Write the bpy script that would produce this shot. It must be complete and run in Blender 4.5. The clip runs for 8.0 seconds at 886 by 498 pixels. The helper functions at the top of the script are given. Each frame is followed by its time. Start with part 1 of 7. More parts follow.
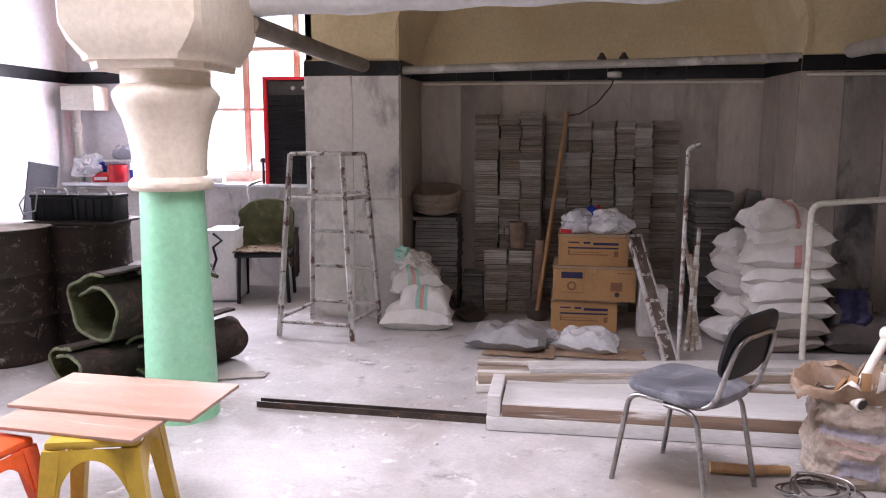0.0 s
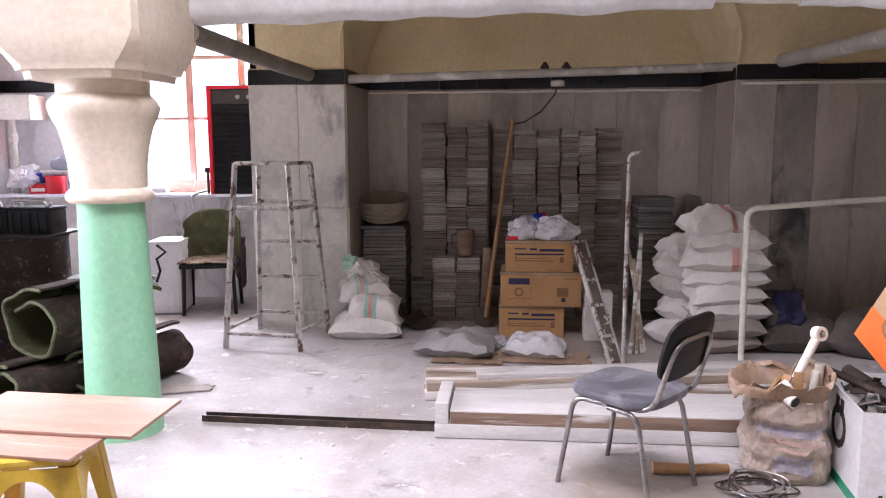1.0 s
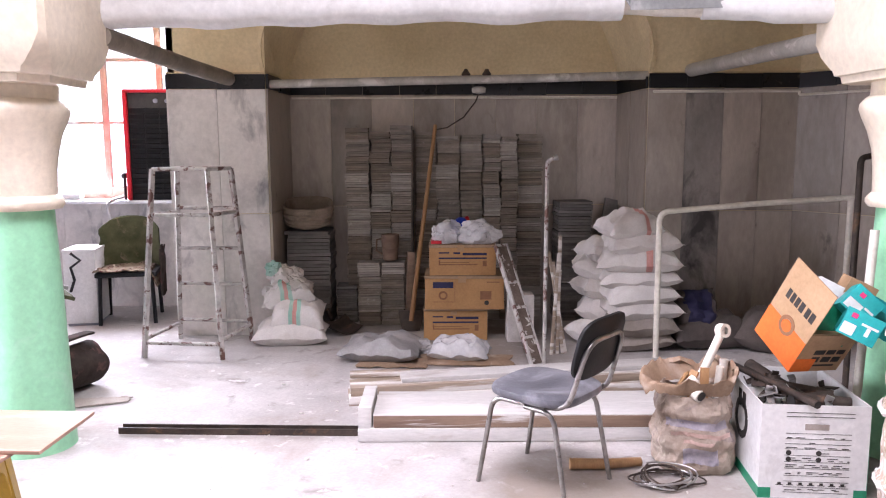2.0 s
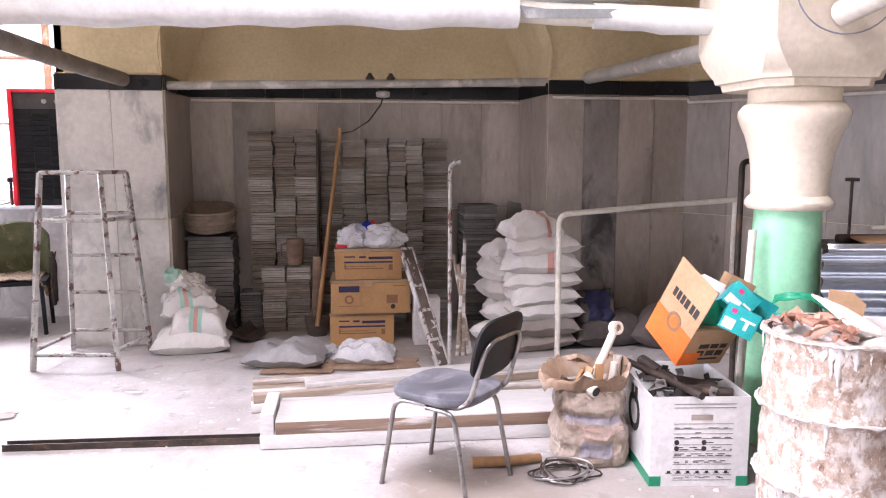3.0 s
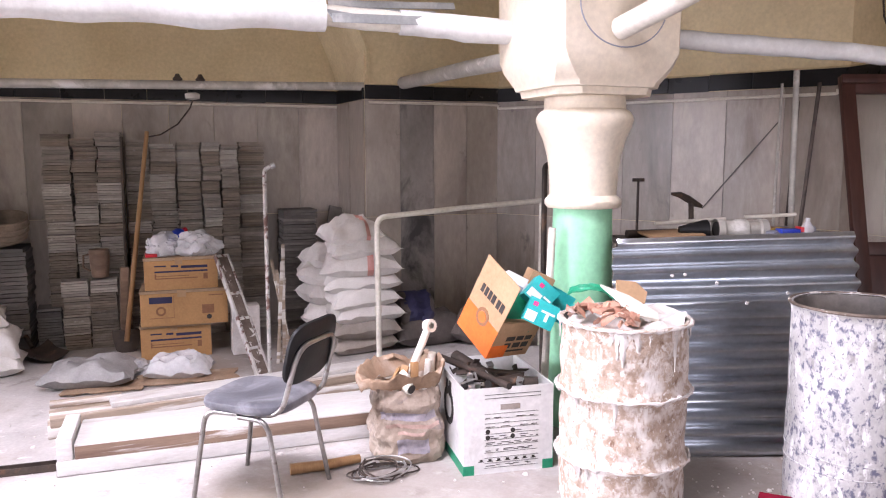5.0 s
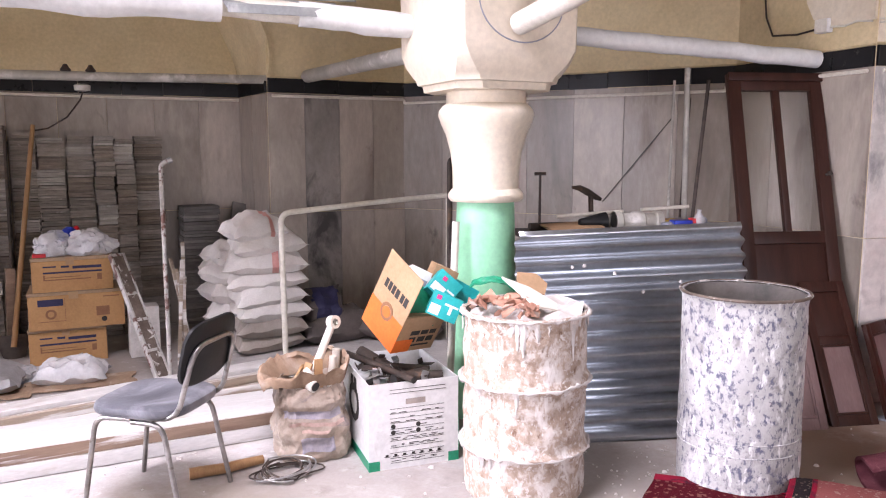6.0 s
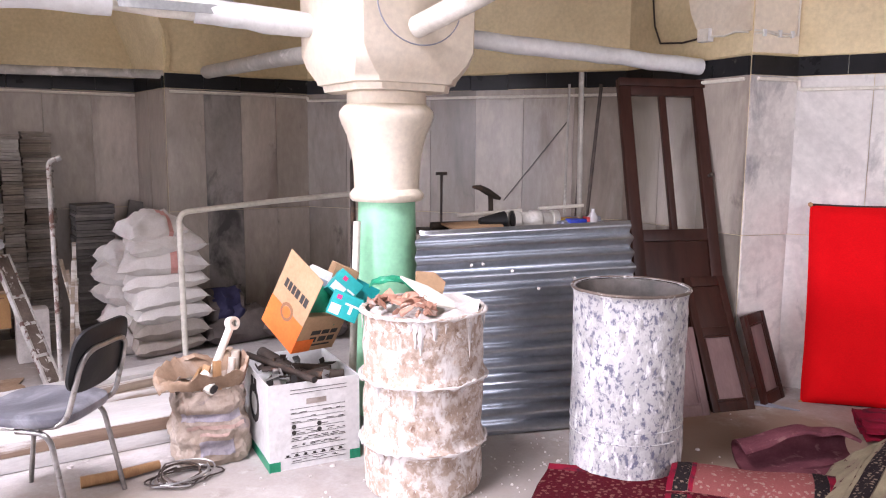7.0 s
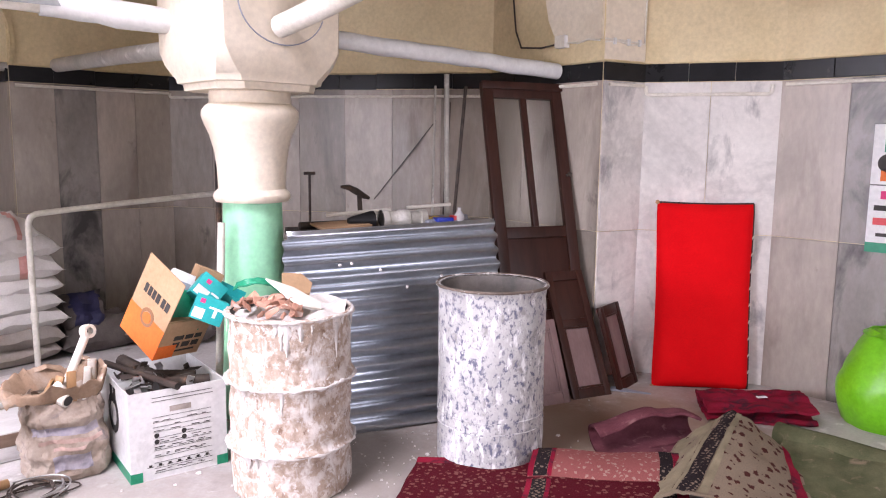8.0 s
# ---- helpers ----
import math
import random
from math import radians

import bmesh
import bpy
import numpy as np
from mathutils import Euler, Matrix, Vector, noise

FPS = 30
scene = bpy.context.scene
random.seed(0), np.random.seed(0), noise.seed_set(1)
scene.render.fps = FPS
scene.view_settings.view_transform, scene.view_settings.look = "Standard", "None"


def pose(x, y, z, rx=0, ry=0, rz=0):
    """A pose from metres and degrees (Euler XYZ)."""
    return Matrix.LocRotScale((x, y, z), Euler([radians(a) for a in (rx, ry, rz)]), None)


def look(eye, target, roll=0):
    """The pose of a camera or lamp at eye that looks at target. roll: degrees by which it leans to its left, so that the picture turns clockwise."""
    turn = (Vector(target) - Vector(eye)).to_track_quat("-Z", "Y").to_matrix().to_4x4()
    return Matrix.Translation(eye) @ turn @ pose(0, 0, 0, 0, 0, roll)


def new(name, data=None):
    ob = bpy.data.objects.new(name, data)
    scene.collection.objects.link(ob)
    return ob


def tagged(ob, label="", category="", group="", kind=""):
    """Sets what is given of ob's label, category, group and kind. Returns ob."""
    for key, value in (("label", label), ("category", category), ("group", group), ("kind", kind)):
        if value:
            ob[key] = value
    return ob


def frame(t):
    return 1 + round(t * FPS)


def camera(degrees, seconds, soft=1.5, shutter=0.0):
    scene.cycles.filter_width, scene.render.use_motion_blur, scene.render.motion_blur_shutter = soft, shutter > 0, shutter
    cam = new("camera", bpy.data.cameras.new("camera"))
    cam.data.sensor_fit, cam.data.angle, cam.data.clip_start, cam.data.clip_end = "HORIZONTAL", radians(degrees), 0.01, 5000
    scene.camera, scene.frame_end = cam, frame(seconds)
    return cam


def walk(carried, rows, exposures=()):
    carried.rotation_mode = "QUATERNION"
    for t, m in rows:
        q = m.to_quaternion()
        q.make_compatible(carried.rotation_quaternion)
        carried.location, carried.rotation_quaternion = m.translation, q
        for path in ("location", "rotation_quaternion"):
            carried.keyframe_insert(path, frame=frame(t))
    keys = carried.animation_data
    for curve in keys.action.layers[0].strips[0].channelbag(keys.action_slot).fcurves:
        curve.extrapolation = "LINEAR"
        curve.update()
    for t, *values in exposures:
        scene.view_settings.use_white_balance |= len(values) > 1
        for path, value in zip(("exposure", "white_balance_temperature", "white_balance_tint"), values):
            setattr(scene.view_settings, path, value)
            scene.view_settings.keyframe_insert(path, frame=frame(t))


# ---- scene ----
cam = camera(60.9, 8.0, soft=1.1)
PATH = [
    (0, (0.372, 0.011, 1.446), (0.117, 1.972, 1.148), 0.0),
    (0.5, (0.385, 0.013, 1.441), (0.186, 1.982, 1.156), -0.1),
    (1, (0.405, -0.002, 1.456), (0.276, 1.974, 1.176), -0.3),
    (1.5, (0.424, -0.024, 1.466), (0.378, 1.956, 1.191), -0.3),
    (3, (0.506, -0.07, 1.462), (0.791, 1.893, 1.203), 0.0),
    (3.5, (0.515, -0.076, 1.452), (0.912, 1.868, 1.201), 0.2),
    (4, (0.534, -0.085, 1.451), (1.045, 1.833, 1.206), 0.3),
    (4.5, (0.557, -0.104, 1.456), (1.168, 1.785, 1.213), 0.1),
    (6, (0.641, -0.126, 1.443), (1.56, 1.631, 1.186), -0.1),
    (6.5, (0.651, -0.146, 1.445), (1.666, 1.558, 1.185), 0.1),
    (7, (0.665, -0.197, 1.466), (1.784, 1.44, 1.199), 0.4),
    (7.5, (0.663, -0.234, 1.492), (1.899, 1.314, 1.217), 0.6),
    (8, (0.677, -0.274, 1.491), (2.044, 1.16, 1.217), 0.7),
]
walk(cam, [(t, look(eye, target, roll)) for t, eye, target, roll in PATH],
     exposures=[(t, e, 6150, 27) for t, e in ((0.0, -0.75), (1.0, -0.56), (1.5, -0.38), (3.0, 0.06), (3.5, 0.14), (4.5, 0.12), (6.5, 0.10), (8.0, 0.06))])

# ---- world, light ----
world = bpy.data.worlds.new("sky")
scene.world = world
world.use_nodes = True
wn = world.node_tree.nodes
sky = wn.new("ShaderNodeTexSky")
sky.sky_type, sky.sun_disc = "NISHITA", False
sky.sun_elevation, sky.sun_rotation = radians(40), radians(300)
world.node_tree.links.new(sky.outputs[0], wn["Background"].inputs[0])
wn["Background"].inputs[1].default_value = 0.12


def area_lamp(name, eye, target, w, h, watts, colour=(1, 1, 1), spread=180):
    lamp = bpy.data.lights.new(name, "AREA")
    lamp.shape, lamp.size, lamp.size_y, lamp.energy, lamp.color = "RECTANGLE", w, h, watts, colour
    lamp.spread = radians(spread)  # under 180 narrows the beam, to keep the niche darker; no deep reveal is built
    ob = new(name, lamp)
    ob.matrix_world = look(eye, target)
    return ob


area_lamp("daylight_window_north", (-2.45, 6.86, 1.85), (-2.3, 0, 0.9), 1.8, 1.5, 400, (0.93, 0.96, 1.0))
# added fill from an unseen west opening, to brighten the left side
area_lamp("daylight_window_west", (-4.17, 2.6, 1.9), (0, 2.4, 0.6), 1.9, 1.5, 95, (0.96, 0.98, 1.0), 80)
# added lamp in an unseen roof shaft, to brighten floor and column
area_lamp("daylight_roof_opening", (0.0, 1.7, 4.58), (0.0, 1.7001, 0), 1.9, 1.3, 400, (1.0, 0.985, 0.98))
# fill from two assumed windows behind the camera, out of view
area_lamp("daylight_window_south", (-2.2, -2.97, 1.9), (-1.0, 3.2, 0.6), 2.3, 1.7, 10, (1.0, 0.98, 0.95))
area_lamp("daylight_window_south_east", (2.2, -2.97, 1.9), (4.6, 2.3, 1.1), 2.3, 1.7, 30, (1.0, 0.98, 0.95), 80)



# ---- materials ----
def socket(node, name, value):
    node.inputs[name].default_value = value


def surface(name, dark, light, scale=6.0, rough=0.7, metal=0.0, bump=0.25, fine=90.0, spread=0.0, stain=None, stain_scale=2.0,
            stain_edge=(0.5, 0.6), stretch=(1, 1, 1), veins=None, spec=0.4, rough_var=0.12, alpha=None, wave=None, warp=0.6, more=()):
    """A mottled surface: two tones at two scales, stains of their own shape, fine relief, and some spread between pieces."""
    m = bpy.data.materials.new(name)
    m.use_nodes = True
    t = m.node_tree
    n, l = t.nodes, t.links
    b = n["Principled BSDF"]
    tc = n.new("ShaderNodeTexCoord")
    mp = n.new("ShaderNodeMapping")
    socket(mp, "Scale", stretch)
    info = n.new("ShaderNodeObjectInfo")
    off = n.new("ShaderNodeVectorMath")
    off.operation = "SCALE"
    comb = n.new("ShaderNodeCombineXYZ")
    for i in range(3):
        l.new(info.outputs["Random"], comb.inputs[i])
    l.new(comb.outputs[0], off.inputs[0])
    socket(off, "Scale", 37.0)
    add = n.new("ShaderNodeVectorMath")
    l.new(tc.outputs["Object"], add.inputs[0])
    l.new(off.outputs[0], add.inputs[1])
    l.new(add.outputs[0], mp.inputs[0])

    def noise_tex(s, detail=6.0, distortion=0.0):
        x = n.new("ShaderNodeTexNoise")
        socket(x, "Scale", s)
        socket(x, "Detail", detail)
        socket(x, "Roughness", 0.62)
        socket(x, "Distortion", distortion)
        l.new(mp.outputs[0], x.inputs["Vector"])
        return x

    def ramp(src, a, c, lo, hi):
        r = n.new("ShaderNodeValToRGB")
        r.color_ramp.elements[0].position, r.color_ramp.elements[1].position = lo, hi
        r.color_ramp.elements[0].color, r.color_ramp.elements[1].color = (*a, 1), (*c, 1)
        l.new(src, r.inputs[0])
        return r

    def mix(kind, fac, a, c):
        x = n.new("ShaderNodeMix")
        x.data_type, x.blend_type = "RGBA", kind
        if isinstance(fac, float):
            x.inputs[0].default_value = fac
        else:
            l.new(fac, x.inputs[0])
        l.new(a, x.inputs[6])
        if isinstance(c, tuple):
            x.inputs[7].default_value = (*c, 1)
        else:
            l.new(c, x.inputs[7])
        return x.outputs[2]

    big, small = noise_tex(scale), noise_tex(fine, 3.0)
    col = ramp(big.outputs[0], dark, light, 0.3, 0.7).outputs[0]
    grain = ramp(small.outputs[0], (0.86, 0.86, 0.86), (1.06, 1.06, 1.06), 0.25, 0.75).outputs[0]
    col = mix("MULTIPLY", 1.0, col, grain)
    if wave:
        w = n.new("ShaderNodeTexWave")
        socket(w, "Scale", wave[0])
        socket(w, "Distortion", wave[1])
        socket(w, "Detail", 3.0)
        l.new(mp.outputs[0], w.inputs["Vector"])
        col = mix("MIX", ramp(w.outputs[1], (0, 0, 0), (wave[3],) * 3, 0.35, 0.8).outputs[0], col, wave[2])
    if veins:
        v = noise_tex(veins[0], 10.0, 0.5)
        vr = n.new("ShaderNodeValToRGB")
        e = vr.color_ramp.elements
        e[0].position, e[1].position = 0.46, 0.54
        e[0].color = e[1].color = (0, 0, 0, 1)
        mid = e.new(0.5)
        mid.color = (veins[2],) * 3 + (1,)
        l.new(v.outputs[0], vr.inputs[0])
        col = mix("MIX", vr.outputs[0], col, veins[1])
    if stain:
        s = noise_tex(stain_scale, 9.0, warp)
        col = mix("MIX", ramp(s.outputs[0], (0, 0, 0), (1, 1, 1), *stain_edge).outputs[0], col, stain)
    for tone, size, edges, pull in more:
        m2 = n.new("ShaderNodeMapping")
        socket(m2, "Scale", pull)
        l.new(add.outputs[0], m2.inputs[0])
        s = noise_tex(size, 6.0, 0.3)
        l.new(m2.outputs[0], s.inputs["Vector"])
        col = mix("MIX", ramp(s.outputs[0], (0, 0, 0), (1, 1, 1), *edges).outputs[0], col, tone)
    if spread:
        lo, hi = 1 - spread, 1 + spread * 0.5
        col = mix("MULTIPLY", 1.0, col, ramp(info.outputs["Random"], (lo, lo, lo), (hi, hi, hi), 0.0, 1.0).outputs[0])
    l.new(col, b.inputs["Base Color"])
    rr = n.new("ShaderNodeMapRange")
    socket(rr, "To Min", max(0.03, rough - rough_var))
    socket(rr, "To Max", min(1.0, rough + rough_var))
    l.new(big.outputs[0], rr.inputs[0])
    l.new(rr.outputs[0], b.inputs["Roughness"])
    socket(b, "Metallic", metal)
    socket(b, "Specular IOR Level", spec)
    if alpha is not None:
        socket(b, "Alpha", alpha)
    if bump:
        bp = n.new("ShaderNodeBump")
        socket(bp, "Strength", bump)
        socket(bp, "Distance", 0.006)
        h = mix("ADD", 0.5, big.outputs[0], small.outputs[0])
        l.new(h, bp.inputs["Height"])
        l.new(bp.outputs[0], b.inputs["Normal"])
    return m


M_FLOOR = surface("dusty_concrete", (0.36, 0.335, 0.32), (0.58, 0.555, 0.54), 1.6, 0.75, fine=60, stain=(0.26, 0.20, 0.155), stain_scale=0.8, stain_edge=(0.53, 0.76), bump=0.4, more=(((0.26, 0.235, 0.215), 4.5, (0.60, 0.74), (1, 1, 1)), ((0.64, 0.62, 0.605), 9.0, (0.60, 0.70), (1, 1, 1))))


def dirt_shade_patch(x, y, reach, tone, most):
    """Darkens a ragged patch of the floor's colour: earth, and the chair's shade."""
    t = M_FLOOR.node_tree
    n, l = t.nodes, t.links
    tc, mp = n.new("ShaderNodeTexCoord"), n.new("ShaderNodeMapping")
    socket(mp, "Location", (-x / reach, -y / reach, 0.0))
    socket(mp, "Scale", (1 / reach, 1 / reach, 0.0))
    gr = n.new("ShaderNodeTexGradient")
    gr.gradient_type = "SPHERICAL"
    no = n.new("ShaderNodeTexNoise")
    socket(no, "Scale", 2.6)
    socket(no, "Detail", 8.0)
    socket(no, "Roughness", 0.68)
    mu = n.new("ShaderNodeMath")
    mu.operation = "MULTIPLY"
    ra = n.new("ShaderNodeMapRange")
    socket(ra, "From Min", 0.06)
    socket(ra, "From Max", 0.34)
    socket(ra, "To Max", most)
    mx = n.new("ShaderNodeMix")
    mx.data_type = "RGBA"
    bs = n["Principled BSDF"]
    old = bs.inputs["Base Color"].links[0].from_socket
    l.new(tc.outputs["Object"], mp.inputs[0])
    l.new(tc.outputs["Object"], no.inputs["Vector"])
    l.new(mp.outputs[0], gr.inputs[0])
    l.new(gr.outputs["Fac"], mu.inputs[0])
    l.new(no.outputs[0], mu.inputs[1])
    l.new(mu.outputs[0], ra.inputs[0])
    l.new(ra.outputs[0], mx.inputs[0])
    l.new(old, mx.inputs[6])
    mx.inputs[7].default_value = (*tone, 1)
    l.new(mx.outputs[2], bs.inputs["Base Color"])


# brown earth on the floor by the carpets
dirt_shade_patch(4.03, 1.87, 1.4, (0.21, 0.135, 0.085), 0.85)
# brown dirt under the chair, with the chair's shade painted into it
dirt_shade_patch(1.05, 3.0, 0.62, (0.22, 0.17, 0.13), 0.75)
dirt_shade_patch(1.6, 2.85, 0.6, (0.25, 0.21, 0.175), 0.6)
dirt_shade_patch(2.75, 2.35, 0.95, (0.24, 0.205, 0.18), 0.7)
dirt_shade_patch(0.9, 5.4, 1.5, (0.22, 0.185, 0.16), 0.55)
dirt_shade_patch(3.4, 1.6, 0.9, (0.26, 0.20, 0.15), 0.6)
M_CREAM = surface("cream_plaster", (0.62, 0.50, 0.29), (0.78, 0.66, 0.42), 1.5, 0.8, fine=40, stain=(0.46, 0.34, 0.18), stain_scale=1.0, stain_edge=(0.56, 0.85), bump=0.25)
M_CREAM_GLOSS = surface("cream_column_paint", (0.72, 0.63, 0.49), (0.80, 0.72, 0.59), 2.0, 0.42, fine=30, bump=0.15, stain=(0.60, 0.49, 0.36), stain_scale=2.5, stain_edge=(0.6, 0.85))
# dark on purpose: cuts light bounced from the unseen ceiling and south wall
M_DARK_UNSEEN = surface("dark_unseen_plaster", (0.20, 0.165, 0.12), (0.30, 0.25, 0.185), 1.5, 0.9, fine=40, bump=0.2)
M_MINT = surface("mint_green_paint", (0.27, 0.61, 0.37), (0.33, 0.68, 0.44), 2.0, 0.38, fine=30, bump=0.12, stain=(0.40, 0.66, 0.49), stain_scale=4.0, stain_edge=(0.6, 0.85))
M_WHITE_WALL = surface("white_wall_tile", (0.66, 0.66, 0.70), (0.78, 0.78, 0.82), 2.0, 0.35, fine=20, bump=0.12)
M_MARBLE = surface("grey_marble", (0.30, 0.255, 0.212), (0.49, 0.43, 0.37), 1.0, 0.33, fine=25, bump=0.05, spread=0.25, veins=(0.8, (0.15, 0.13, 0.115), 0.22), stain=(0.17, 0.14, 0.12), stain_scale=1.3, stain_edge=(0.52, 0.74), stretch=(1.3, 1, 0.5), more=(((0.22, 0.18, 0.15), 2.6, (0.56, 0.74), (1.4, 1, 0.35)), ((0.13, 0.11, 0.097), 4.5, (0.64, 0.76), (1.2, 1, 0.7))))
M_MARBLE_LIGHT = surface("white_marble", (0.60, 0.57, 0.535), (0.80, 0.765, 0.72), 1.2, 0.3, fine=25, bump=0.04, spread=0.10, veins=(0.9, (0.24, 0.225, 0.225), 0.25), stain=(0.36, 0.34, 0.335), stain_scale=1.4, stain_edge=(0.58, 0.78), more=(((0.25, 0.24, 0.245), 2.6, (0.58, 0.72), (1.6, 1.6, 0.8)),))
M_MARBLE_WARM = surface("beige_marble", (0.37, 0.315, 0.27), (0.54, 0.475, 0.415), 1.1, 0.35, fine=25, bump=0.04, spread=0.22, veins=(0.8, (0.19, 0.155, 0.13), 0.22), stain=(0.27, 0.23, 0.20), stain_scale=1.2, stain_edge=(0.56, 0.80), stretch=(1.3, 1, 0.5), more=(((0.25, 0.205, 0.172), 2.8, (0.57, 0.75), (1.4, 1, 0.4)), ((0.15, 0.125, 0.11), 5.0, (0.66, 0.78), (1.2, 1, 0.7))))
M_MARBLE_DARK = surface("dark_marble", (0.16, 0.145, 0.135), (0.34, 0.305, 0.28), 1.4, 0.33, fine=25, bump=0.04, spread=0.2, veins=(1.0, (0.34, 0.31, 0.29), 0.3), stain=(0.06, 0.055, 0.053), stain_scale=2.2, stain_edge=(0.50, 0.66), stretch=(1.3, 1, 0.7), more=(((0.38, 0.345, 0.32), 2.4, (0.60, 0.78), (1.6, 1, 0.5)),))
M_BLACK_TILE = surface("black_tile", (0.006, 0.006, 0.007), (0.016, 0.016, 0.018), 5, 0.3, fine=50, bump=0.08, stain=(0.10, 0.09, 0.08), stain_scale=12, stain_edge=(0.66, 0.74), spec=0.25)
M_PIPE_WRAP = surface("white_pipe_wrap", (0.66, 0.67, 0.66), (0.80, 0.81, 0.80), 4, 0.55, fine=25, bump=0.5, stain=(0.5, 0.5, 0.47), stain_scale=5, stain_edge=(0.62, 0.8))
M_PIPE = surface("grey_painted_pipe", (0.34, 0.32, 0.28), (0.52, 0.50, 0.45), 6, 0.5, fine=40, bump=0.3, stain=(0.66, 0.64, 0.6), stain_scale=5, stain_edge=(0.55, 0.65))
M_PIPE_DIRTY = surface("dirty_pipe_lagging", (0.17, 0.145, 0.115), (0.30, 0.26, 0.21), 8, 0.85, fine=60, bump=0.6)
M_STEEL = surface("dull_steel", (0.35, 0.34, 0.33), (0.55, 0.54, 0.53), 9, 0.38, metal=0.85, fine=80, bump=0.15, stain=(0.20, 0.15, 0.11), stain_scale=8, stain_edge=(0.60, 0.72))
M_LADDER = surface("paint_spattered_steel", (0.33, 0.31, 0.29), (0.62, 0.60, 0.57), 14, 0.6, metal=0.1, fine=90, bump=0.3, stain=(0.14, 0.075, 0.06), stain_scale=13, stain_edge=(0.53, 0.59))
M_DARK_STEEL = surface("dark_rusty_steel", (0.035, 0.028, 0.024), (0.10, 0.075, 0.06), 12, 0.6, metal=0.4, fine=80, bump=0.4, stain=(0.17, 0.10, 0.06), stain_scale=9, stain_edge=(0.58, 0.7))
M_SPLASHED = surface("plaster_splashed_brown_metal", (0.075, 0.055, 0.042), (0.17, 0.13, 0.105), 10, 0.75, fine=80, bump=0.4, stain=(0.58, 0.55, 0.52), stain_scale=17, stain_edge=(0.57, 0.63))
M_WHITE_PIPE = surface("cream_plastic_pipe", (0.66, 0.62, 0.53), (0.78, 0.74, 0.66), 5, 0.4, fine=40, bump=0.08, stain=(0.45, 0.40, 0.33), stain_scale=7, stain_edge=(0.62, 0.75))
M_TILE = surface("dusty_ceramic_tile_edge", (0.22, 0.19, 0.16), (0.36, 0.32, 0.275), 9, 0.85, fine=120, bump=0.3, spread=0.32, stain=(0.46, 0.43, 0.39), stain_scale=7, stain_edge=(0.62, 0.72))
M_TILE_PALE = surface("pale_tile_edge", (0.32, 0.29, 0.255), (0.46, 0.425, 0.38), 9, 0.85, fine=120, bump=0.3, spread=0.3, stain=(0.58, 0.55, 0.52), stain_scale=8, stain_edge=(0.60, 0.70))
M_TILE_BROWN = surface("brown_tile_edge", (0.17, 0.135, 0.105), (0.28, 0.235, 0.19), 9, 0.85, fine=120, bump=0.3, spread=0.3)
M_TILE_DARK = surface("grey_slab_edge", (0.14, 0.13, 0.12), (0.24, 0.225, 0.21), 9, 0.8, fine=120, bump=0.3, spread=0.35)
M_CARD = surface("brown_cardboard", (0.40, 0.215, 0.085), (0.50, 0.285, 0.125), 4, 0.75, fine=70, bump=0.12, stain=(0.33, 0.18, 0.08), stain_scale=3, stain_edge=(0.6, 0.8))
M_CARD_DARK = surface("cardboard_tape_shadow", (0.30, 0.2, 0.12), (0.42, 0.3, 0.2), 5, 0.7, fine=60, bump=0.1)
M_NAVY = surface("navy_print", (0.02, 0.02, 0.06), (0.04, 0.038, 0.10), 12, 0.7, fine=80, bump=0.0)
# black ink; also put in pipe hollows and a hole as their shade
M_BLACK_PRINT = surface("black_print", (0.02, 0.018, 0.017), (0.05, 0.045, 0.04), 12, 0.7, fine=80, bump=0.0)
M_BROWN_PRINT = surface("brown_print", (0.22, 0.10, 0.05), (0.28, 0.14, 0.07), 12, 0.7, fine=80, bump=0.0)
M_ORANGE = surface("orange_print", (0.72, 0.13, 0.015), (0.80, 0.19, 0.03), 5, 0.6, fine=60, bump=0.05)
M_TAN_CARD = surface("tan_cardboard", (0.35, 0.215, 0.115), (0.45, 0.29, 0.165), 4, 0.75, fine=60, bump=0.12)
M_WHITE_CARD = surface("white_carton", (0.66, 0.66, 0.65), (0.78, 0.78, 0.77), 3, 0.5, fine=40, bump=0.06, stain=(0.45, 0.43, 0.40), stain_scale=4, stain_edge=(0.62, 0.8))
M_TEAL = surface("teal_carton", (0.0, 0.33, 0.33), (0.02, 0.44, 0.43), 5, 0.45, fine=60, bump=0.05)
M_GREEN_PLASTIC = surface("green_plastic", (0.0, 0.20, 0.10), (0.02, 0.30, 0.16), 5, 0.4, fine=40, bump=0.1)
M_PINK_PRINT = surface("pink_print", (0.65, 0.03, 0.16), (0.75, 0.06, 0.22), 5, 0.6, fine=60, bump=0.0)
M_SACK = surface("white_woven_sack", (0.62, 0.58, 0.55), (0.80, 0.77, 0.74), 5, 0.6, fine=160, bump=0.35, stain=(0.50, 0.44, 0.39), stain_scale=3.0, stain_edge=(0.58, 0.8), spread=0.08)
M_SACK_DIRTY = surface("dusty_brown_sack", (0.26, 0.22, 0.19), (0.42, 0.37, 0.33), 5, 0.8, fine=140, bump=0.35, spread=0.2)
M_SACK_DARK = surface("dark_dusty_sack", (0.07, 0.058, 0.052), (0.15, 0.125, 0.115), 5, 0.85, fine=120, bump=0.4)
M_GREY_SACK = surface("grey_plastic_sack", (0.20, 0.19, 0.188), (0.35, 0.338, 0.335), 6, 0.55, fine=90, bump=0.4)
M_KRAFT = surface("torn_kraft_paper", (0.20, 0.125, 0.075), (0.36, 0.25, 0.17), 6, 0.85, fine=60, bump=0.8, stain=(0.44, 0.36, 0.29), stain_scale=6, stain_edge=(0.56, 0.72))
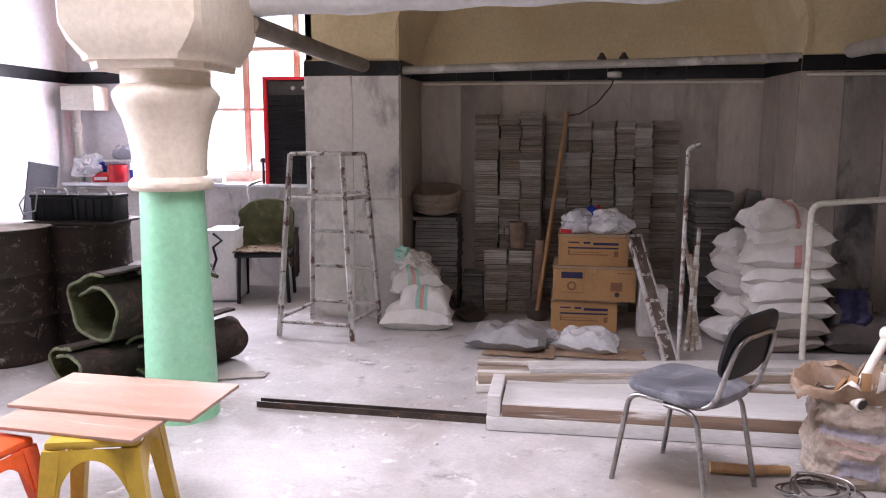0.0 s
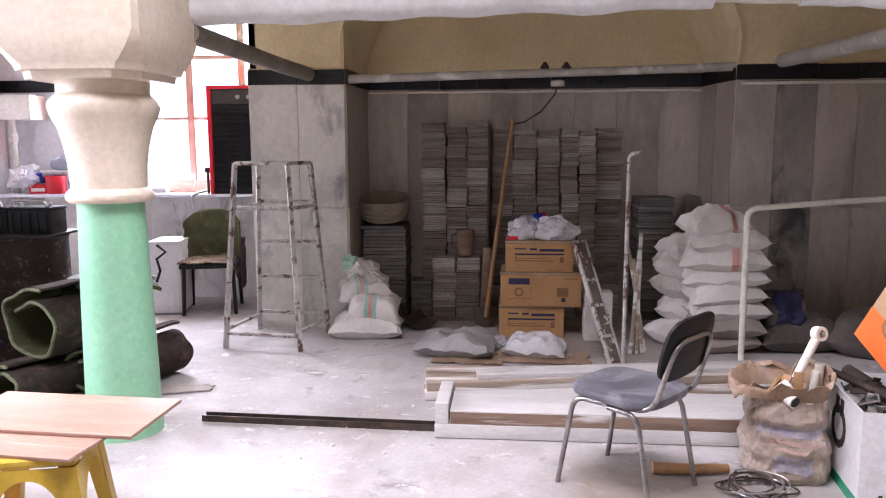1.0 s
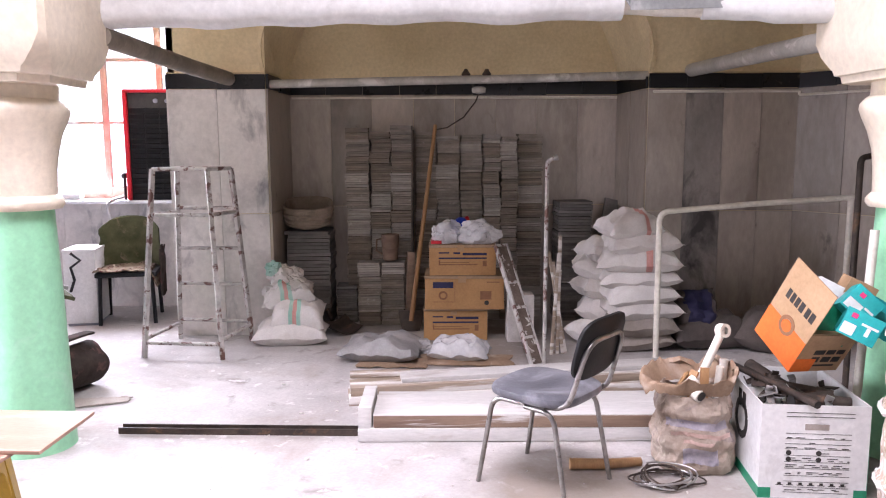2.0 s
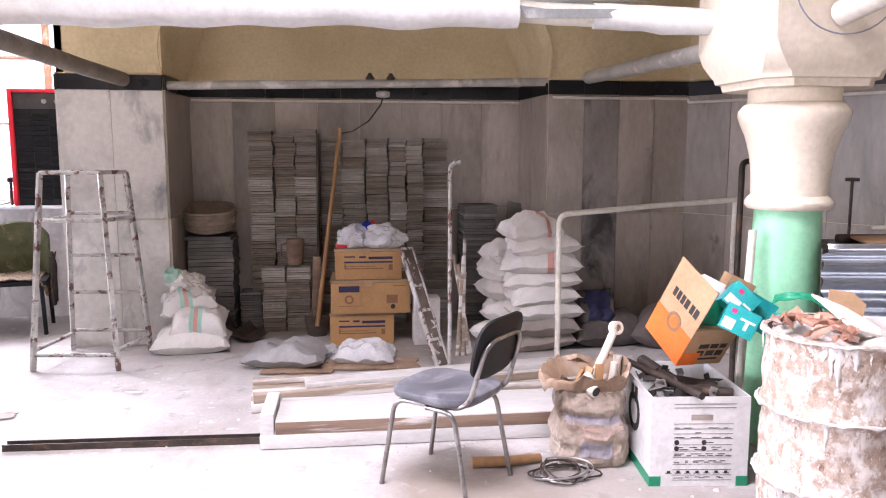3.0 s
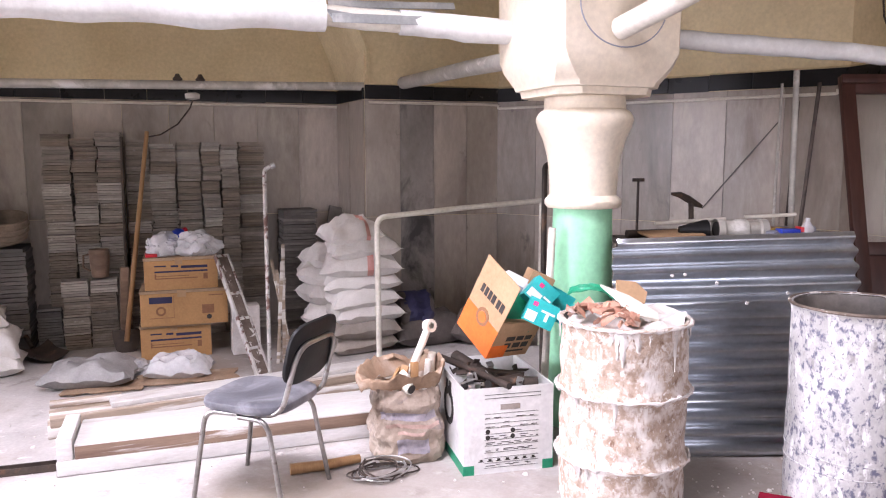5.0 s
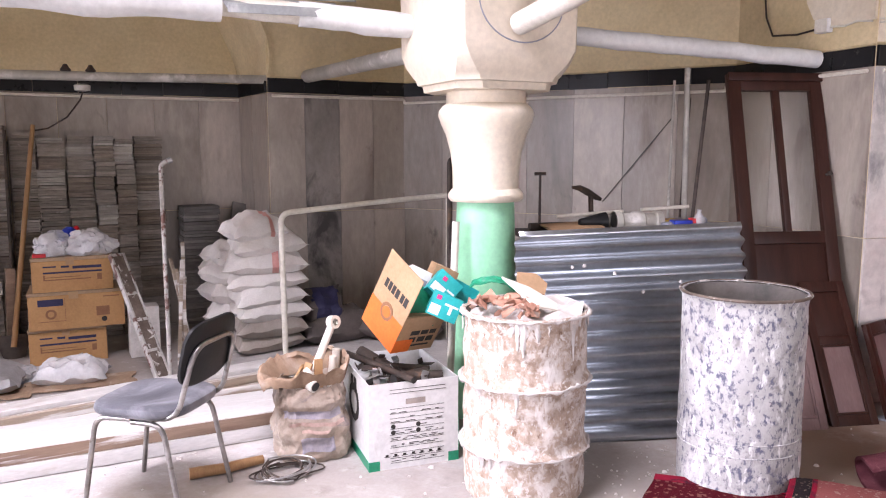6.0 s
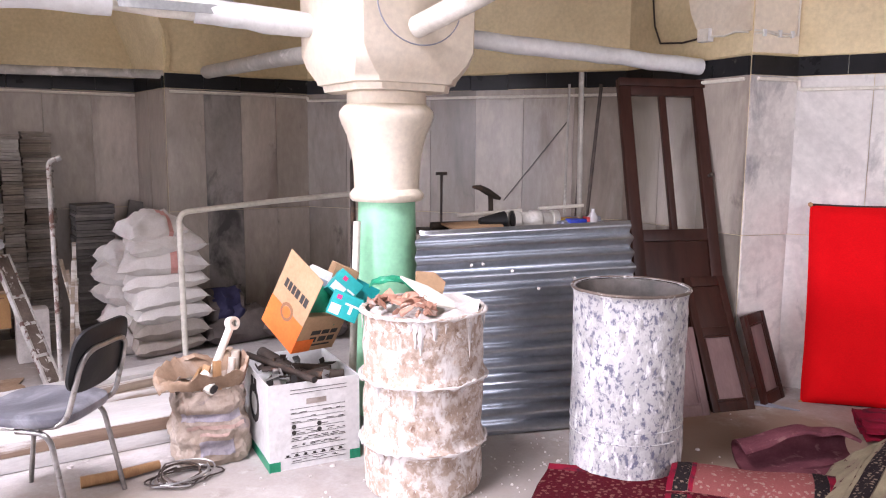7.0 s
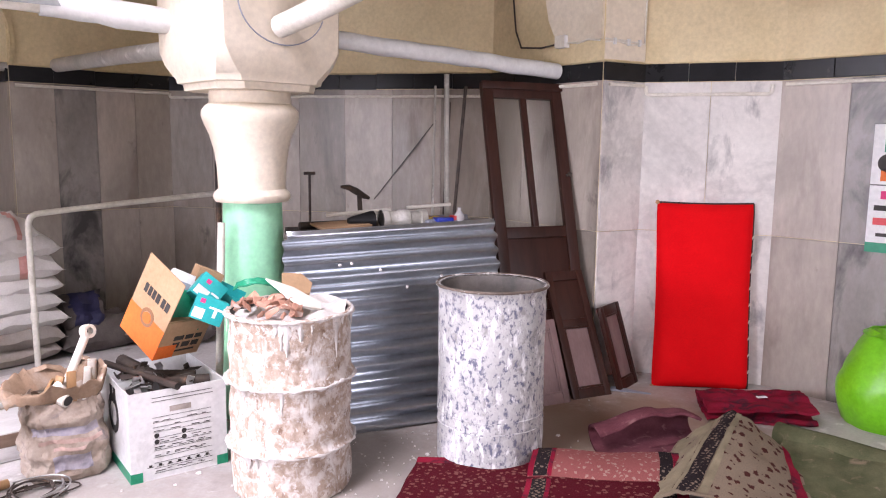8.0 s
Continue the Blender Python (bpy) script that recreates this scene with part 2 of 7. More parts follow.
M_PAPER_BAG = surface("printed_paper_sack", (0.28, 0.21, 0.16), (0.50, 0.42, 0.35), 9, 0.8, fine=60, bump=1.0, stain=(0.22, 0.18, 0.19), stain_scale=9, stain_edge=(0.58, 0.70))
M_RED_STRIPE = surface("red_print", (0.58, 0.24, 0.21), (0.68, 0.40, 0.36), 9, 0.7, fine=90, bump=0.1)
M_GREEN_STRIPE = surface("green_print", (0.26, 0.50, 0.41), (0.45, 0.62, 0.54), 9, 0.7, fine=90, bump=0.1)
M_WOOD = surface("weathered_plank", (0.24, 0.18, 0.13), (0.42, 0.34, 0.27), 5, 0.75, fine=70, bump=0.4, stretch=(0.25, 3, 3), stain=(0.66, 0.63, 0.60), stain_scale=4, stain_edge=(0.48, 0.58))
M_WHITE_WOOD = surface("white_painted_plank", (0.50, 0.48, 0.46), (0.66, 0.64, 0.62), 4, 0.6, fine=60, bump=0.3, stretch=(0.4, 2, 2), stain=(0.33, 0.27, 0.22), stain_scale=4.5, stain_edge=(0.60, 0.74))
M_BROWN_WOOD = surface("brown_batten", (0.16, 0.10, 0.07), (0.30, 0.21, 0.15), 5, 0.7, fine=60, bump=0.3, stretch=(0.3, 3, 3), stain=(0.6, 0.57, 0.54), stain_scale=4, stain_edge=(0.60, 0.68))
M_STICK = surface("wooden_handle", (0.30, 0.16, 0.07), (0.44, 0.26, 0.12), 6, 0.55, fine=60, bump=0.15, stretch=(3, 3, 0.3))
M_DOOR = surface("dark_brown_door_paint", (0.026, 0.009, 0.006), (0.052, 0.018, 0.012), 5, 0.45, fine=50, bump=0.2, stretch=(3, 3, 0.4), stain=(0.09, 0.05, 0.04), stain_scale=5, stain_edge=(0.66, 0.78), spec=0.3)
M_PANEL_PINK = surface("dusty_maroon_panel", (0.16, 0.095, 0.09), (0.25, 0.165, 0.155), 5, 0.6, fine=60, bump=0.2, stretch=(2, 2, 0.5))
M_GALV = surface("galvanised_sheet", (0.42, 0.45, 0.49), (0.60, 0.63, 0.67), 3, 0.31, metal=0.95, fine=30, bump=0.0, rough_var=0.05)
M_GALV_DULL = surface("dull_grey_tray", (0.27, 0.285, 0.285), (0.42, 0.44, 0.44), 5, 0.5, metal=0.4, fine=60, bump=0.1, stain=(0.55, 0.56, 0.55), stain_scale=5, stain_edge=(0.58, 0.72))
M_DRUM_RUST = surface("plaster_spattered_drum", (0.30, 0.205, 0.145), (0.53, 0.43, 0.35), 22, 0.85, fine=90, bump=1.0, warp=0.3, stain=(0.62, 0.56, 0.51), stain_scale=19, stain_edge=(0.47, 0.60),
                      more=(((0.70, 0.665, 0.63), 9.0, (0.56, 0.64), (1, 1, 0.3)), ((0.68, 0.64, 0.60), 42.0, (0.56, 0.64), (1, 1, 0.8)), ((0.20, 0.12, 0.08), 30.0, (0.60, 0.70), (1, 1, 0.7))))
M_PLASTER = surface("white_plaster_crust", (0.52, 0.48, 0.45), (0.70, 0.66, 0.63), 10, 0.85, fine=60, bump=0.9)
M_DRUM_WHITE = surface("whitewashed_drum", (0.36, 0.35, 0.34), (0.58, 0.57, 0.56), 7, 0.6, fine=70, bump=0.8, warp=0.3, stain=(0.27, 0.255, 0.25), stain_scale=14, stain_edge=(0.54, 0.66), stretch=(1, 1, 0.8),
                       more=(((0.12, 0.12, 0.17), 44.0, (0.52, 0.62), (1, 1, 0.7)), ((0.72, 0.715, 0.71), 24.0, (0.55, 0.64), (1, 1, 0.45)), ((0.68, 0.67, 0.66), 5.0, (0.58, 0.72), (1, 1, 0.5)), ((0.16, 0.15, 0.18), 70.0, (0.60, 0.67), (1, 1, 0.8))))
M_DRUM_DARK = surface("dark_oil_drum", (0.016, 0.012, 0.010), (0.045, 0.031, 0.025), 6, 0.6, fine=50, bump=0.6, stain=(0.15, 0.105, 0.085), stain_scale=14, stain_edge=(0.57, 0.68), spec=0.25, more=(((0.27, 0.235, 0.215), 30.0, (0.64, 0.70), (1, 1, 0.6)),))
M_DRUM_IN = surface("drum_inside", (0.05, 0.045, 0.04), (0.16, 0.14, 0.125), 8, 0.7, fine=50, bump=0.3)
M_RED_CLOTH = surface("bright_red_cloth", (0.70, 0.004, 0.005), (0.80, 0.008, 0.008), 3, 0.85, fine=160, bump=0.3, spec=0.08)
M_BLACK_EDGE = surface("black_piping", (0.02, 0.012, 0.01), (0.05, 0.03, 0.025), 9, 0.8, fine=90, bump=0.3)
M_LIME = surface("lime_plastic_sack", (0.12, 0.42, 0.004), (0.19, 0.55, 0.015), 5, 0.35, fine=40, bump=0.3)
M_VINYL = surface("grey_black_vinyl", (0.07, 0.07, 0.082), (0.16, 0.16, 0.18), 5, 0.4, fine=50, bump=0.25, stain=(0.34, 0.34, 0.37), stain_scale=3.5, stain_edge=(0.48, 0.72))
M_BLACK_VINYL = surface("black_vinyl", (0.006, 0.006, 0.0065), (0.016, 0.016, 0.0165), 7, 0.5, fine=50, bump=0.2, spec=0.25)
M_CHROME = surface("worn_chrome_tube", (0.20, 0.19, 0.18), (0.42, 0.40, 0.38), 12, 0.33, metal=0.9, fine=60, bump=0.1, stain=(0.12, 0.09, 0.07), stain_scale=14, stain_edge=(0.56, 0.68))
M_YELLOW = surface("yellow_plastic", (0.55, 0.36, 0.03), (0.66, 0.45, 0.06), 4, 0.4, fine=40, bump=0.08)
M_ORANGE_PLASTIC = surface("orange_red_plastic", (0.75, 0.10, 0.02), (0.85, 0.15, 0.04), 4, 0.4, fine=40, bump=0.08)
M_PLY = surface("pinkish_plywood", (0.44, 0.26, 0.19), (0.56, 0.36, 0.275), 3, 0.6, fine=60, bump=0.15, stretch=(0.5, 3, 3), stain=(0.68, 0.58, 0.52), stain_scale=3, stain_edge=(0.55, 0.75))
M_CARPET_BACK = surface("brown_carpet_back", (0.028, 0.021, 0.018), (0.075, 0.058, 0.05), 9, 0.95, fine=120, bump=1.0, stain=(0.11, 0.06, 0.055), stain_scale=12, stain_edge=(0.55, 0.65), spec=0.1)
M_CARPET_OLIVE = surface("olive_carpet", (0.055, 0.062, 0.028), (0.12, 0.12, 0.065), 8, 0.95, fine=120, bump=0.9, stain=(0.19, 0.15, 0.10), stain_scale=10, stain_edge=(0.58, 0.68), spec=0.1)
M_CARPET_EDGE = surface("pale_green_carpet_edge", (0.12, 0.13, 0.08), (0.24, 0.25, 0.16), 30, 0.95, fine=180, bump=0.8, spec=0.1)
M_DAYLIGHT = bpy.data.materials.new("bright_daylight")
M_DAYLIGHT.use_nodes = True
_b = M_DAYLIGHT.node_tree.nodes["Principled BSDF"]
socket(_b, "Base Color", (0.8, 0.85, 0.9, 1))
socket(_b, "Emission Color", (0.95, 0.98, 1.0, 1))
socket(_b, "Emission Strength", 2.5)
M_GLASS = bpy.data.materials.new("dusty_glass")
M_GLASS.use_nodes = True
_b = M_GLASS.node_tree.nodes["Principled BSDF"]
socket(_b, "Base Color", (0.9, 0.92, 0.92, 1))
socket(_b, "Roughness", 0.08)
socket(_b, "Transmission Weight", 1.0)
socket(_b, "IOR", 1.05)
M_CLEAR_BAG = surface("translucent_plastic_bag", (0.62, 0.62, 0.63), (0.80, 0.80, 0.81), 8, 0.25, fine=40, bump=0.4, alpha=0.62)
M_WINDOW_WOOD = surface("old_window_wood", (0.36, 0.26, 0.19), (0.52, 0.41, 0.32), 8, 0.7, fine=60, bump=0.3, stain=(0.65, 0.62, 0.58), stain_scale=7, stain_edge=(0.55, 0.66))
M_FADED_BLUE = surface("faded_purple_print", (0.23, 0.21, 0.26), (0.45, 0.41, 0.43), 14, 0.75, fine=60, bump=0.3)
M_FADED_PINK = surface("faded_pink_print", (0.40, 0.27, 0.225), (0.56, 0.40, 0.345), 14, 0.75, fine=60, bump=0.3)
M_RED_PAINT = surface("red_enamel", (0.50, 0.012, 0.02), (0.62, 0.025, 0.035), 4, 0.35, fine=40, bump=0.05)
M_BLUE = surface("blue_plastic", (0.01, 0.03, 0.32), (0.02, 0.05, 0.45), 5, 0.4, fine=40, bump=0.05)
M_BRICK_BITS = surface("broken_terracotta", (0.42, 0.20, 0.13), (0.56, 0.33, 0.24), 7, 0.85, fine=60, bump=0.5, spread=0.3, stain=(0.66, 0.58, 0.52), stain_scale=5, stain_edge=(0.56, 0.68))
M_WICKER = surface("dusty_wicker", (0.20, 0.155, 0.115), (0.36, 0.29, 0.225), 14, 0.85, fine=120, bump=0.7)
M_GREY_BOARD = surface("grey_board", (0.20, 0.21, 0.25), (0.32, 0.33, 0.38), 4, 0.5, fine=40, bump=0.1)


# ---- building helpers ----
def thing(name, label, category, m=None, group="", kind=""):
    ob = new(name)
    ob.empty_display_size = 0.1
    ob.matrix_world = m if m is not None else Matrix()
    return tagged(ob, label, category, group, kind)


def finish(bm, smooth):
    bmesh.ops.recalc_face_normals(bm, faces=bm.faces)
    if smooth:
        for f in bm.faces:
            f.smooth = True
        for e in bm.edges:
            if len(e.link_faces) == 2 and e.calc_face_angle(0) > radians(38):
                e.smooth = False


def part(name, bm, material, parent=None, label="", smooth=True, m=None):
    finish(bm, smooth)
    me = bpy.data.meshes.new(name)
    bm.to_mesh(me)
    bm.free()
    for mm in (material if isinstance(material, (list, tuple)) else (material,)):
        me.materials.append(mm)
    ob = new(name, me)
    if parent is not None:
        ob.parent = parent
    if m is not None:
        ob.matrix_local = m
    return tagged(ob, label)


def piece(name, me, parent, m):
    ob = new(name, me)
    ob.parent = parent
    ob.matrix_local = m
    return ob


def mesh_of(bm, material, name="piece"):
    finish(bm, False)
    me = bpy.data.meshes.new(name)
    bm.to_mesh(me)
    bm.free()
    me.materials.append(material)
    return me


def box(bm, lo, hi, bevel=0.0, m=None, mat=0):
    lo, hi = Vector(lo), Vector(hi)
    r = bmesh.ops.create_cube(bm, size=1.0, matrix=Matrix.LocRotScale((lo + hi) / 2, None, hi - lo))
    vs = r["verts"]
    if bevel:
        es = list({e for v in vs for e in v.link_edges})
        r = bmesh.ops.bevel(bm, geom=es, offset=bevel, segments=2, affect="EDGES", profile=0.6)
        vs = list({v for f in r["faces"] for v in f.verts})
    if m is not None:
        bmesh.ops.transform(bm, matrix=m, verts=vs)
    if mat:
        for f in {f for v in vs for f in v.link_faces}:
            f.material_index = mat
    return vs


def new_box(lo, hi, bevel=0.0, m=None):
    bm = bmesh.new()
    box(bm, lo, hi, bevel, m)
    return bm


def tube(bm, pts, r, seg=10, caps=True):
    """A round tube along points; r is one radius or one for each point."""
    pts = [Vector(p) for p in pts]
    rs = r if isinstance(r, (list, tuple)) else [r] * len(pts)
    rings, up = [], None
    for i, p in enumerate(pts):
        d = (pts[min(i + 1, len(pts) - 1)] - pts[max(i - 1, 0)]).normalized()
        if up is None:
            up = d.orthogonal().normalized()
        up = (up - d * up.dot(d)).normalized()
        side = d.cross(up)
        rings.append([bm.verts.new(p + rs[i] * (up * math.cos(2 * math.pi * k / seg) + side * math.sin(2 * math.pi * k / seg))) for k in range(seg)])
    for a, b in zip(rings, rings[1:]):
        for k in range(seg):
            bm.faces.new((a[k], a[(k + 1) % seg], b[(k + 1) % seg], b[k]))
    if caps:
        bm.faces.new(rings[0][::-1])
        bm.faces.new(rings[-1])
    return bm


def bend(pts, radius=0.05, steps=5):
    """Rounds the corners of a run of points."""
    pts = [Vector(p) for p in pts]
    out = [pts[0]]
    for a, b, c in zip(pts, pts[1:], pts[2:]):
        u, v = (a - b), (c - b)
        k = min(radius, u.length * 0.49, v.length * 0.49)
        p, q = b + u.normalized() * k, b + v.normalized() * k
        for i in range(steps + 1):
            s = i / steps
            out.append(p * (1 - s) ** 2 + b * 2 * s * (1 - s) + q * s * s)
    out.append(pts[-1])
    return out


def new_tube(pts, r, seg=10, caps=True):
    return tube(bmesh.new(), pts, r, seg, caps)


def lathe(profile, seg=32, wobble=0.0, seed=0.0, caps=True):
    bm = bmesh.new()
    rings = []
    for i, (r, z) in enumerate(profile):
        ring = []
        for k in range(seg):
            a = 2 * math.pi * k / seg
            d = wobble * (noise.noise((math.cos(a) * 2 + seed, math.sin(a) * 2, z * 6 + seed)) + 0.4 * noise.noise((math.cos(a) * 8 + seed, math.sin(a) * 8, z * 26))) if wobble else 0
            ring.append(bm.verts.new(((r + d) * math.cos(a), (r + d) * math.sin(a), z + d * 0.5)))
        rings.append(ring)
    for a, b in zip(rings, rings[1:]):
        for k in range(seg):
            bm.faces.new((a[k], a[(k + 1) % seg], b[(k + 1) % seg], b[k]))
    if caps:
        bm.faces.new(rings[0][::-1])
        bm.faces.new(rings[-1])
    return bm


def grid(nu, nv, fn, thick=0.0):
    """A sheet of nu by nv cells from fn(u, v), u and v from 0 to 1; thick gives it a second side along its normals."""
    bm = bmesh.new()
    P = [[Vector(fn(i / nu, j / nv)) for j in range(nv + 1)] for i in range(nu + 1)]
    V = [[bm.verts.new(p) for p in row] for row in P]
    for i in range(nu):
        for j in range(nv):
            bm.faces.new((V[i][j], V[i + 1][j], V[i + 1][j + 1], V[i][j + 1]))
    if thick:
        bm.normal_update()
        W = [[bm.verts.new(V[i][j].co - V[i][j].normal * thick) for j in range(nv + 1)] for i in range(nu + 1)]
        for i in range(nu):
            for j in range(nv):
                bm.faces.new((W[i][j + 1], W[i + 1][j + 1], W[i + 1][j], W[i][j]))
        for i in range(nu):
            bm.faces.new((V[i + 1][0], V[i][0], W[i][0], W[i + 1][0]))
            bm.faces.new((V[i][nv], V[i + 1][nv], W[i + 1][nv], W[i][nv]))
        for j in range(nv):
            bm.faces.new((V[0][j], V[0][j + 1], W[0][j + 1], W[0][j]))
            bm.faces.new((V[nu][j + 1], V[nu][j], W[nu][j], W[nu][j + 1]))
    return bm


def pillow(L, W, H, seed=0, pinch=0.06, lump=0.02, n=14, p=2.6):
    """A filled sack lying flat: full in the middle, thin at the seams, with ears at its corners and creases."""
    bm = bmesh.new()
    rnd = random.Random(seed)
    s = rnd.random() * 50
    tops, bots = [], []
    for i in range(n + 1):
        rt, rb = [], []
        for j in range(n + 1):
            u, v = 2 * i / n - 1, 2 * j / n - 1
            x = u * L / 2 * (1 - pinch * (1 - v * v))
            y = v * W / 2 * (1 - pinch * (1 - u * u))
            h = ((1 - abs(u) ** p) * (1 - abs(v) ** p)) ** 0.45
            c = lump * noise.noise((u * 2.2 + s, v * 2.2, s)) + lump * 0.5 * noise.noise((u * 6 + s, v * 6, s + 9))
            x += 0.5 * lump * noise.noise((v * 3 + s, u, 3))
            rt.append(bm.verts.new((x, y, H * 0.36 + H * 0.70 * h * (1 + c * 5) + c)))
            if i in (0, n) or j in (0, n):
                rb.append(rt[-1])
            else:
                rb.append(bm.verts.new((x, y, H * 0.36 - H * 0.36 * min(1, h * 1.25))))
        tops.append(rt)
        bots.append(rb)
    for i in range(n):
        for j in range(n):
            bm.faces.new((tops[i][j], tops[i + 1][j], tops[i + 1][j + 1], tops[i][j + 1]))
            f = [bots[i][j], bots[i][j + 1], bots[i + 1][j + 1], bots[i + 1][j]]
            if len(set(f)) == 4 and bm.faces.get(f) is None:
                bm.faces.new(f)
    return bm


# ---- the large structure ----
BAND = 2.01
OUTLINE = [(-4.2, -3.0), (-4.2, 6.95), (-1.45, 6.95), (-1.45, 5.8), (-0.72, 5.8), (-0.67, 6.51), (2.15, 6.51), (2.2, 5.81), (3.36, 5.78),
           (4.8, 3.55), (4.67, 2.5), (4.99, 2.41), (5.36, 1.68), (5.42, -3.0)]
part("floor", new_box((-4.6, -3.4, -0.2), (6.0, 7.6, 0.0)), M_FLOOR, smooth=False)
tagged(bpy.data.objects["floor"], "dusty grey concrete floor with pale plaster stains", "floor", kind="structure")
# unseen ceiling; the added opening and deep shaft keep light off the niche
bm = bmesh.new()
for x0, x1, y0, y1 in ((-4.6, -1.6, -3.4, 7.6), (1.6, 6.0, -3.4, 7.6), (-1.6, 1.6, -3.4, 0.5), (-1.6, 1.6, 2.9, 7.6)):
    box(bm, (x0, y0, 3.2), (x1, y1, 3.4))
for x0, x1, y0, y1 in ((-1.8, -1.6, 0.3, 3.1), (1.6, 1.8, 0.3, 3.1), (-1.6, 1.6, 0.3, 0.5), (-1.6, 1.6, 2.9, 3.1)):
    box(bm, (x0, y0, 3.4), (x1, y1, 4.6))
part("ceiling", bm, M_DARK_UNSEEN, smooth=False)
tagged(bpy.data.objects["ceiling"], "unseen ceiling coloured dark to cut bounce light, with an added roof opening", "ceiling", kind="structure")


def frame_of(a, b):
    """Local x runs from a to b, local y points out of the room, z up."""
    a, b = Vector((*a, 0)), Vector((*b, 0))
    x = (b - a).normalized()
    return Matrix(((x.x, -x.y, 0, a.x), (x.y, x.x, 0, a.y), (0, 0, 1, 0), (0, 0, 0, 1))), (b - a).length


WALL_NAMES = ["wall_west", "wall_north_window", "wall_pier_a_side", "wall_pier_a", "wall_niche_west", "wall_niche", "wall_niche_east", "wall_pier_b",
              "wall_diagonal", "wall_pier_c_side", "wall_pier_c", "wall_east_diagonal", "wall_east"]
WALLS = {}
for wname, a, b in zip(WALL_NAMES, OUTLINE, OUTLINE[1:]):
    m, length = frame_of(a, b)
    bm = bmesh.new()
    if wname == "wall_north_window":
        # opening from 0.75 to 2.7 m along the wall, between the sill and the head
        box(bm, (0, 0, 0), (length, 0.22, 1.0))
        box(bm, (0, 0, 2.65), (length, 0.22, 3.2))
        box(bm, (0, 0, 1.0), (0.85, 0.22, 2.65))
        box(bm, (2.7, 0, 1.0), (length, 0.22, 2.65))
    elif wname == "wall_west":
        # added opening beside the column, out of view, for the west fill lamp
        box(bm, (0, 0, 0), (length, 0.2, 1.1))
        box(bm, (0, 0, 2.7), (length, 0.2, 3.2))
        box(bm, (0, 0, 1.1), (4.55, 0.2, 2.7))
        box(bm, (6.65, 0, 1.1), (length, 0.2, 2.7))
    else:
        box(bm, (0, 0, 0), (length, 0.05 if "side" in wname or "niche_" in wname else 0.2, 3.2))
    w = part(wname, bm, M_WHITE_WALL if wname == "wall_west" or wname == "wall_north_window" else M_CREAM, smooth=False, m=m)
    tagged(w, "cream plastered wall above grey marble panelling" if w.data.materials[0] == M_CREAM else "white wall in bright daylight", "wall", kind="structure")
    WALLS[wname] = (w, length)
# the unseen south wall behind the camera, coloured dark, with two assumed window openings
bm = bmesh.new()
for x0, x1, z0, z1 in ((-4.4, 5.6, 0, 1.0), (-4.4, 5.6, 2.8, 3.2), (-4.4, -3.4, 1.0, 2.8), (-1.0, 1.0, 1.0, 2.8), (3.4, 5.6, 1.0, 2.8)):
    box(bm, (x0, -3.2, z0), (x1, -3.0, z1))
tagged(part("wall_south", bm, M_DARK_UNSEEN, smooth=False), "unseen wall coloured dark to cut bounce light, with two assumed windows", "wall", kind="structure")

# black tile band and the marble panels on each wall
rng = random.Random(5)
SLABS = {  # wall: tones of the upright panels, in order
    "wall_pier_a_side": "LLL", "wall_pier_a": "LL", "wall_niche_west": "GG", "wall_niche": "GGWGGWGW", "wall_niche_east": "GG", "wall_pier_b": "WDWG",
    "wall_diagonal": "GGWGGWG", "wall_pier_c_side": "GWG", "wall_pier_c": "L", "wall_east_diagonal": "LL", "wall_east": "WDWGWGWGWGWW"}
TONE = {"G": M_MARBLE, "L": M_MARBLE_LIGHT, "W": M_MARBLE_WARM, "D": M_MARBLE_DARK}
for wname, tones in SLABS.items():
    w, length = WALLS[wname]
    n = len(tones)
    width = length / n
    for i, c in enumerate(tones):
        for z0, z1 in ((0.0, 0.955), (0.958, BAND - 0.112)):
            off = rng.uniform(0, 0.004)
            me = mesh_of(new_box((0.0015, -0.014 - off, z0 + 0.001), (width - 0.0015, 0.0, z1 - 0.001)), TONE[c], "marble_slab")
            piece("marble_slab", me, w, pose(i * width, 0, 0))
    count = max(1, round(length / 0.3))
    tw = length / count
    me = mesh_of(new_box((0.001, -0.02, BAND - 0.11), (tw - 0.001, 0.0, BAND), 0.003), M_BLACK_TILE, "band_tile")
    for i in range(count):
        piece("band_tile", me, w, pose(i * tw, -rng.uniform(0, 0.003), rng.uniform(-0.003, 0.003)))
    # ragged plaster line above the band
    bm = grid(max(6, int(length * 30)), 1, lambda u, v: (u * length, -0.004 - 0.014 * v, BAND + 0.002 + 0.012 * (1 - v) + 0.008 * noise.noise((u * length * 18, v, length))))
    part("plaster_fillet", bm, M_CREAM, w)
# left wall: a dark band high on the white wall
for wname in ("wall_west", "wall_north_window"):
    w, length = WALLS[wname]
    x0 = 6.8 if wname == "wall_west" else 0.0
    x1 = length if wname == "wall_west" else 0.8
    part("tile_band", new_box((x0, -0.012, 1.94), (x1, 0.0, 2.05), 0.002), M_BLACK_TILE, w, "dark tile band", smooth=False)
w, length = WALLS["wall_north_window"]
for i in range(8):
    me = mesh_of(new_box((0.001, -0.013, 0.0), (length / 8 - 0.001, 0.0, 0.985)), M_MARBLE_LIGHT, "marble_slab")
    piece("marble_slab", me, w, pose(i * length / 8, 0, 0))

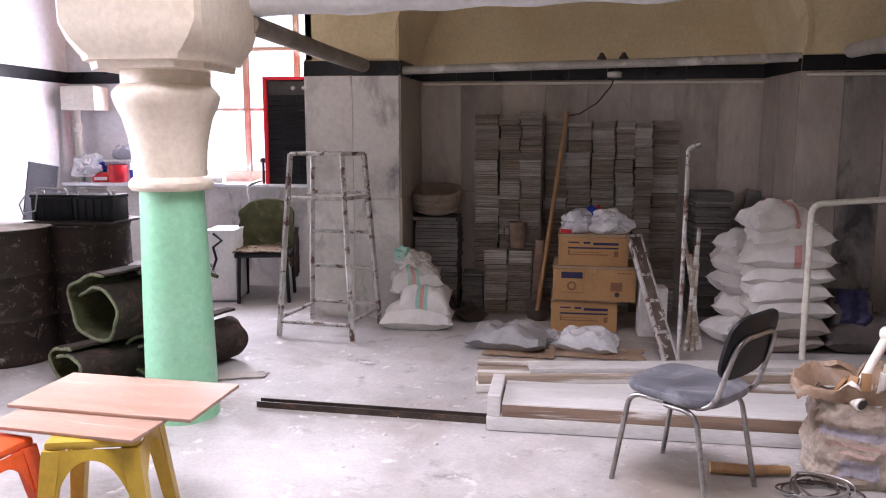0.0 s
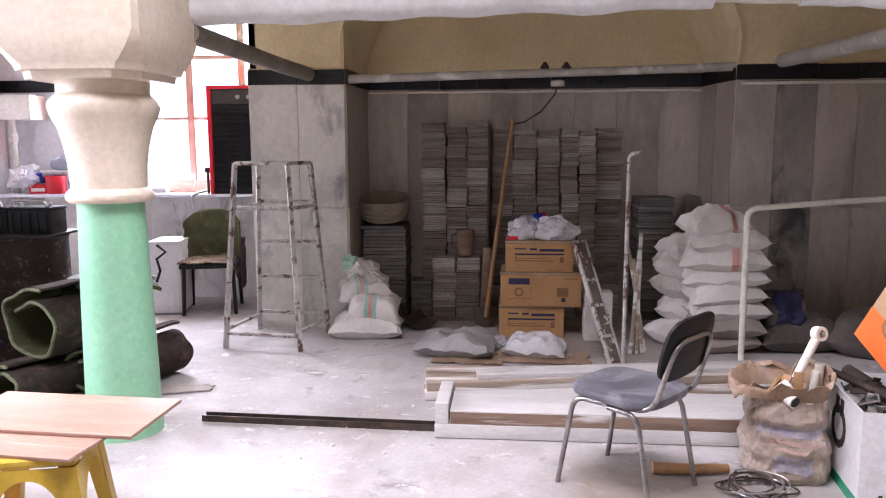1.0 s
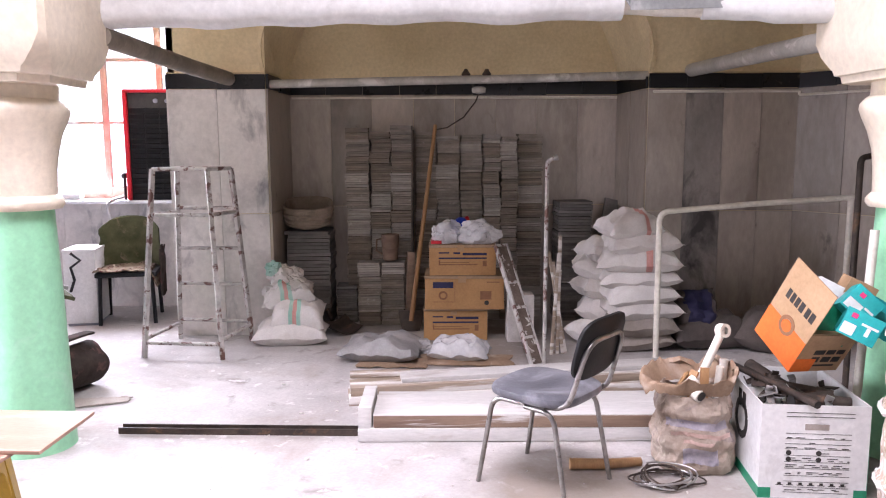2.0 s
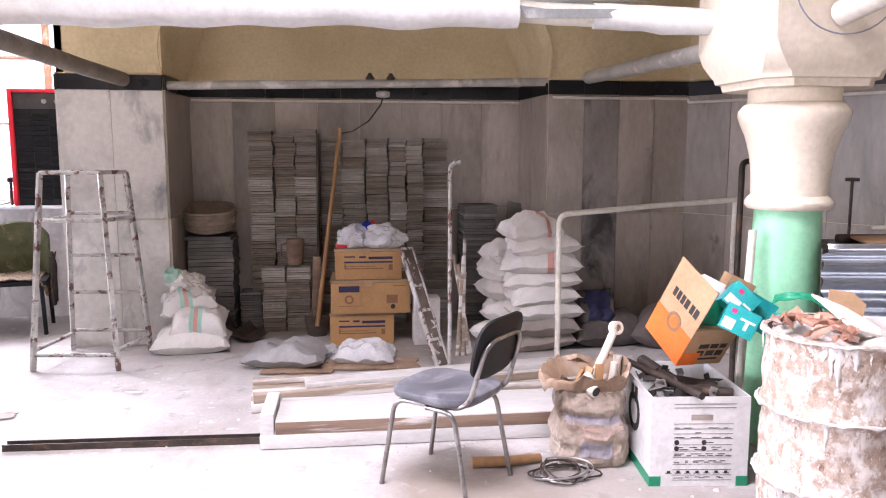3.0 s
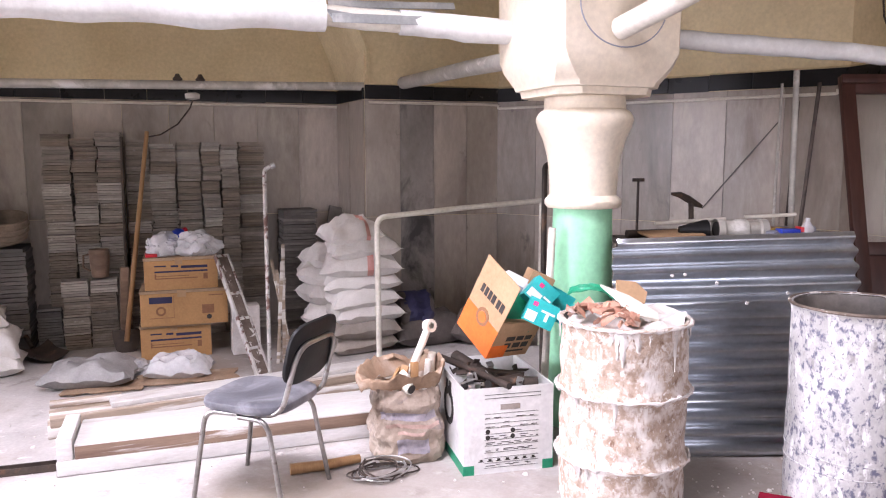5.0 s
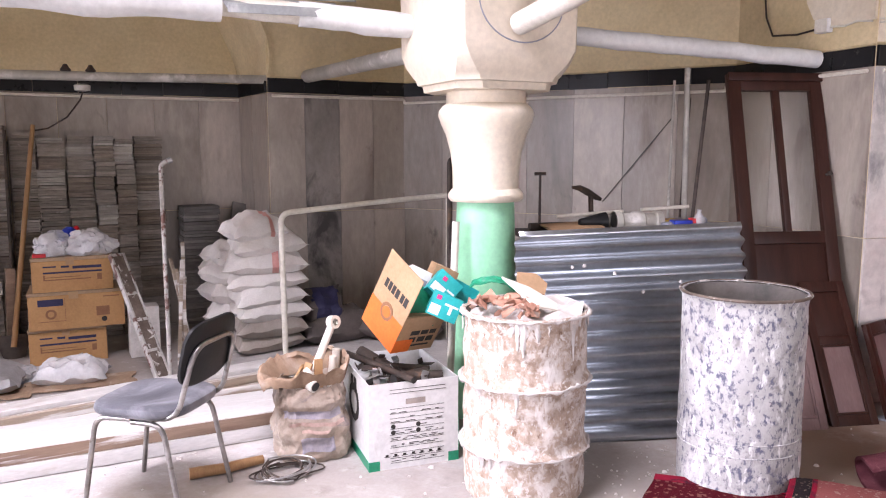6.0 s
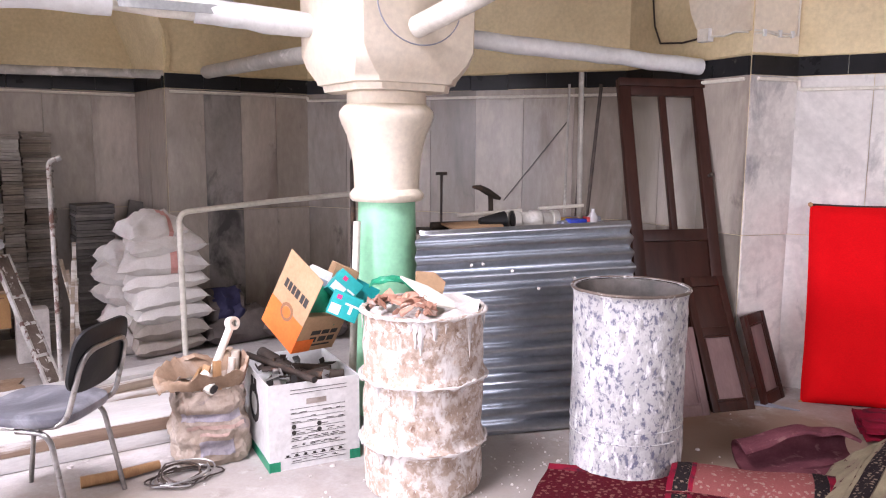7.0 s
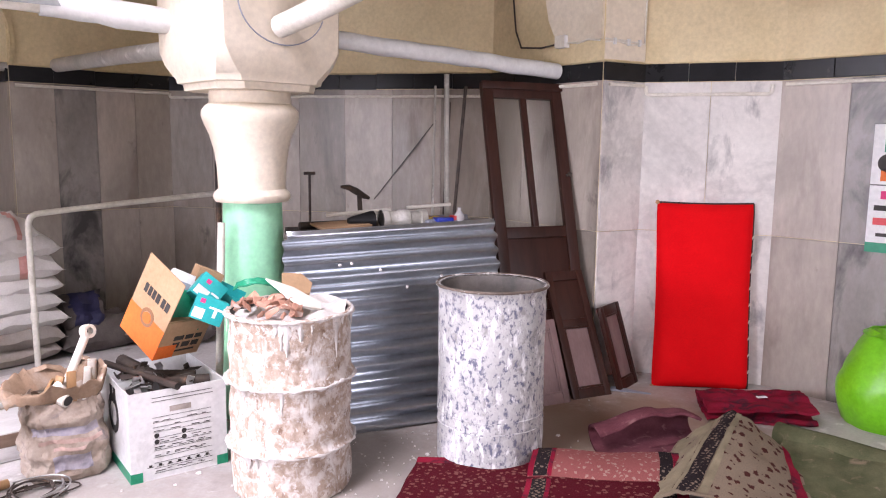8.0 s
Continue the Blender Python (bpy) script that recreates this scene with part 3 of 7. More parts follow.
# vaulted reveals of the niche above the band, and pier heads
def reveal(x_front, x_back, sign):
    def fn(u, v):
        z = BAND + 0.012 + v * (3.2 - BAND - 0.012)
        s = v * v
        xf = x_front + sign * (0.10 * v + 0.25 * s) - sign * 0.05 * math.sin(math.pi * min(1, v * 2.4))
        xb = x_back + sign * (0.26 * v + 0.45 * s)
        return (xf + (xb - xf) * u, 5.79 + 0.715 * u, z)
    return grid(6, 12, fn, 0.03 * sign)


for nm, bm in (("niche_reveal_west", reveal(-0.72, -0.67, 1)), ("niche_reveal_east", reveal(2.2, 2.15, -1))):
    tagged(part(nm, bm, M_CREAM), "cream plastered curved arch reveal above the niche", "arch", kind="structure")


def lunette():
    """Shallow raised arch on the side of the east pier."""
    bm = bmesh.new()
    prof = [(-0.46, 1.05), (-0.45, 0.62), (-0.42, 0.45), (-0.36, 0.30), (-0.27, 0.20), (-0.15, 0.15), (0.0, 0.14), (0.42, 0.14), (0.42, 1.05)]
    vs = [bm.verts.new((x * 0.6, -0.02, BAND + z)) for x, z in prof]
    vb = [bm.verts.new((x * 0.6, 0.002, BAND + z)) for x, z in prof]
    bm.faces.new(vs)
    for i in range(len(vs)):
        bm.faces.new((vs[i], vs[(i + 1) % len(vs)], vb[(i + 1) % len(vs)], vb[i]))
    return bm


# paler than the wall's cream to stand for the brighter light on it
part("arch_panel", lunette(), M_CREAM_GLOSS, WALLS["wall_pier_c_side"][0], "plaster arch, its brighter light put into a paler colour", m=pose(0.80, 0, 0))
w_, l_ = WALLS["wall_pier_c"]
# added thin layer; its paler colour carries the light on the pier front
part("pier_plaster", new_box((0.004, -0.008, BAND + 0.02), (l_ - 0.004, 0.0, 3.19)), M_CREAM_GLOSS, w_, "plaster on the pier front, brighter light put into its paler colour", smooth=False)


# the window in the north wall
def north_window():
    win = thing("window_1", "old wooden window, panes white with daylight", "window", pose(-3.35, 6.95, 1.0), kind="structure")
    bm = bmesh.new()
    for x in (0.03, 0.93, 1.43, 1.82):
        box(bm, (x - 0.025, 0.04, 0.03), (x + 0.025, 0.09, 1.65), 0.005)
    part("window_frame", bm, M_WINDOW_WOOD, win)
    bm = bmesh.new()
    for z, h in ((0.055, 0.11), (0.69, 0.025), (1.25, 0.03), (1.62, 0.06)):
        box(bm, (0.0, 0.045, z - h / 2), (1.85, 0.085, z + h / 2), 0.004)
    part("glazing_bars", bm, M_WINDOW_WOOD, win)
    for x0, x1 in ((0.055, 0.905), (0.955, 1.405), (1.455, 1.795)):
        for z0, z1 in ((0.11, 0.677), (0.703, 1.235), (1.265, 1.59)):
            g = part("pane", new_box((x0, 0.062, z0), (x1, 0.066, z1)), M_GLASS, win, smooth=False)
            g.visible_shadow = False
    return win


north_window()
part("sill", new_box((-4.15, 6.66, 0.975), (-1.47, 6.95, 1.005), 0.006), M_WHITE_WALL)
tagged(bpy.data.objects["sill"], "pale stone window sill", "window sill", kind="structure")
tagged(part("backdrop", new_box((-5.5, 8.3, -0.5), (0.5, 8.35, 4.2)), M_DAYLIGHT, smooth=False), "plain bright daylight outside the window", "backdrop", kind="structure")


# ---- columns ----
def column(x, y, label):
    c = thing("column", label, "column", pose(x, y, 0), "columns of the hall")
    part("shaft", lathe([(0.185, 0.0), (0.183, 0.02), (0.178, 0.25), (0.168, 0.7), (0.160, 1.0), (0.155, 1.19)], 40), M_MINT, c, "mint green painted shaft")
    part("collar", lathe([(0.158, 1.175), (0.19, 1.178), (0.203, 1.195), (0.203, 1.215), (0.19, 1.232), (0.176, 1.245), (0.176, 1.27), (0.181, 1.36), (0.192, 1.44), (0.215, 1.53),
                          (0.242, 1.59), (0.255, 1.63), (0.252, 1.655), (0.232, 1.68), (0.216, 1.69)], 44, 0.004, x), M_CREAM_GLOSS, c, "flared cream plaster collar")
    part("neck", lathe([(0.216, 1.688), (0.212, 1.70), (0.212, 1.755)], 40), M_CREAM_GLOSS, c)
    bm = bmesh.new()
    rings = []
    for hw, ch, z in ((0.278, 0.095, 1.752), (0.284, 0.095, 1.785), (0.302, 0.09, 1.79), (0.308, 0.088, 1.815), (0.312, 0.078, 1.825), (0.334, 0.05, 1.885), (0.344, 0.024, 1.95), (0.346, 0.018, 2.4), (0.346, 0.018, 3.2)):
        rings.append([bm.verts.new((px, py, z)) for px, py in ((hw, -hw + ch), (hw, hw - ch), (hw - ch, hw), (-hw + ch, hw), (-hw, hw - ch), (-hw, -hw + ch), (-hw + ch, -hw), (hw - ch, -hw))])
    for a, b in zip(rings, rings[1:]):
        for k in range(8):
            bm.faces.new((a[k], a[(k + 1) % 8], b[(k + 1) % 8], b[k]))
    bm.faces.new(rings[0][::-1])
    bm.faces.new(rings[-1])
    part("capital", bm, M_CREAM_GLOSS, c, "square cream plaster capital block with moulded foot")
    return c


column(-1.47, 3.6, "round column, mint green shaft and cream capital, in daylight")
column(2.735, 3.38, "round column, mint green shaft and cream capital, behind drums")


# ---- pipes overhead ----
def pipe(name, label, pts, r, material, seg=14):
    p = thing(name, label, "pipe", pose(*pts[0]))
    o = Vector(pts[0])
    part("pipe_run", new_tube([Vector(q) - o for q in pts], r, seg), material, p)
    return p


def wrapped(a, b, n, r, sag, wob):
    a, b = Vector(a), Vector(b)
    pts, rs = [], []
    for i in range(n + 1):
        s = i / n
        q = a.lerp(b, s)
        q.z -= sag * math.sin(math.pi * s)
        q.z += wob * noise.noise((s * 7, 3, r))
        pts.append(q)
        rs.append(r * (1 + 0.08 * noise.noise((s * 16, r * 9, 1))))
    return pts, rs


pts, rs = wrapped((-1.15, 3.93, 2.14), (1.45, 3.80, 2.17), 30, 0.085, 0.0, 0.03)
big = thing("insulated_pipe", "thick white wrapped pipe spanning between the columns", "pipe", pose(-1.15, 3.93, 2.14))
o = Vector((-1.15, 3.93, 2.14))
part("lagging", new_tube([q - o for q in pts], rs, 18), M_PIPE_WRAP, big)
pts2, rs2 = wrapped((1.40, 3.80, 2.165), (2.42, 3.60, 2.10), 12, 0.055, 0.0, 0.01)
part("bare_pipe", new_tube([q - o for q in pts2], rs2, 14), M_WHITE_PIPE, big, "pale painted bare pipe")
part("lagging_end", new_tube([q - o for q in pts2[5:]], [0.064] * 4 + [0.07, 0.068, 0.066, 0.06], 14), M_PIPE_WRAP, big)
tray_ = thing("cable_tray", "flat grey metal tray lying against the pipes", "cable tray", pose(1.455, 3.64, 2.105, 0, -1.5, 0))
part("lip", new_box((0, 0, 0), (0.56, 0.006, 0.045), 0.001), M_GALV_DULL, tray_, smooth=False)
part("bed", new_box((0, 0.0065, 0), (0.62, 0.17, 0.005), 0.001, pose(0, 0, 0.012, 32, 0, 4)), M_GALV_DULL, tray_, smooth=False)
part("back_lip", new_box((0.02, 0, 0), (0.74, 0.005, 0.04), 0.001, pose(0, 0.155, 0.10, -20, -2, 4)), M_GALV_DULL, tray_, smooth=False)
part("joint_plate", new_box((0, 0, 0), (0.16, 0.10, 0.004), 0.001, pose(0.5, 0.03, 0.035, 26, 4, -16)), M_STEEL, tray_, smooth=False)


pipe("heating_pipe", "dirty lagged pipe from the column to the marble pier", [(-1.15, 3.9, 2.02), (-1.12, 4.4, 2.01), (-1.06, 5.1, 1.99), (-0.99, 5.78, 1.975)], 0.052, M_PIPE_DIRTY)
pipe("heating_pipe", "grey painted pipe from the column to the corner pier", [(2.5, 3.7, 1.98), (2.49, 4.4, 2.0), (2.51, 5.2, 2.02), (2.52, 5.79, 2.035)], 0.05, M_PIPE)
pts, rs = wrapped((3.1, 3.25, 2.06), (4.69, 2.87, 1.975), 18, 0.05, 0.0, 0.012)
east_pipe = thing("heating_pipe", "white wrapped pipe running from the column to the east pier", "pipe", pose(*pts[0]))
part("pipe_run", new_tube([q - pts[0] for q in pts], rs, 14), M_PIPE_WRAP, east_pipe)
pipe("heating_pipe", "pale grey pipe leaving the front of the column capital", [(2.70, 3.02, 2.05), (2.75, 2.7, 2.12), (2.84, 2.1, 2.27), (2.98, 1.2, 2.5)], 0.055, M_WHITE_PIPE)
ring = part("collar_ring", new_tube([(0.24 * math.cos(a), 0, 0.2 * math.sin(a) + 0.1) for a in [math.pi * (0.95 + 0.95 * k / 20) for k in range(21)]], 0.0035, 6), M_GREY_BOARD, None, m=pose(2.70, 2.985, 2.06))
tagged(ring, "thin cable hanging in a loop on the capital", "cable")
# pipe along the mouth of the niche with its brackets
np_ = thing("niche_pipe", "painted steel pipe spanning the mouth of the niche", "pipe", pose(-0.72, 5.86, 1.94))
part("pipe_run", new_tube([(0, 0, 0), (1.0, 0, 0.022), (2.0, 0.0, 0.04), (2.92, -0.02, 0.062)], 0.033, 12), M_PIPE, np_)
for x in (1.52, 1.68):
    bm = lathe([(0.03, 0.0), (0.036, 0.012), (0.022, 0.03), (0.012, 0.05)], 12)
    part("bracket", bm, M_DARK_STEEL, np_, m=pose(x, 0, 0.062))
part("siphon", lathe([(0.03, -0.05), (0.052, -0.045), (0.055, -0.01), (0.03, 0.0)], 16), M_PIPE, np_, m=pose(1.62, 0.02, -0.02))
hose = thing("hose", "thin black hose hanging from the pipe to the tile stacks", "hose", pose(0.92, 5.9, 1.92))
part("hose_run", new_tube([(0, 0, 0), (-0.03, 0.15, -0.1), (-0.12, 0.3, -0.22), (-0.25, 0.42, -0.3), (-0.36, 0.45, -0.32)], 0.006, 8), M_DARK_STEEL, hose)


# thin white conduit just under the band
def conduit(wname, z=BAND - 0.135, drop=0.0):
    w, length = WALLS[wname]
    pts = [(0.03, -0.03, z), (length - 0.02, -0.03, z)] if not drop else bend([(0.02, -0.03, z), (0.02, -0.03, z - drop), (length - 0.06, -0.03, z - drop), (length - 0.06, -0.03, z)], 0.03)
    part("conduit", new_tube(pts, 0.011, 8), M_WHITE_PIPE, w, "thin white conduit")


for wname in ("wall_niche", "wall_pier_b", "wall_pier_c_side", "wall_pier_c"):
    conduit(wname)
conduit("wall_diagonal", drop=0.03)
conduit("wall_east_diagonal", drop=0.055)
conduit("wall_east")

# junction box and wiring on the east pier
jb = thing("junction_box", "small cream electrical box with cables on the pier", "electrical box", WALLS["wall_pier_c_side"][0].matrix_basis @ pose(0.72, 0, BAND + 0.15))
part("body", new_box((-0.045, -0.045, -0.04), (0.045, 0.0, 0.04), 0.006), M_WHITE_CARD, jb)
part("lid", new_box((-0.042, -0.052, -0.037), (0.042, -0.0455, 0.037), 0.003), M_WHITE_PIPE, jb)
part("cable", new_tube([(0.046, -0.02, -0.01), (0.14, -0.018, -0.02), (0.22, -0.02, -0.005), (0.32, -0.02, -0.02)], 0.006, 6), M_WHITE_PIPE, jb)
part("cable", new_tube([(-0.046, -0.02, -0.01), (-0.2, -0.018, -0.02), (-0.4, -0.016, 0.0), (-0.46, -0.016, 0.12), (-0.5, -0.016, 0.4)], 0.006, 6), M_DARK_STEEL, jb)
m_pc, l_pc = WALLS["wall_pier_c"]
cw = m_pc
part("cable", new_tube([(0.0, -0.012, 0.0), (0.1, -0.012, 0.012), (0.2, -0.014, -0.008), (l_pc - 0.02, -0.014, 0.006), (l_pc - 0.02, -0.014, 0.12), (l_pc - 0.01, -0.014, 0.5)], 0.006, 6), M_WHITE_PIPE, cw, "white cable", m=pose(0, 0, BAND + 0.12))
part("cable", new_tube([(0.0, -0.012, 0.02), (0.12, -0.012, 0.018), (0.22, -0.014, 0.01), (l_pc - 0.04, -0.014, 0.012)], 0.005, 6), M_WHITE_PIPE, cw, "white cable", m=pose(0, 0, BAND + 0.12))
for x in (0.07, 0.18, 0.27):
    part("clip", new_box((x - 0.009, -0.024, -0.012), (x + 0.009, 0, 0.028), 0.003), M_WHITE_CARD, cw, m=pose(0, 0, BAND + 0.12))


# ---- the niche: stacked tiles ----
def tile_stack(x0, x1, y0, y1, h, thick, material, label, seed, name="tile_stack", gap_every=0.135, lean=0.0):
    rnd = random.Random(seed)
    st = thing(name, label, "tile stack", pose((x0 + x1) / 2, (y0 + y1) / 2, 0), "stacks of tiles in the niche")
    w, d = x1 - x0, y1 - y0
    shades = [material] if material is M_TILE_DARK else [M_TILE, M_TILE, M_TILE_PALE, M_TILE_BROWN]
    shapes = {}
    for mt in shades:
        if mt not in shapes:
            shapes[mt] = []
            for _ in range(3):
                k = rnd.uniform(0.0, 0.008)
                shapes[mt].append(mesh_of(new_box((-w / 2 + k, -d / 2 + k, 0), (w / 2 - k * 0.5, d / 2, thick * 0.88)), mt, "tile"))
    z, bx, by, turn = 0.0, 0.0, 0.0, 0.0
    shade = rnd.choice(shades)
    nxt = gap_every * rnd.uniform(0.7, 1.2)
    while z < h - thick * 0.5:
        if z > nxt:
            nxt += gap_every * rnd.uniform(0.7, 1.25)
            bx, by, turn = rnd.uniform(-0.008, 0.008), rnd.uniform(-0.02, 0.012), rnd.uniform(-1.6, 1.6)
            shade = rnd.choice(shades)
            z += 0.004
        piece("tile", shapes[shade][rnd.randrange(3)], st, pose(bx + lean * z + rnd.uniform(-0.004, 0.004), by + rnd.uniform(-0.006, 0.006), z, rnd.uniform(-0.5, 0.5), rnd.uniform(-0.7, 0.7), turn + rnd.uniform(-0.9, 0.9)))
        z += thick
    return st


TALL = "tall stack of dusty grey-brown ceramic tiles against the wall"
for i, (x0, x1, y0, h) in enumerate(((-0.175, 0.022, 6.25, 1.63), (0.026, 0.198, 6.26, 1.58), (0.202, 0.385, 6.22, 1.64), (0.40, 0.577, 6.33, 1.58), (0.581, 0.772, 6.32, 1.55),
                                     (0.776, 0.962, 6.33, 1.57), (0.966, 1.108, 6.24, 1.57), (1.112, 1.255, 6.25, 1.55), (1.262, 1.475, 6.33, 1.57))):
    tile_stack(x0, x1, y0, 6.485, h, 0.019, M_TILE, TALL, 10 + i)
for i, (x0, x1, y0, h) in enumerate(((-0.075, 0.11, 6.05, 0.52), (0.116, 0.305, 6.06, 0.53))):
    tile_stack(x0, x1, y0, 6.2, h, 0.019, M_TILE, "low stack of dusty ceramic tiles standing before taller ones", 30 + i)
tile_stack(-0.655, -0.30, 6.08, 6.45, 0.80, 0.03, M_TILE_DARK, "stack of broad grey slabs with a basket on top", 40, gap_every=0.4)
tile_stack(1.58, 1.86, 6.16, 6.46, 1.0, 0.024, M_TILE_DARK, "stack of grey tiles beside the pile of sacks", 41)
tile_stack(-0.26, -0.09, 6.18, 6.4, 0.3, 0.02, M_TILE_DARK, "low stack of dark dusty tiles", 42)

slab = thing("stone_slab", "loose grey stone slab leaning on the tiles", "slab", pose(1.98, 6.2, 0, -10, 14, 12))
part("slab_body", new_box((-0.16, -0.015, 0), (0.16, 0.015, 1.03), 0.004), M_TILE_DARK, slab)

basket = thing("basket", "round dusty wicker basket lying on the slab stack", "basket", pose(-0.49, 6.24, 0.835, 13, 0, 0))
part("basket_wall", lathe([(0.165, 0.0), (0.19, 0.04), (0.205, 0.11), (0.20, 0.17), (0.19, 0.175), (0.183, 0.16), (0.17, 0.04), (0.16, 0.02)], 30, 0.014, 4), M_WICKER, basket)
for z, r in ((0.03, 0.187), (0.075, 0.2), (0.12, 0.206), (0.168, 0.199)):
    part("weave_band", new_tube([(r * math.cos(a), r * math.sin(a), z + 0.006 * math.sin(3 * a)) for a in [2 * math.pi * k / 28 for k in range(29)]], 0.011, 7), M_WICKER, basket)
part("basket_floor", lathe([(0.16, 0.012), (0.163, 0.025)], 24), M_DARK_STEEL, basket)

jug = thing("plastic_jug", "brown dusty jug with a handle standing on tiles", "jug", pose(0.19, 6.13, 0.535))
part("jug_body", lathe([(0.05, 0.0), (0.06, 0.01), (0.068, 0.1), (0.074, 0.2), (0.07, 0.215), (0.063, 0.2), (0.055, 0.02)], 22), M_BROWN_WOOD, jug)
part("handle", new_tube([(-0.068, 0, 0.18), (-0.11, 0, 0.17), (-0.115, 0, 0.08), (-0.066, 0, 0.05)], 0.008, 8), M_BROWN_WOOD, jug)

shovel = thing("shovel", "long wooden handled tool leaning on the tile stacks", "shovel", pose(0.36, 5.86, 0.02))
part("handle", new_tube([(0.0, 0.0, 0.06), (0.1, 0.18, 0.8), (0.21, 0.4, 1.62)], [0.019, 0.018, 0.016], 10), M_STICK, shovel)
part("blade", grid(6, 6, lambda u, v: (0.2 * (u - 0.5) * (1 - 0.35 * v * v), 0.03 - 0.05 * v + 0.05 * (2 * u - 1) ** 2 * 0.5, 0.14 - 0.16 * v), 0.003), M_DARK_STEEL, shovel)
pole = thing("metal_bar", "thin dark rusty bar leaning among the tile stacks", "bar", pose(0.37, 6.02, 0))
part("bar", new_tube([(0, 0, 0), (0.015, 0.2, 1.6)], 0.012, 8), M_DARK_STEEL, pole)
scoop = thing("scoop", "dark metal shovel blade lying on the floor", "scoop", pose(-0.2, 5.85, 0.012, 0, 0, 35))
part("blade", grid(8, 8, lambda u, v: (0.24 * (u - 0.5), 0.28 * (v - 0.5), 0.05 * (2 * u - 1) ** 2 + 0.12 * max(0, v - 0.6)), 0.004), M_DARK_STEEL, scoop)
part("socket", new_tube([(0, 0.14, 0.06), (0, 0.22, 0.13)], 0.018, 10), M_DARK_STEEL, scoop)

mallet = thing("wooden_prop", "short dark timber prop standing by the low tiles", "timber", pose(0.34, 5.98, 0))
part("timber", new_box((-0.03, -0.03, 0), (0.03, 0.03, 0.62), 0.005, pose(0, 0, 0, -4, 3, 10)), M_BROWN_WOOD, mallet)


# ---- cartons ----
def bars(parent, face, rows, material, name="print", y=-0.0015):
    """Flat print on a carton's face: rectangles x0, x1, z0, z1 in the face's own frame."""
    for x0, x1, z0, z1 in rows:
        part(name, new_box((x0, y, z0), (x1, y + 0.0012, z1)), material, parent, smooth=False, m=face)


def carton(x0, x1, y0, depth, z0, h, rz, seed, style):
    w = x1 - x0
    c = thing("cardboard_box", "orange-brown cardboard carton printed in dark blue, stacked", "box", pose(x0, y0, z0, 0, 0, rz), "stack of cartons")
    body = part("carton_body", new_box((0, 0, 0), (w, depth, h - 0.022), 0.004), M_CARD, c)
    lid = part("lid", new_box((-0.004, -0.004, h - 0.021), (w + 0.004, depth + 0.004, h), 0.003), M_CARD_DARK, c)
    part("tape", new_box((w * 0.42, -0.0062, h - 0.05), (w * 0.52, -0.0045, h - 0.0005)), M_TAN_CARD, lid, smooth=False)
    face = pose(0, 0, 0)
    if style == 0:
        bars(c, face, ((0.14 * w, 0.3 * w, 0.72 * h, 0.76 * h), (0.36 * w, 0.46 * w, 0.70 * h, 0.76 * h), (0.5 * w, 0.86 * w, 0.66 * h, 0.74 * h), (0.14 * w, 0.86 * w, 0.54 * h, 0.59 * h)), M_NAVY, y=-0.0025)
        bars(c, face, ((0.14 * w, 0.72 * w, 0.34 * h, 0.37 * h), (0.14 * w, 0.6 * w, 0.42 * h, 0.44 * h), (0.14 * w, 0.16 * w, 0.34 * h, 0.5 * h), (0.8 * w, 0.86 * w, 0.3 * h, 0.48 * h)), M_BROWN_PRINT, y=-0.0025)
    else:
        bars(c, face, ((0.1 * w, 0.36 * w, 0.64 * h, 0.82 * h),), M_NAVY, y=-0.0025)
        bars(c, face, ((0.1 * w, 0.38 * w, 0.22 * h, 0.235 * h), (0.376 * w, 0.38 * w, 0.22 * h, 0.84 * h), (0.7 * w, 0.84 * w, 0.3 * h, 0.55 * h), (0.78 * w, 0.95 * w, 0.80 * h, 0.83 * h)), M_BROWN_PRINT, y=-0.0025)
        bm = lathe([(0.02, 0.0), (0.034, 0.0), (0.034, 0.0012), (0.02, 0.0012)], 20, caps=False)
        part("print", bm, M_BROWN_PRINT, c, smooth=False, m=pose(0.23 * w, -0.0015, 0.42 * h, 90, 0, 0))
        # flat black disc stands for the shade inside the hole
        part("hand_hole", lathe([(0.018, 0.0), (0.018, 0.0014)], 14), M_BLACK_PRINT, c, smooth=False, m=pose(0.78 * w, -0.0012, 0.2 * h, 90, 0, 0))
    return c


carton(0.462, 0.945, 5.56, 0.36, 0.0, 0.247, -1.5, 1, 0)
carton(0.472, 1.065, 5.52, 0.38, 0.248, 0.256, -2.5, 2, 1)
carton(0.507, 1.005, 5.53, 0.36, 0.505, 0.232, -2.0, 3, 0)


def crumpled(L, W, H, seed, material, name, label, m, amp=0.35):
    t = thing(name, label, "plastic bag", m)
    bm = bmesh.new()
    bmesh.ops.create_icosphere(bm, subdivisions=4, radius=1.0)
    for v in bm.verts:
        p = v.co.copy()
        k = 1 + amp * noise.noise(p * 1.7 + Vector((seed, 0, 0))) + 0.7 * amp * abs(noise.noise(p * 4.5 + Vector((0, seed, 0)))) + 0.25 * amp * noise.noise(p * 10 + Vector((0, seed, 3)))
        p *= k
        v.co = (p.x * L / 2, p.y * W / 2, max(0.0, (p.z + 0.62) * H / 1.75))
    part("bag", bm, material, t)
    return t


crumpled(0.24, 0.2, 0.17, 3, M_CLEAR_BAG, "plastic_bag", "crumpled translucent plastic bag on the carton", pose(0.64, 5.66, 0.74))
crumpled(0.30, 0.2, 0.18, 8, M_CLEAR_BAG, "plastic_bag", "crumpled translucent plastic bag hanging over the carton", pose(0.87, 5.63, 0.735))
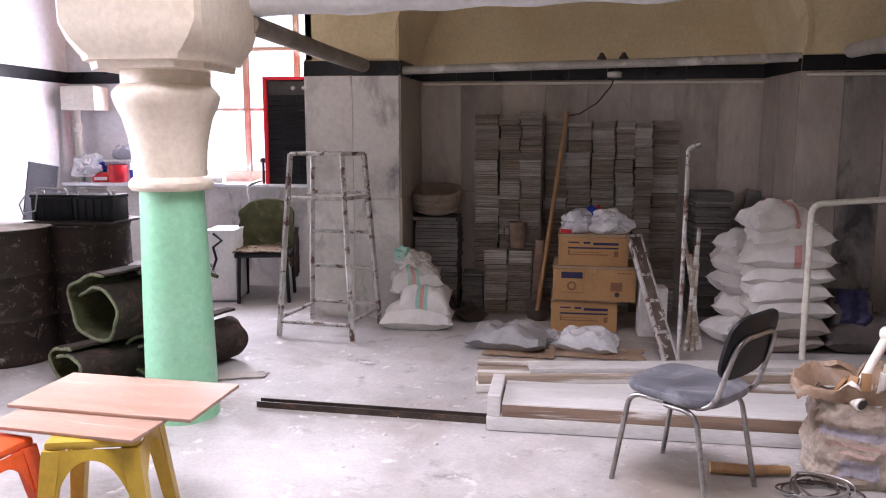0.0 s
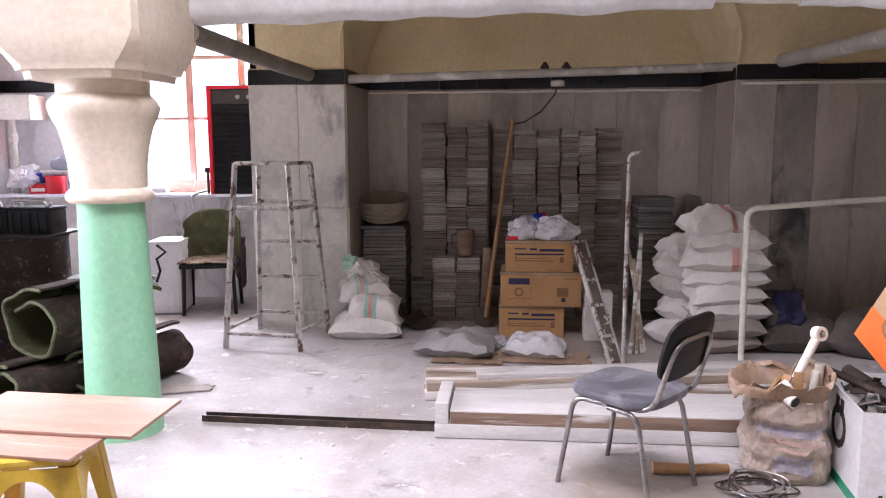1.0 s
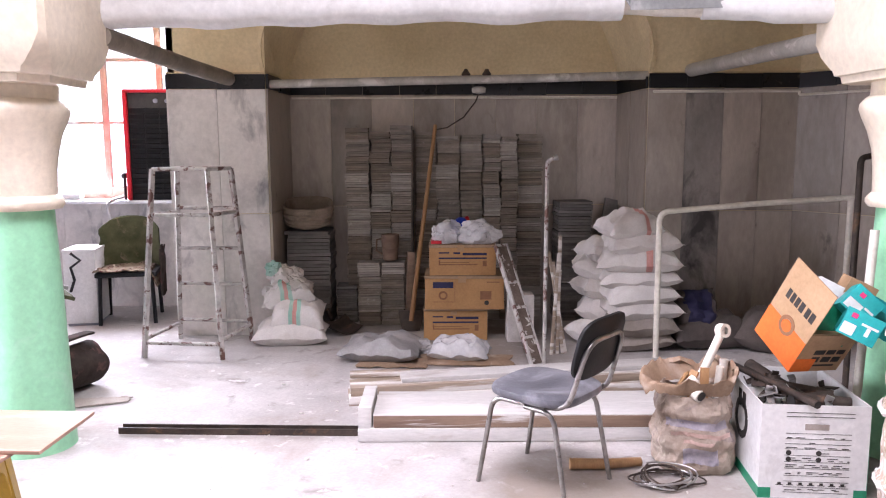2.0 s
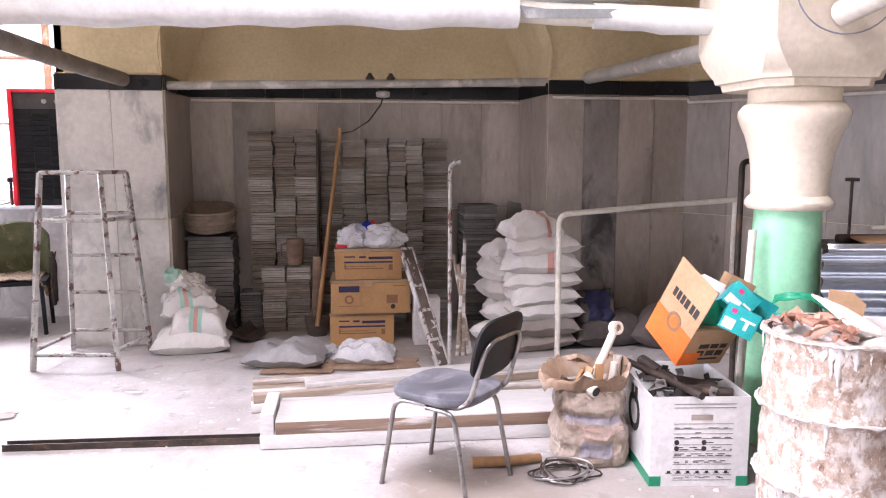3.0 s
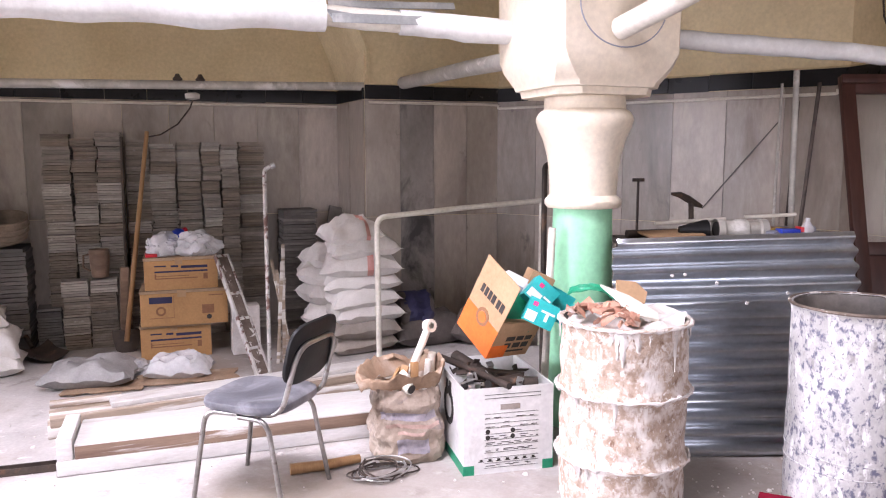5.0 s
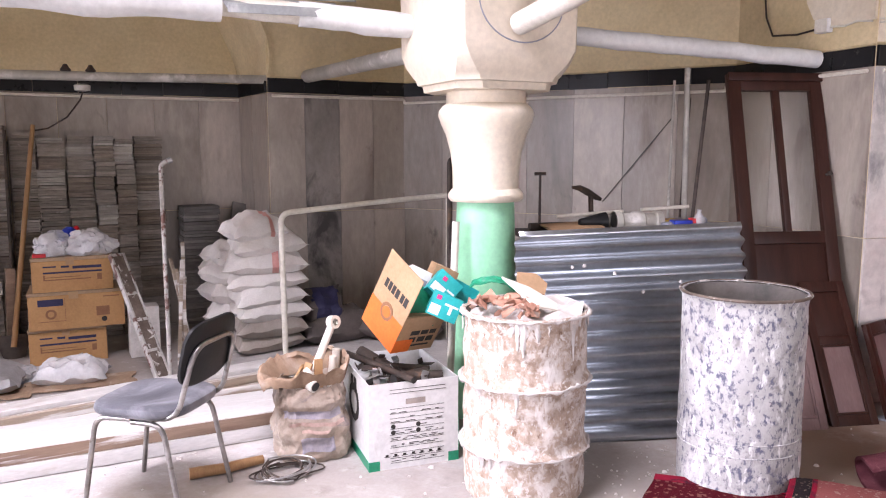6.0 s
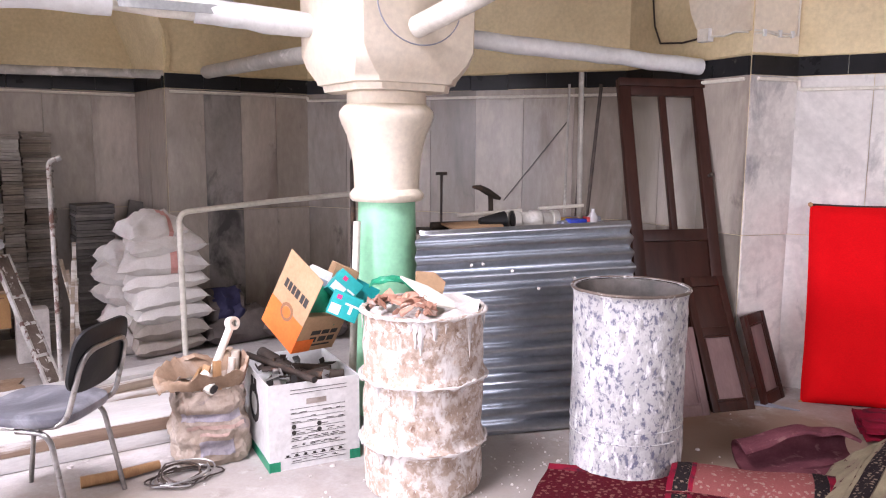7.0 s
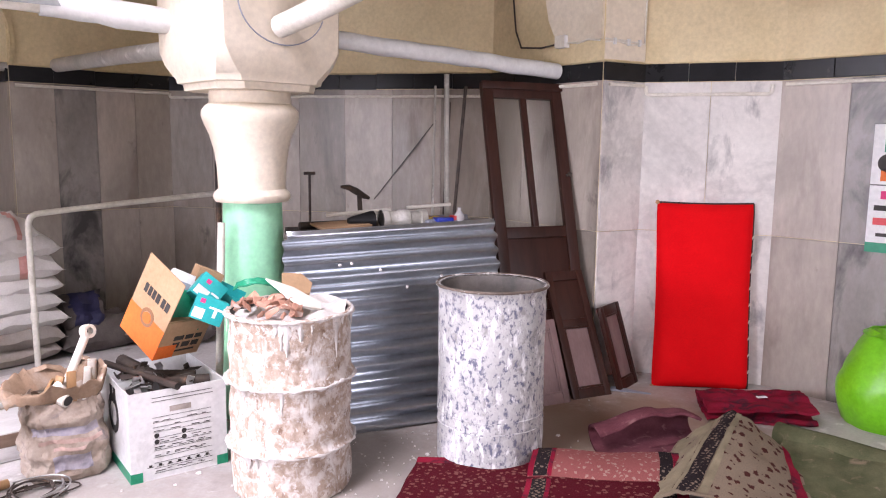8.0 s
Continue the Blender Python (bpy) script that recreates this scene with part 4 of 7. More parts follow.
cap = thing("bottle", "blue plastic bottle with a red cap in the bags", "bottle", pose(0.69, 5.72, 0.84, 0, 62, 25))
part("bottle_body", lathe([(0.03, 0.0), (0.045, 0.01), (0.047, 0.09), (0.03, 0.115), (0.02, 0.125)], 18), M_BLUE, cap)
part("cap", lathe([(0.021, 0.125), (0.021, 0.15), (0.018, 0.153)], 16), M_RED_PAINT, cap)
redb = thing("red_box", "small red packet on the carton", "packet", pose(0.56, 5.56, 0.738))
part("packet", new_box((-0.04, 0.0, 0.0), (0.04, 0.07, 0.025), 0.004), M_RED_PAINT, redb)

# ---- sacks ----
def sack(name, label, m, L, W, H, seed, material, stripes=(), pinch=0.08, lump=0.02, group="", p=2.6):
    s = thing(name, label, "sack", m, group)
    bm = pillow(L, W, H, seed, pinch, lump, p=p)
    part("cloth", bm, material, s)
    for x0, x1, mat in stripes:
        bm = pillow(L, W, H, seed, pinch, lump, p=p)
        dead = [f for f in bm.faces if not (x0 <= f.calc_center_median().x <= x1) or f.normal.z < -0.1]
        bmesh.ops.delete(bm, geom=dead, context="FACES")
        bm.normal_update()
        for v in bm.verts:
            v.co += v.normal * 0.003 if v.normal.z > -0.2 else Vector((0, 0, 0))
        part("stripe", bm, mat, s)
    return s


# white sacks against the pier
STRIPES = ((-0.03, 0.0, M_RED_STRIPE), (-0.06, -0.03, M_GREEN_STRIPE), (0.0, 0.03, M_GREEN_STRIPE))
sack("sack", "full white woven sack lying flat", pose(-0.545, 5.58, 0.0, 4, 0, 4), 0.56, 0.38, 0.19, 1, M_SACK, group="white sacks by the pier", p=2.4)
sack("sack", "white woven sack with red and green stripes lying on another", pose(-0.50, 5.62, 0.125, 26, 3, 5), 0.42, 0.34, 0.22, 2, M_SACK, STRIPES, pinch=0.1, lump=0.02, group="white sacks by the pier", p=2.4)
sack("sack", "white striped sack slumped on top, its mouth torn", pose(-0.565, 5.66, 0.285, 20, -7, 10), 0.42, 0.28, 0.18, 3, M_SACK, STRIPES, lump=0.04, pinch=0.14, group="white sacks by the pier", p=2.2)
crumpled(0.24, 0.18, 0.15, 21, M_SACK, "torn_sack_top", "torn white and green mouth of a woven sack", pose(-0.60, 5.66, 0.42, 0, 10, 20), 0.55)
crumpled(0.13, 0.09, 0.11, 27, M_GREEN_STRIPE, "torn_sack_top", "torn green sack corner", pose(-0.66, 5.63, 0.50), 0.5)

# the big pile of white sacks
rnd = random.Random(77)
for i, (x, L) in enumerate(((1.99, 0.52), (2.0, 0.54), (2.01, 0.56), (1.99, 0.54), (2.0, 0.60), (1.985, 0.62), (2.01, 0.54), (1.94, 0.42))):
    mat = M_SACK if i > 1 else M_SACK_DIRTY
    sack("sack", "full white woven sack in a tall leaning pile" if i > 1 else "dusty brownish sack at the foot of the pile", pose(x, 5.30 + rnd.uniform(-0.025, 0.025), 0.116 * i, rnd.uniform(-2, 5), rnd.uniform(-5, 5), rnd.uniform(-9, 9)), L, 0.44, 0.185, 50 + i, mat,
         ((0.06, 0.09, M_RED_STRIPE),) if i in (5, 7) else (), lump=0.025, pinch=0.13, group="pile of white sacks", p=2.3)
for i, (x, y, zz, rz, L) in enumerate(((1.72, 5.40, 0.0, 25, 0.40), (1.77, 5.46, 0.17, -14, 0.38), (1.77, 5.48, 0.33, 12, 0.40), (1.75, 5.46, 0.48, -10, 0.42), (1.80, 5.46, 0.61, 16, 0.38))):
    sack("sack", "white woven sack wedged beside the tall pile", pose(x, y, zz, 0, rnd.uniform(4, 14), rz), L, 0.32, 0.18, 90 + i, M_SACK, lump=0.025, pinch=0.13, group="pile of white sacks", p=2.3)

sack("sack", "grey dusty plastic sack lying flat on the floor", pose(0.17, 5.10, 0.0, 0, 0, -10), 0.56, 0.42, 0.17, 201, M_GREY_SACK, lump=0.03, pinch=0.05, p=2.0)
sack("sack", "small pale plastic sack lying on the floor", pose(0.71, 5.06, 0.0, 0, 0, -12), 0.42, 0.30, 0.15, 202, M_CLEAR_BAG, lump=0.035, pinch=0.06, p=2.0)
crumpled(0.22, 0.16, 0.10, 33, M_CLEAR_BAG, "plastic_bag", "crumpled clear bag beside the grey sack", pose(0.40, 5.2, 0.0), 0.5)
for i, (x, y, rz, L, W) in enumerate(((0.25, 4.93, -6, 0.46, 0.22), (0.75, 4.98, -4, 0.62, 0.26))):
    bm = grid(18, 8, lambda u, v: (L * (u - 0.5) * (1 + 0.12 * noise.noise((v * 3, i, 0))), W * (v - 0.5) * (1 + 0.25 * noise.noise((u * 4, i + 5, 0))),
                                   0.012 + 0.018 * abs(noise.noise((u * 5, v * 4, i)))), 0.006)
    t = thing("sacking", "flattened brown paper sacking on the floor", "sacking", pose(x, y, 0, 0, 0, rz))
    part("sheet", bm, M_KRAFT, t)
# dark bags in the corner behind the frame
sack("sack", "dark dusty sack lying in the corner", pose(2.55, 5.35, 0.0, 0, 0, 5), 0.62, 0.42, 0.24, 301, M_SACK_DARK, lump=0.03)
sack("sack", "dark dusty sack leaning on another", pose(3.05, 5.15, 0.0, 0, 0, -30), 0.66, 0.42, 0.3, 302, M_SACK_DARK, lump=0.03)
sack("sack", "dark sack with a faded blue print", pose(2.45, 5.42, 0.22, 62, 0, 4), 0.34, 0.34, 0.2, 303, M_SACK_DARK, ((-0.1, 0.1, M_NAVY),), lump=0.03)


# ---- rods and frames before the niche ----
rod = thing("steel_rod", "upright rusty steel rod with a short hooked top", "rod", pose(1.262, 4.83, 0))
part("shank", new_tube(bend([(0, 0, 0), (0.004, 0.005, 1.365), (0.05, 0.0, 1.39)], 0.03), 0.014, 10), M_LADDER, rod)
part("knob", new_tube([(0.045, 0, 1.384), (0.07, 0, 1.394)], 0.019, 10), M_STEEL, rod)
chan = thing("perforated_channel", "plaster-splashed steel channel leaning on the tile stacks", "steel channel", pose(1.225, 4.90, 0))
d = Vector((-0.19, 0.40, 0.70)).normalized()
mm = Matrix.Translation((0, 0, 0)) @ d.to_track_quat("Z", "Y").to_matrix().to_4x4()
for x in (-0.044, 0.044):
    part("flange", new_box((x - 0.006, -0.02, 0), (x + 0.006, 0.02, 0.9), 0.001, mm), M_LADDER, chan, smooth=False)
z0 = 0.0
for i, z1 in enumerate((0.20, 0.42, 0.61, 0.90)):
    part("web", new_box((-0.0375, 0.006, z0), (0.0375, 0.012, z1 - 0.02), 0.001, mm), M_SPLASHED, chan, smooth=False)
    part("rung", new_box((-0.0375, 0.0, z1 - 0.0195), (0.0375, 0.016, z1 - 0.0005), 0.001, mm), M_LADDER, chan, smooth=False)
    z0 = z1
blk = thing("concrete_block", "pale grey block standing behind the channel", "block", pose(1.19, 5.55, 0))
part("block", new_box((-0.1, -0.08, 0), (0.1, 0.08, 0.36), 0.008), M_PLASTER, blk)
for i, (dx, dz, tilt) in enumerate(((0.0, 0.72, 5), (0.045, 0.84, 3), (0.085, 0.66, -4), (0.02, 0.6, 9), (0.11, 0.74, -7))):
    s = thing("wood_strip", "splintered grey wooden strip leaning in a bundle", "wood strip", pose(1.36 + dx, 5.12 + 0.01 * i, 0, -8, tilt, 6 * i), "bundle of strips")
    part("strip", new_box((-0.012, -0.005, 0), (0.012, 0.005, dz), 0.002), M_WOOD, s)

# loose frame of bent pipe standing on the floor
fr = thing("pipe_frame", "cream painted bent pipe rail standing before the sacks", "rail", pose(2.03, 4.88, 0))
part("upright", new_tube(bend([(0, 0, 0.01), (-0.01, -0.01, 1.03), (0.6, 0.02, 1.075), (1.32, 0.05, 1.115)], 0.07, 6), 0.019, 12), M_WHITE_PIPE, fr)
part("upright", new_tube([(1.30, 0.05, 0.0), (1.30, 0.05, 1.1)], 0.019, 12), M_WHITE_PIPE, fr)
part("coupling", new_tube([(-0.004, -0.004, 0.36), (-0.004, -0.004, 0.41)], 0.024, 12), M_WHITE_PIPE, fr)
dp = thing("bent_pipe", "dark rusty pipe with a bent top behind the column", "pipe", pose(2.98, 4.25, 0))
part("pipe_run", new_tube(bend([(0, 0, 0), (0, 0, 1.39), (0.07, 0.02, 1.40)], 0.04), 0.018, 10), M_DARK_STEEL, dp)

# ---- planks and bar on the floor ----
bar = thing("steel_bar", "long dark steel channel lying on the floor", "steel bar", pose(-1.12, 3.76, 0, 0, 0, -3.6))
part("web", new_box((0, -0.03, 0), (1.25, 0.03, 0.006)), M_DARK_STEEL, bar, smooth=False)
for y in (-0.03, 0.024):
    part("flange", new_box((0, y, 0.0062), (1.25, y + 0.006, 0.034)), M_DARK_STEEL, bar, smooth=False)
pl = "pale painted timber board lying in a pile"
b1 = thing("plank", "white painted board with dusty top, lowest of the pile", "plank", pose(0.125, 3.565, 0, 0, 0, -1.5), "planks on the floor")
part("board", new_box((0, 0, 0.004), (1.95, 0.42, 0.072), 0.004), M_WHITE_WOOD, b1)
b2 = thing("plank", "wide board with white top and bare brown edge", "plank", pose(0.2, 3.572, 0.0725, 0, 0, -1.8), "planks on the floor")
part("board", new_box((0, 0.006, 0), (1.9, 0.37, 0.068), 0.004), M_WHITE_WOOD, b2)
part("edge", new_box((0.003, 0, 0.002), (1.9, 0.0055, 0.062), 0.001), M_BROWN_WOOD, b2, "bare brown wooden edge")
b3 = thing("plank", "short white board end set on the lowest board", "plank", pose(0.128, 3.572, 0.0725, 0, 0, -1.5), "planks on the floor")
part("board", new_box((0, 0, 0), (0.066, 0.36, 0.105), 0.004), M_WHITE_WOOD, b3)
for i, (x, y, z, L, W, H, rz, mt) in enumerate(((0.03, 4.10, 0, 2.1, 0.20, 0.05, 7.0, M_WOOD), (0.04, 4.12, 0.0505, 2.05, 0.19, 0.05, 7.6, M_WOOD), (0.33, 4.20, 0.101, 1.8, 0.15, 0.028, 8.0, M_WHITE_WOOD), (0.02, 4.30, 0.101, 0.36, 0.07, 0.03, 5.0, M_WOOD))):
    p = thing("plank", "weathered plank splashed with white plaster" if mt is M_WOOD else pl, "plank", pose(x, y, z, 0, 0, rz), "planks on the floor")
    part("board", new_box((0, 0, 0), (L, W, H - 0.001), 0.005), mt, p)

# ---- the steel trestle ladder by the pier ----
lad = thing("step_trestle", "narrow four-legged steel trestle spattered with paint", "trestle", pose(-1.18, 5.40, 0))
o = Vector((-1.18, 5.40, 0))
feet = [Vector(p) - o for p in ((-1.505, 5.165, 0), (-0.94, 5.09, 0), (-0.846, 5.60, 0), (-1.42, 5.70, 0))]
tops = [Vector(p) - o for p in ((-1.42, 5.28, 1.315), (-1.035, 5.26, 1.315), (-0.925, 5.47, 1.315), (-1.32, 5.50, 1.315))]
for f, t in zip(feet, tops):
    part("leg", new_box((-0.0155, -0.0155, 0), (0.0155, 0.0155, (t - f).length), 0.003, Matrix.Translation(f) @ (t - f).to_track_quat("Z", "Y").to_matrix().to_4x4()), M_LADDER, lad, smooth=False)
for i, j, ss in ((0, 1, (0.08, 0.76, 1.0)), (1, 2, (0.1, 0.76, 1.0)), (2, 3, (0.12, 0.34, 0.55, 0.78, 1.0)), (3, 0, (0.1, 0.76, 1.0))):
    for s in ss:
        a, b = feet[i].lerp(tops[i], s), feet[j].lerp(tops[j], s)
        part("rung", new_tube([a, b], 0.014, 8), M_LADDER, lad)

# ---- the office chair ----
def side_chair():
    ch = thing("chair", "old chair, grey vinyl seat, black backrest, worn steel tubes", "chair", pose(0.99, 3.11, 0) @ Matrix(((0.66, -0.75, 0, 0), (0.75, 0.66, 0, 0), (0, 0, 1, 0), (0, 0, 0, 1))))
    # local y: the way it faces; local x: its right
    def outline(k):
        a = 2 * math.pi * k / 40
        c, s = math.cos(a), math.sin(a)
        e = 0.55
        return 0.20 * math.copysign(abs(c) ** e, c), 0.205 * math.copysign(abs(s) ** e, s)
    bm = bmesh.new()
    rings = []
    for sc, z in ((0.0, 0.405), (0.95, 0.405), (1.0, 0.413), (1.02, 0.428), (1.0, 0.443), (0.93, 0.452), (0.6, 0.449), (0.0, 0.447)):
        rings.append([bm.verts.new((x * sc, y * sc, z)) for x, y in map(outline, range(40))] if sc else [bm.verts.new((0, 0, z))])
    for a, b in zip(rings, rings[1:]):
        for k in range(40):
            if len(a) == 1:
                bm.faces.new((a[0], b[(k + 1) % 40], b[k]))
            elif len(b) == 1:
                bm.faces.new((a[k], a[(k + 1) % 40], b[0]))
            else:
                bm.faces.new((a[k], a[(k + 1) % 40], b[(k + 1) % 40], b[k]))
    part("seat", bm, M_VINYL, ch, "grey vinyl seat pad with dusty wear")
    for sx in (-1, 1):
        part("leg", new_tube(bend([(sx * 0.17, 0.0, 0.397), (sx * 0.175, 0.16, 0.397), (sx * 0.195, 0.225, 0.0)], 0.06, 6), 0.011, 10), M_CHROME, ch)
        part("leg", new_tube(bend([(sx * 0.17, 0.0, 0.385), (sx * 0.175, -0.14, 0.385), (sx * 0.19, -0.215, 0.0)], 0.06, 6), 0.011, 10), M_CHROME, ch)
    for y in (0.1, -0.09):
        part("crossbar", new_tube([(-0.172, y, 0.392), (0.172, y, 0.392)], 0.009, 8), M_CHROME, ch)
    part("back_frame", new_tube(bend([(-0.16, -0.05, 0.40), (-0.165, -0.20, 0.41), (-0.155, -0.285, 0.70), (0.155, -0.285, 0.70), (0.165, -0.20, 0.41), (0.16, -0.05, 0.40)], 0.09, 8), 0.011, 10), M_CHROME, ch)
    bm = bmesh.new()
    rings = []
    for sc, y in ((0.0, 0.018), (0.9, 0.016), (1.0, 0.006), (1.0, -0.006), (0.92, -0.014), (0.0, -0.016)):
        rings.append([bm.verts.new((x * sc * 0.94, y - 0.25 * 0 + 0.35 * (x * sc) ** 2, yy * sc * 0.66)) for x, yy in map(outline, range(40))] if sc else [bm.verts.new((0, y, 0))])
    for a, b in zip(rings, rings[1:]):
        for k in range(40):
            if len(a) == 1:
                bm.faces.new((a[0], b[(k + 1) % 40], b[k]))
            elif len(b) == 1:
                bm.faces.new((a[k], a[(k + 1) % 40], b[0]))
            else:
                bm.faces.new((a[k], a[(k + 1) % 40], b[(k + 1) % 40], b[k]))
    part("backrest", bm, M_BLACK_VINYL, ch, "black vinyl backrest pad", m=pose(0, -0.258, 0.655, 14, 0, 0))
    return ch


side_chair()

# ---- paper sack with plastic fittings ----
pb = thing("paper_sack", "torn printed paper sack filled with plastic pipe fittings", "paper sack", pose(1.69, 3.26, 0, 0, 0, -6))
def sack_wall(u, v):
    a = 2 * math.pi * u
    c, s = math.cos(a), math.sin(a)
    e = 0.72
    swell = 1.10 - 0.30 * (v - 0.28) ** 2 - 0.10 * math.exp(-((v - 0.66) / 0.07) ** 2)
    folds = 0.035 * math.sin(20 * v + 4 * noise.noise((c * 1.4, s * 1.4, 2))) * math.exp(-((v - 0.35) / 0.3) ** 2)
    r = swell + folds + 0.09 * noise.noise((c * 2, s * 2, v * 3)) - 0.10 * abs(noise.noise((c * 4, s * 4, v * 6))) - 0.07 * abs(noise.noise((c * 9, s * 9, v * 12 + c * 3)))
    r *= 0.90 + 0.10 * min(1, v / 0.08)
    return (0.168 * math.copysign(abs(c) ** e, c) * r + 0.012 * (1 - v), 0.14 * math.copysign(abs(s) ** e, s) * r, v * (0.36 + 0.04 * noise.noise((c * 2, s * 2, 1))))
part("paper", grid(110, 56, sack_wall, 0.003), M_PAPER_BAG, pb)
def cuff(u, v):
    a = 2 * math.pi * u
    c, s = math.cos(a), math.sin(a)
    left = max(0.0, -c) ** 2
    k = 0.97 + 0.20 * math.sin(math.pi * min(1, v * 0.9)) + 0.42 * left * v + 0.12 * noise.noise((c * 1.8, s * 1.8, 4 + v)) + 0.05 * noise.noise((c * 6, s * 6, v * 3))
    z = 0.31 + 0.12 * math.sin(math.pi * min(1.0, 0.15 + 0.6 * v)) + 0.05 * max(0, c) * v - 0.03 * left * v + 0.07 * v * noise.noise((c * 2.2, s * 2.2, 8)) + 0.035 * v * noise.noise((c * 7, s * 7, 2))
    if s > 0:
        z += 0.05 * s * v
    return (0.165 * math.copysign(abs(c) ** 0.8, c) * k, 0.135 * math.copysign(abs(s) ** 0.8, s) * k, z)
part("cuff", grid(90, 12, cuff, 0.003), M_KRAFT, pb, "torn brown kraft paper cuff")
def on_sack(u0, u1, v0, v1):
    def fn(u, v):
        p = Vector(sack_wall(u0 + (u1 - u0) * u, v0 + (v1 - v0) * v + 0.02 * math.sin(6 * u)))
        return (p.x * 1.012, p.y * 1.016, p.z)
    return fn
for u0, u1, v0, v1, mt in ((0.60, 0.86, 0.60, 0.70, M_FADED_BLUE), (0.64, 0.86, 0.50, 0.55, M_FADED_PINK), (0.70, 0.80, 0.16, 0.36, M_FADED_BLUE), (0.70, 0.78, 0.42, 0.46, M_FADED_PINK)):
    part("print", grid(24, 8, on_sack(u0, u1, v0, v1)), mt, pb)
fill = thing("pipe_fittings", "cream plastic pipe and tee fittings standing in the sack", "pipe fittings", pose(1.69, 3.26, 0.30))
part("long_pipe", new_tube([(-0.03, -0.04, 0.02), (0.12, 0.02, 0.30)], 0.019, 12), M_WHITE_PIPE, fill)
part("eye_end", lathe([(0.017, -0.018), (0.032, -0.018), (0.032, 0.018), (0.017, 0.018)], 18, caps=False), M_WHITE_PIPE, fill, m=pose(0.135, 0.025, 0.325, 80, 0, 20))
part("tee", new_tube([(-0.09, -0.07, 0.06), (-0.01, -0.06, 0.12)], 0.03, 14), M_WHITE_PIPE, fill)
part("tee_branch", new_tube([(-0.05, -0.07, 0.09), (-0.015, -0.14, 0.07)], 0.03, 14), M_WHITE_PIPE, fill)
# black disc on the solid branch stands for its shaded hollow
part("tee_bore", new_tube([(-0.017, -0.136, 0.071), (-0.014, -0.143, 0.069)], 0.022, 14), M_BLACK_PRINT, fill)
part("short_pipe", new_tube([(0.1, -0.02, 0.02), (0.115, -0.02, 0.17)], 0.018, 12), M_WHITE_PIPE, fill)
part("short_pipe", new_tube([(0.14, 0.03, 0.02), (0.15, 0.03, 0.19)], 0.02, 12), M_WHITE_PIPE, fill)
for i in range(6):
    a = i * 1.05
    part("wood_chip", new_box((-0.07, -0.02, 0), (0.07, 0.02, 0.012), 0.003, pose(0.06 * math.cos(a), 0.05 * math.sin(a), 0.05 + 0.01 * i, 20 * math.sin(i), 35 + 8 * i, 50 * i)), M_STICK, fill)

stick = thing("broken_stick", "broken round wooden stick lying under the chair", "stick", pose(1.12, 3.22, 0.026))
part("stick_body", new_tube([(0, 0, 0), (0.16, -0.01, 0.0), (0.33, 0.01, 0.0)], [0.026, 0.024, 0.02], 12), M_STICK, stick)
wire = thing("wire_coil", "tangle of grey steel wire on the floor", "wire", pose(1.50, 3.06, 0))
rw = random.Random(8)
for i in range(11):
    rx, ry, ph = rw.uniform(0.07, 0.19), rw.uniform(0.05, 0.11), rw.uniform(0, 6)
    part("wire", new_tube([(rx * math.cos(a + ph), ry * math.sin(a + ph), 0.006 + 0.05 * abs(math.sin(a * 0.5 + i)) * (0.3 + 0.1 * i % 1)) for a in [math.pi * 1.3 * k / 14 for k in range(15)]], 0.004, 6), M_DARK_STEEL if i % 3 else M_STEEL, wire)


# ---- white appliance carton with scrap on top ----
cr = thing("white_carton", "white printed carton with green corners, holding scrap pipes", "carton", pose(1.853, 2.915, 0, 0, 0, -7.3))
cw_, cd_, chh = 0.432, 0.56, 0.405
for lo, hi in (((0, 0, 0), (cw_, 0.006, chh)), ((0, cd_ - 0.006, 0), (cw_, cd_, chh)), ((0, 0.0062, 0), (0.006, cd_ - 0.0062, chh)), ((cw_ - 0.006, 0.0062, 0), (cw_, cd_ - 0.0062, chh)), ((0.0062, 0.0062, 0), (cw_ - 0.0062, cd_ - 0.0062, 0.3))):
    part("carton_panel", new_box(lo, hi), M_WHITE_CARD, cr, smooth=False)
for lo, hi in (((-0.002, -0.002, 0), (0.05, 0.0, 0.045)), ((cw_ - 0.05, -0.002, 0), (cw_ + 0.002, 0.0, 0.045)), ((-0.002, 0.0, 0), (0.0, cd_, 0.045)), ((cw_, 0, 0), (cw_ + 0.002, cd_, 0.2))):
    part("green_corner", new_box(lo, hi), M_GREEN_PLASTIC, cr, smooth=False)
part("hand_slot", new_box((0.175, -0.0016, 0.30), (0.27, 0.0, 0.325), 0.0), M_SACK_DIRTY, cr, smooth=False)
bars(cr, Matrix(), [(0.10, 0.37, 0.355, 0.357), (0.10, 0.37, 0.372, 0.374)] + [(0.10, 0.36, z, z + 0.0013) for z in (0.283, 0.26, 0.238, 0.216, 0.188, 0.16, 0.132, 0.10, 0.075, 0.05, 0.027)], M_BLACK_PRINT)
rp = random.Random(3)
rows = []
for z in (0.264, 0.242, 0.221, 0.198, 0.176, 0.166, 0.146, 0.138, 0.114, 0.108, 0.036, 0.04):
    x = 0.105
    while x < 0.35:
        w = rp.uniform(0.012, 0.05)
        if rp.random() < 0.7:
            rows.append((x, min(0.358, x + w), z, z + 0.0028))
        x += w + rp.uniform(0.008, 0.03)
bars(cr, Matrix(), rows, M_BLACK_PRINT)
for i in range(7):
    bars(cr, Matrix(), [(0.07 + i * 0.042, 0.098 + i * 0.042, 0.058, 0.061), (0.077 + i * 0.042, 0.091 + i * 0.042, 0.061, 0.07)], M_BLACK_PRINT, "pictogram")
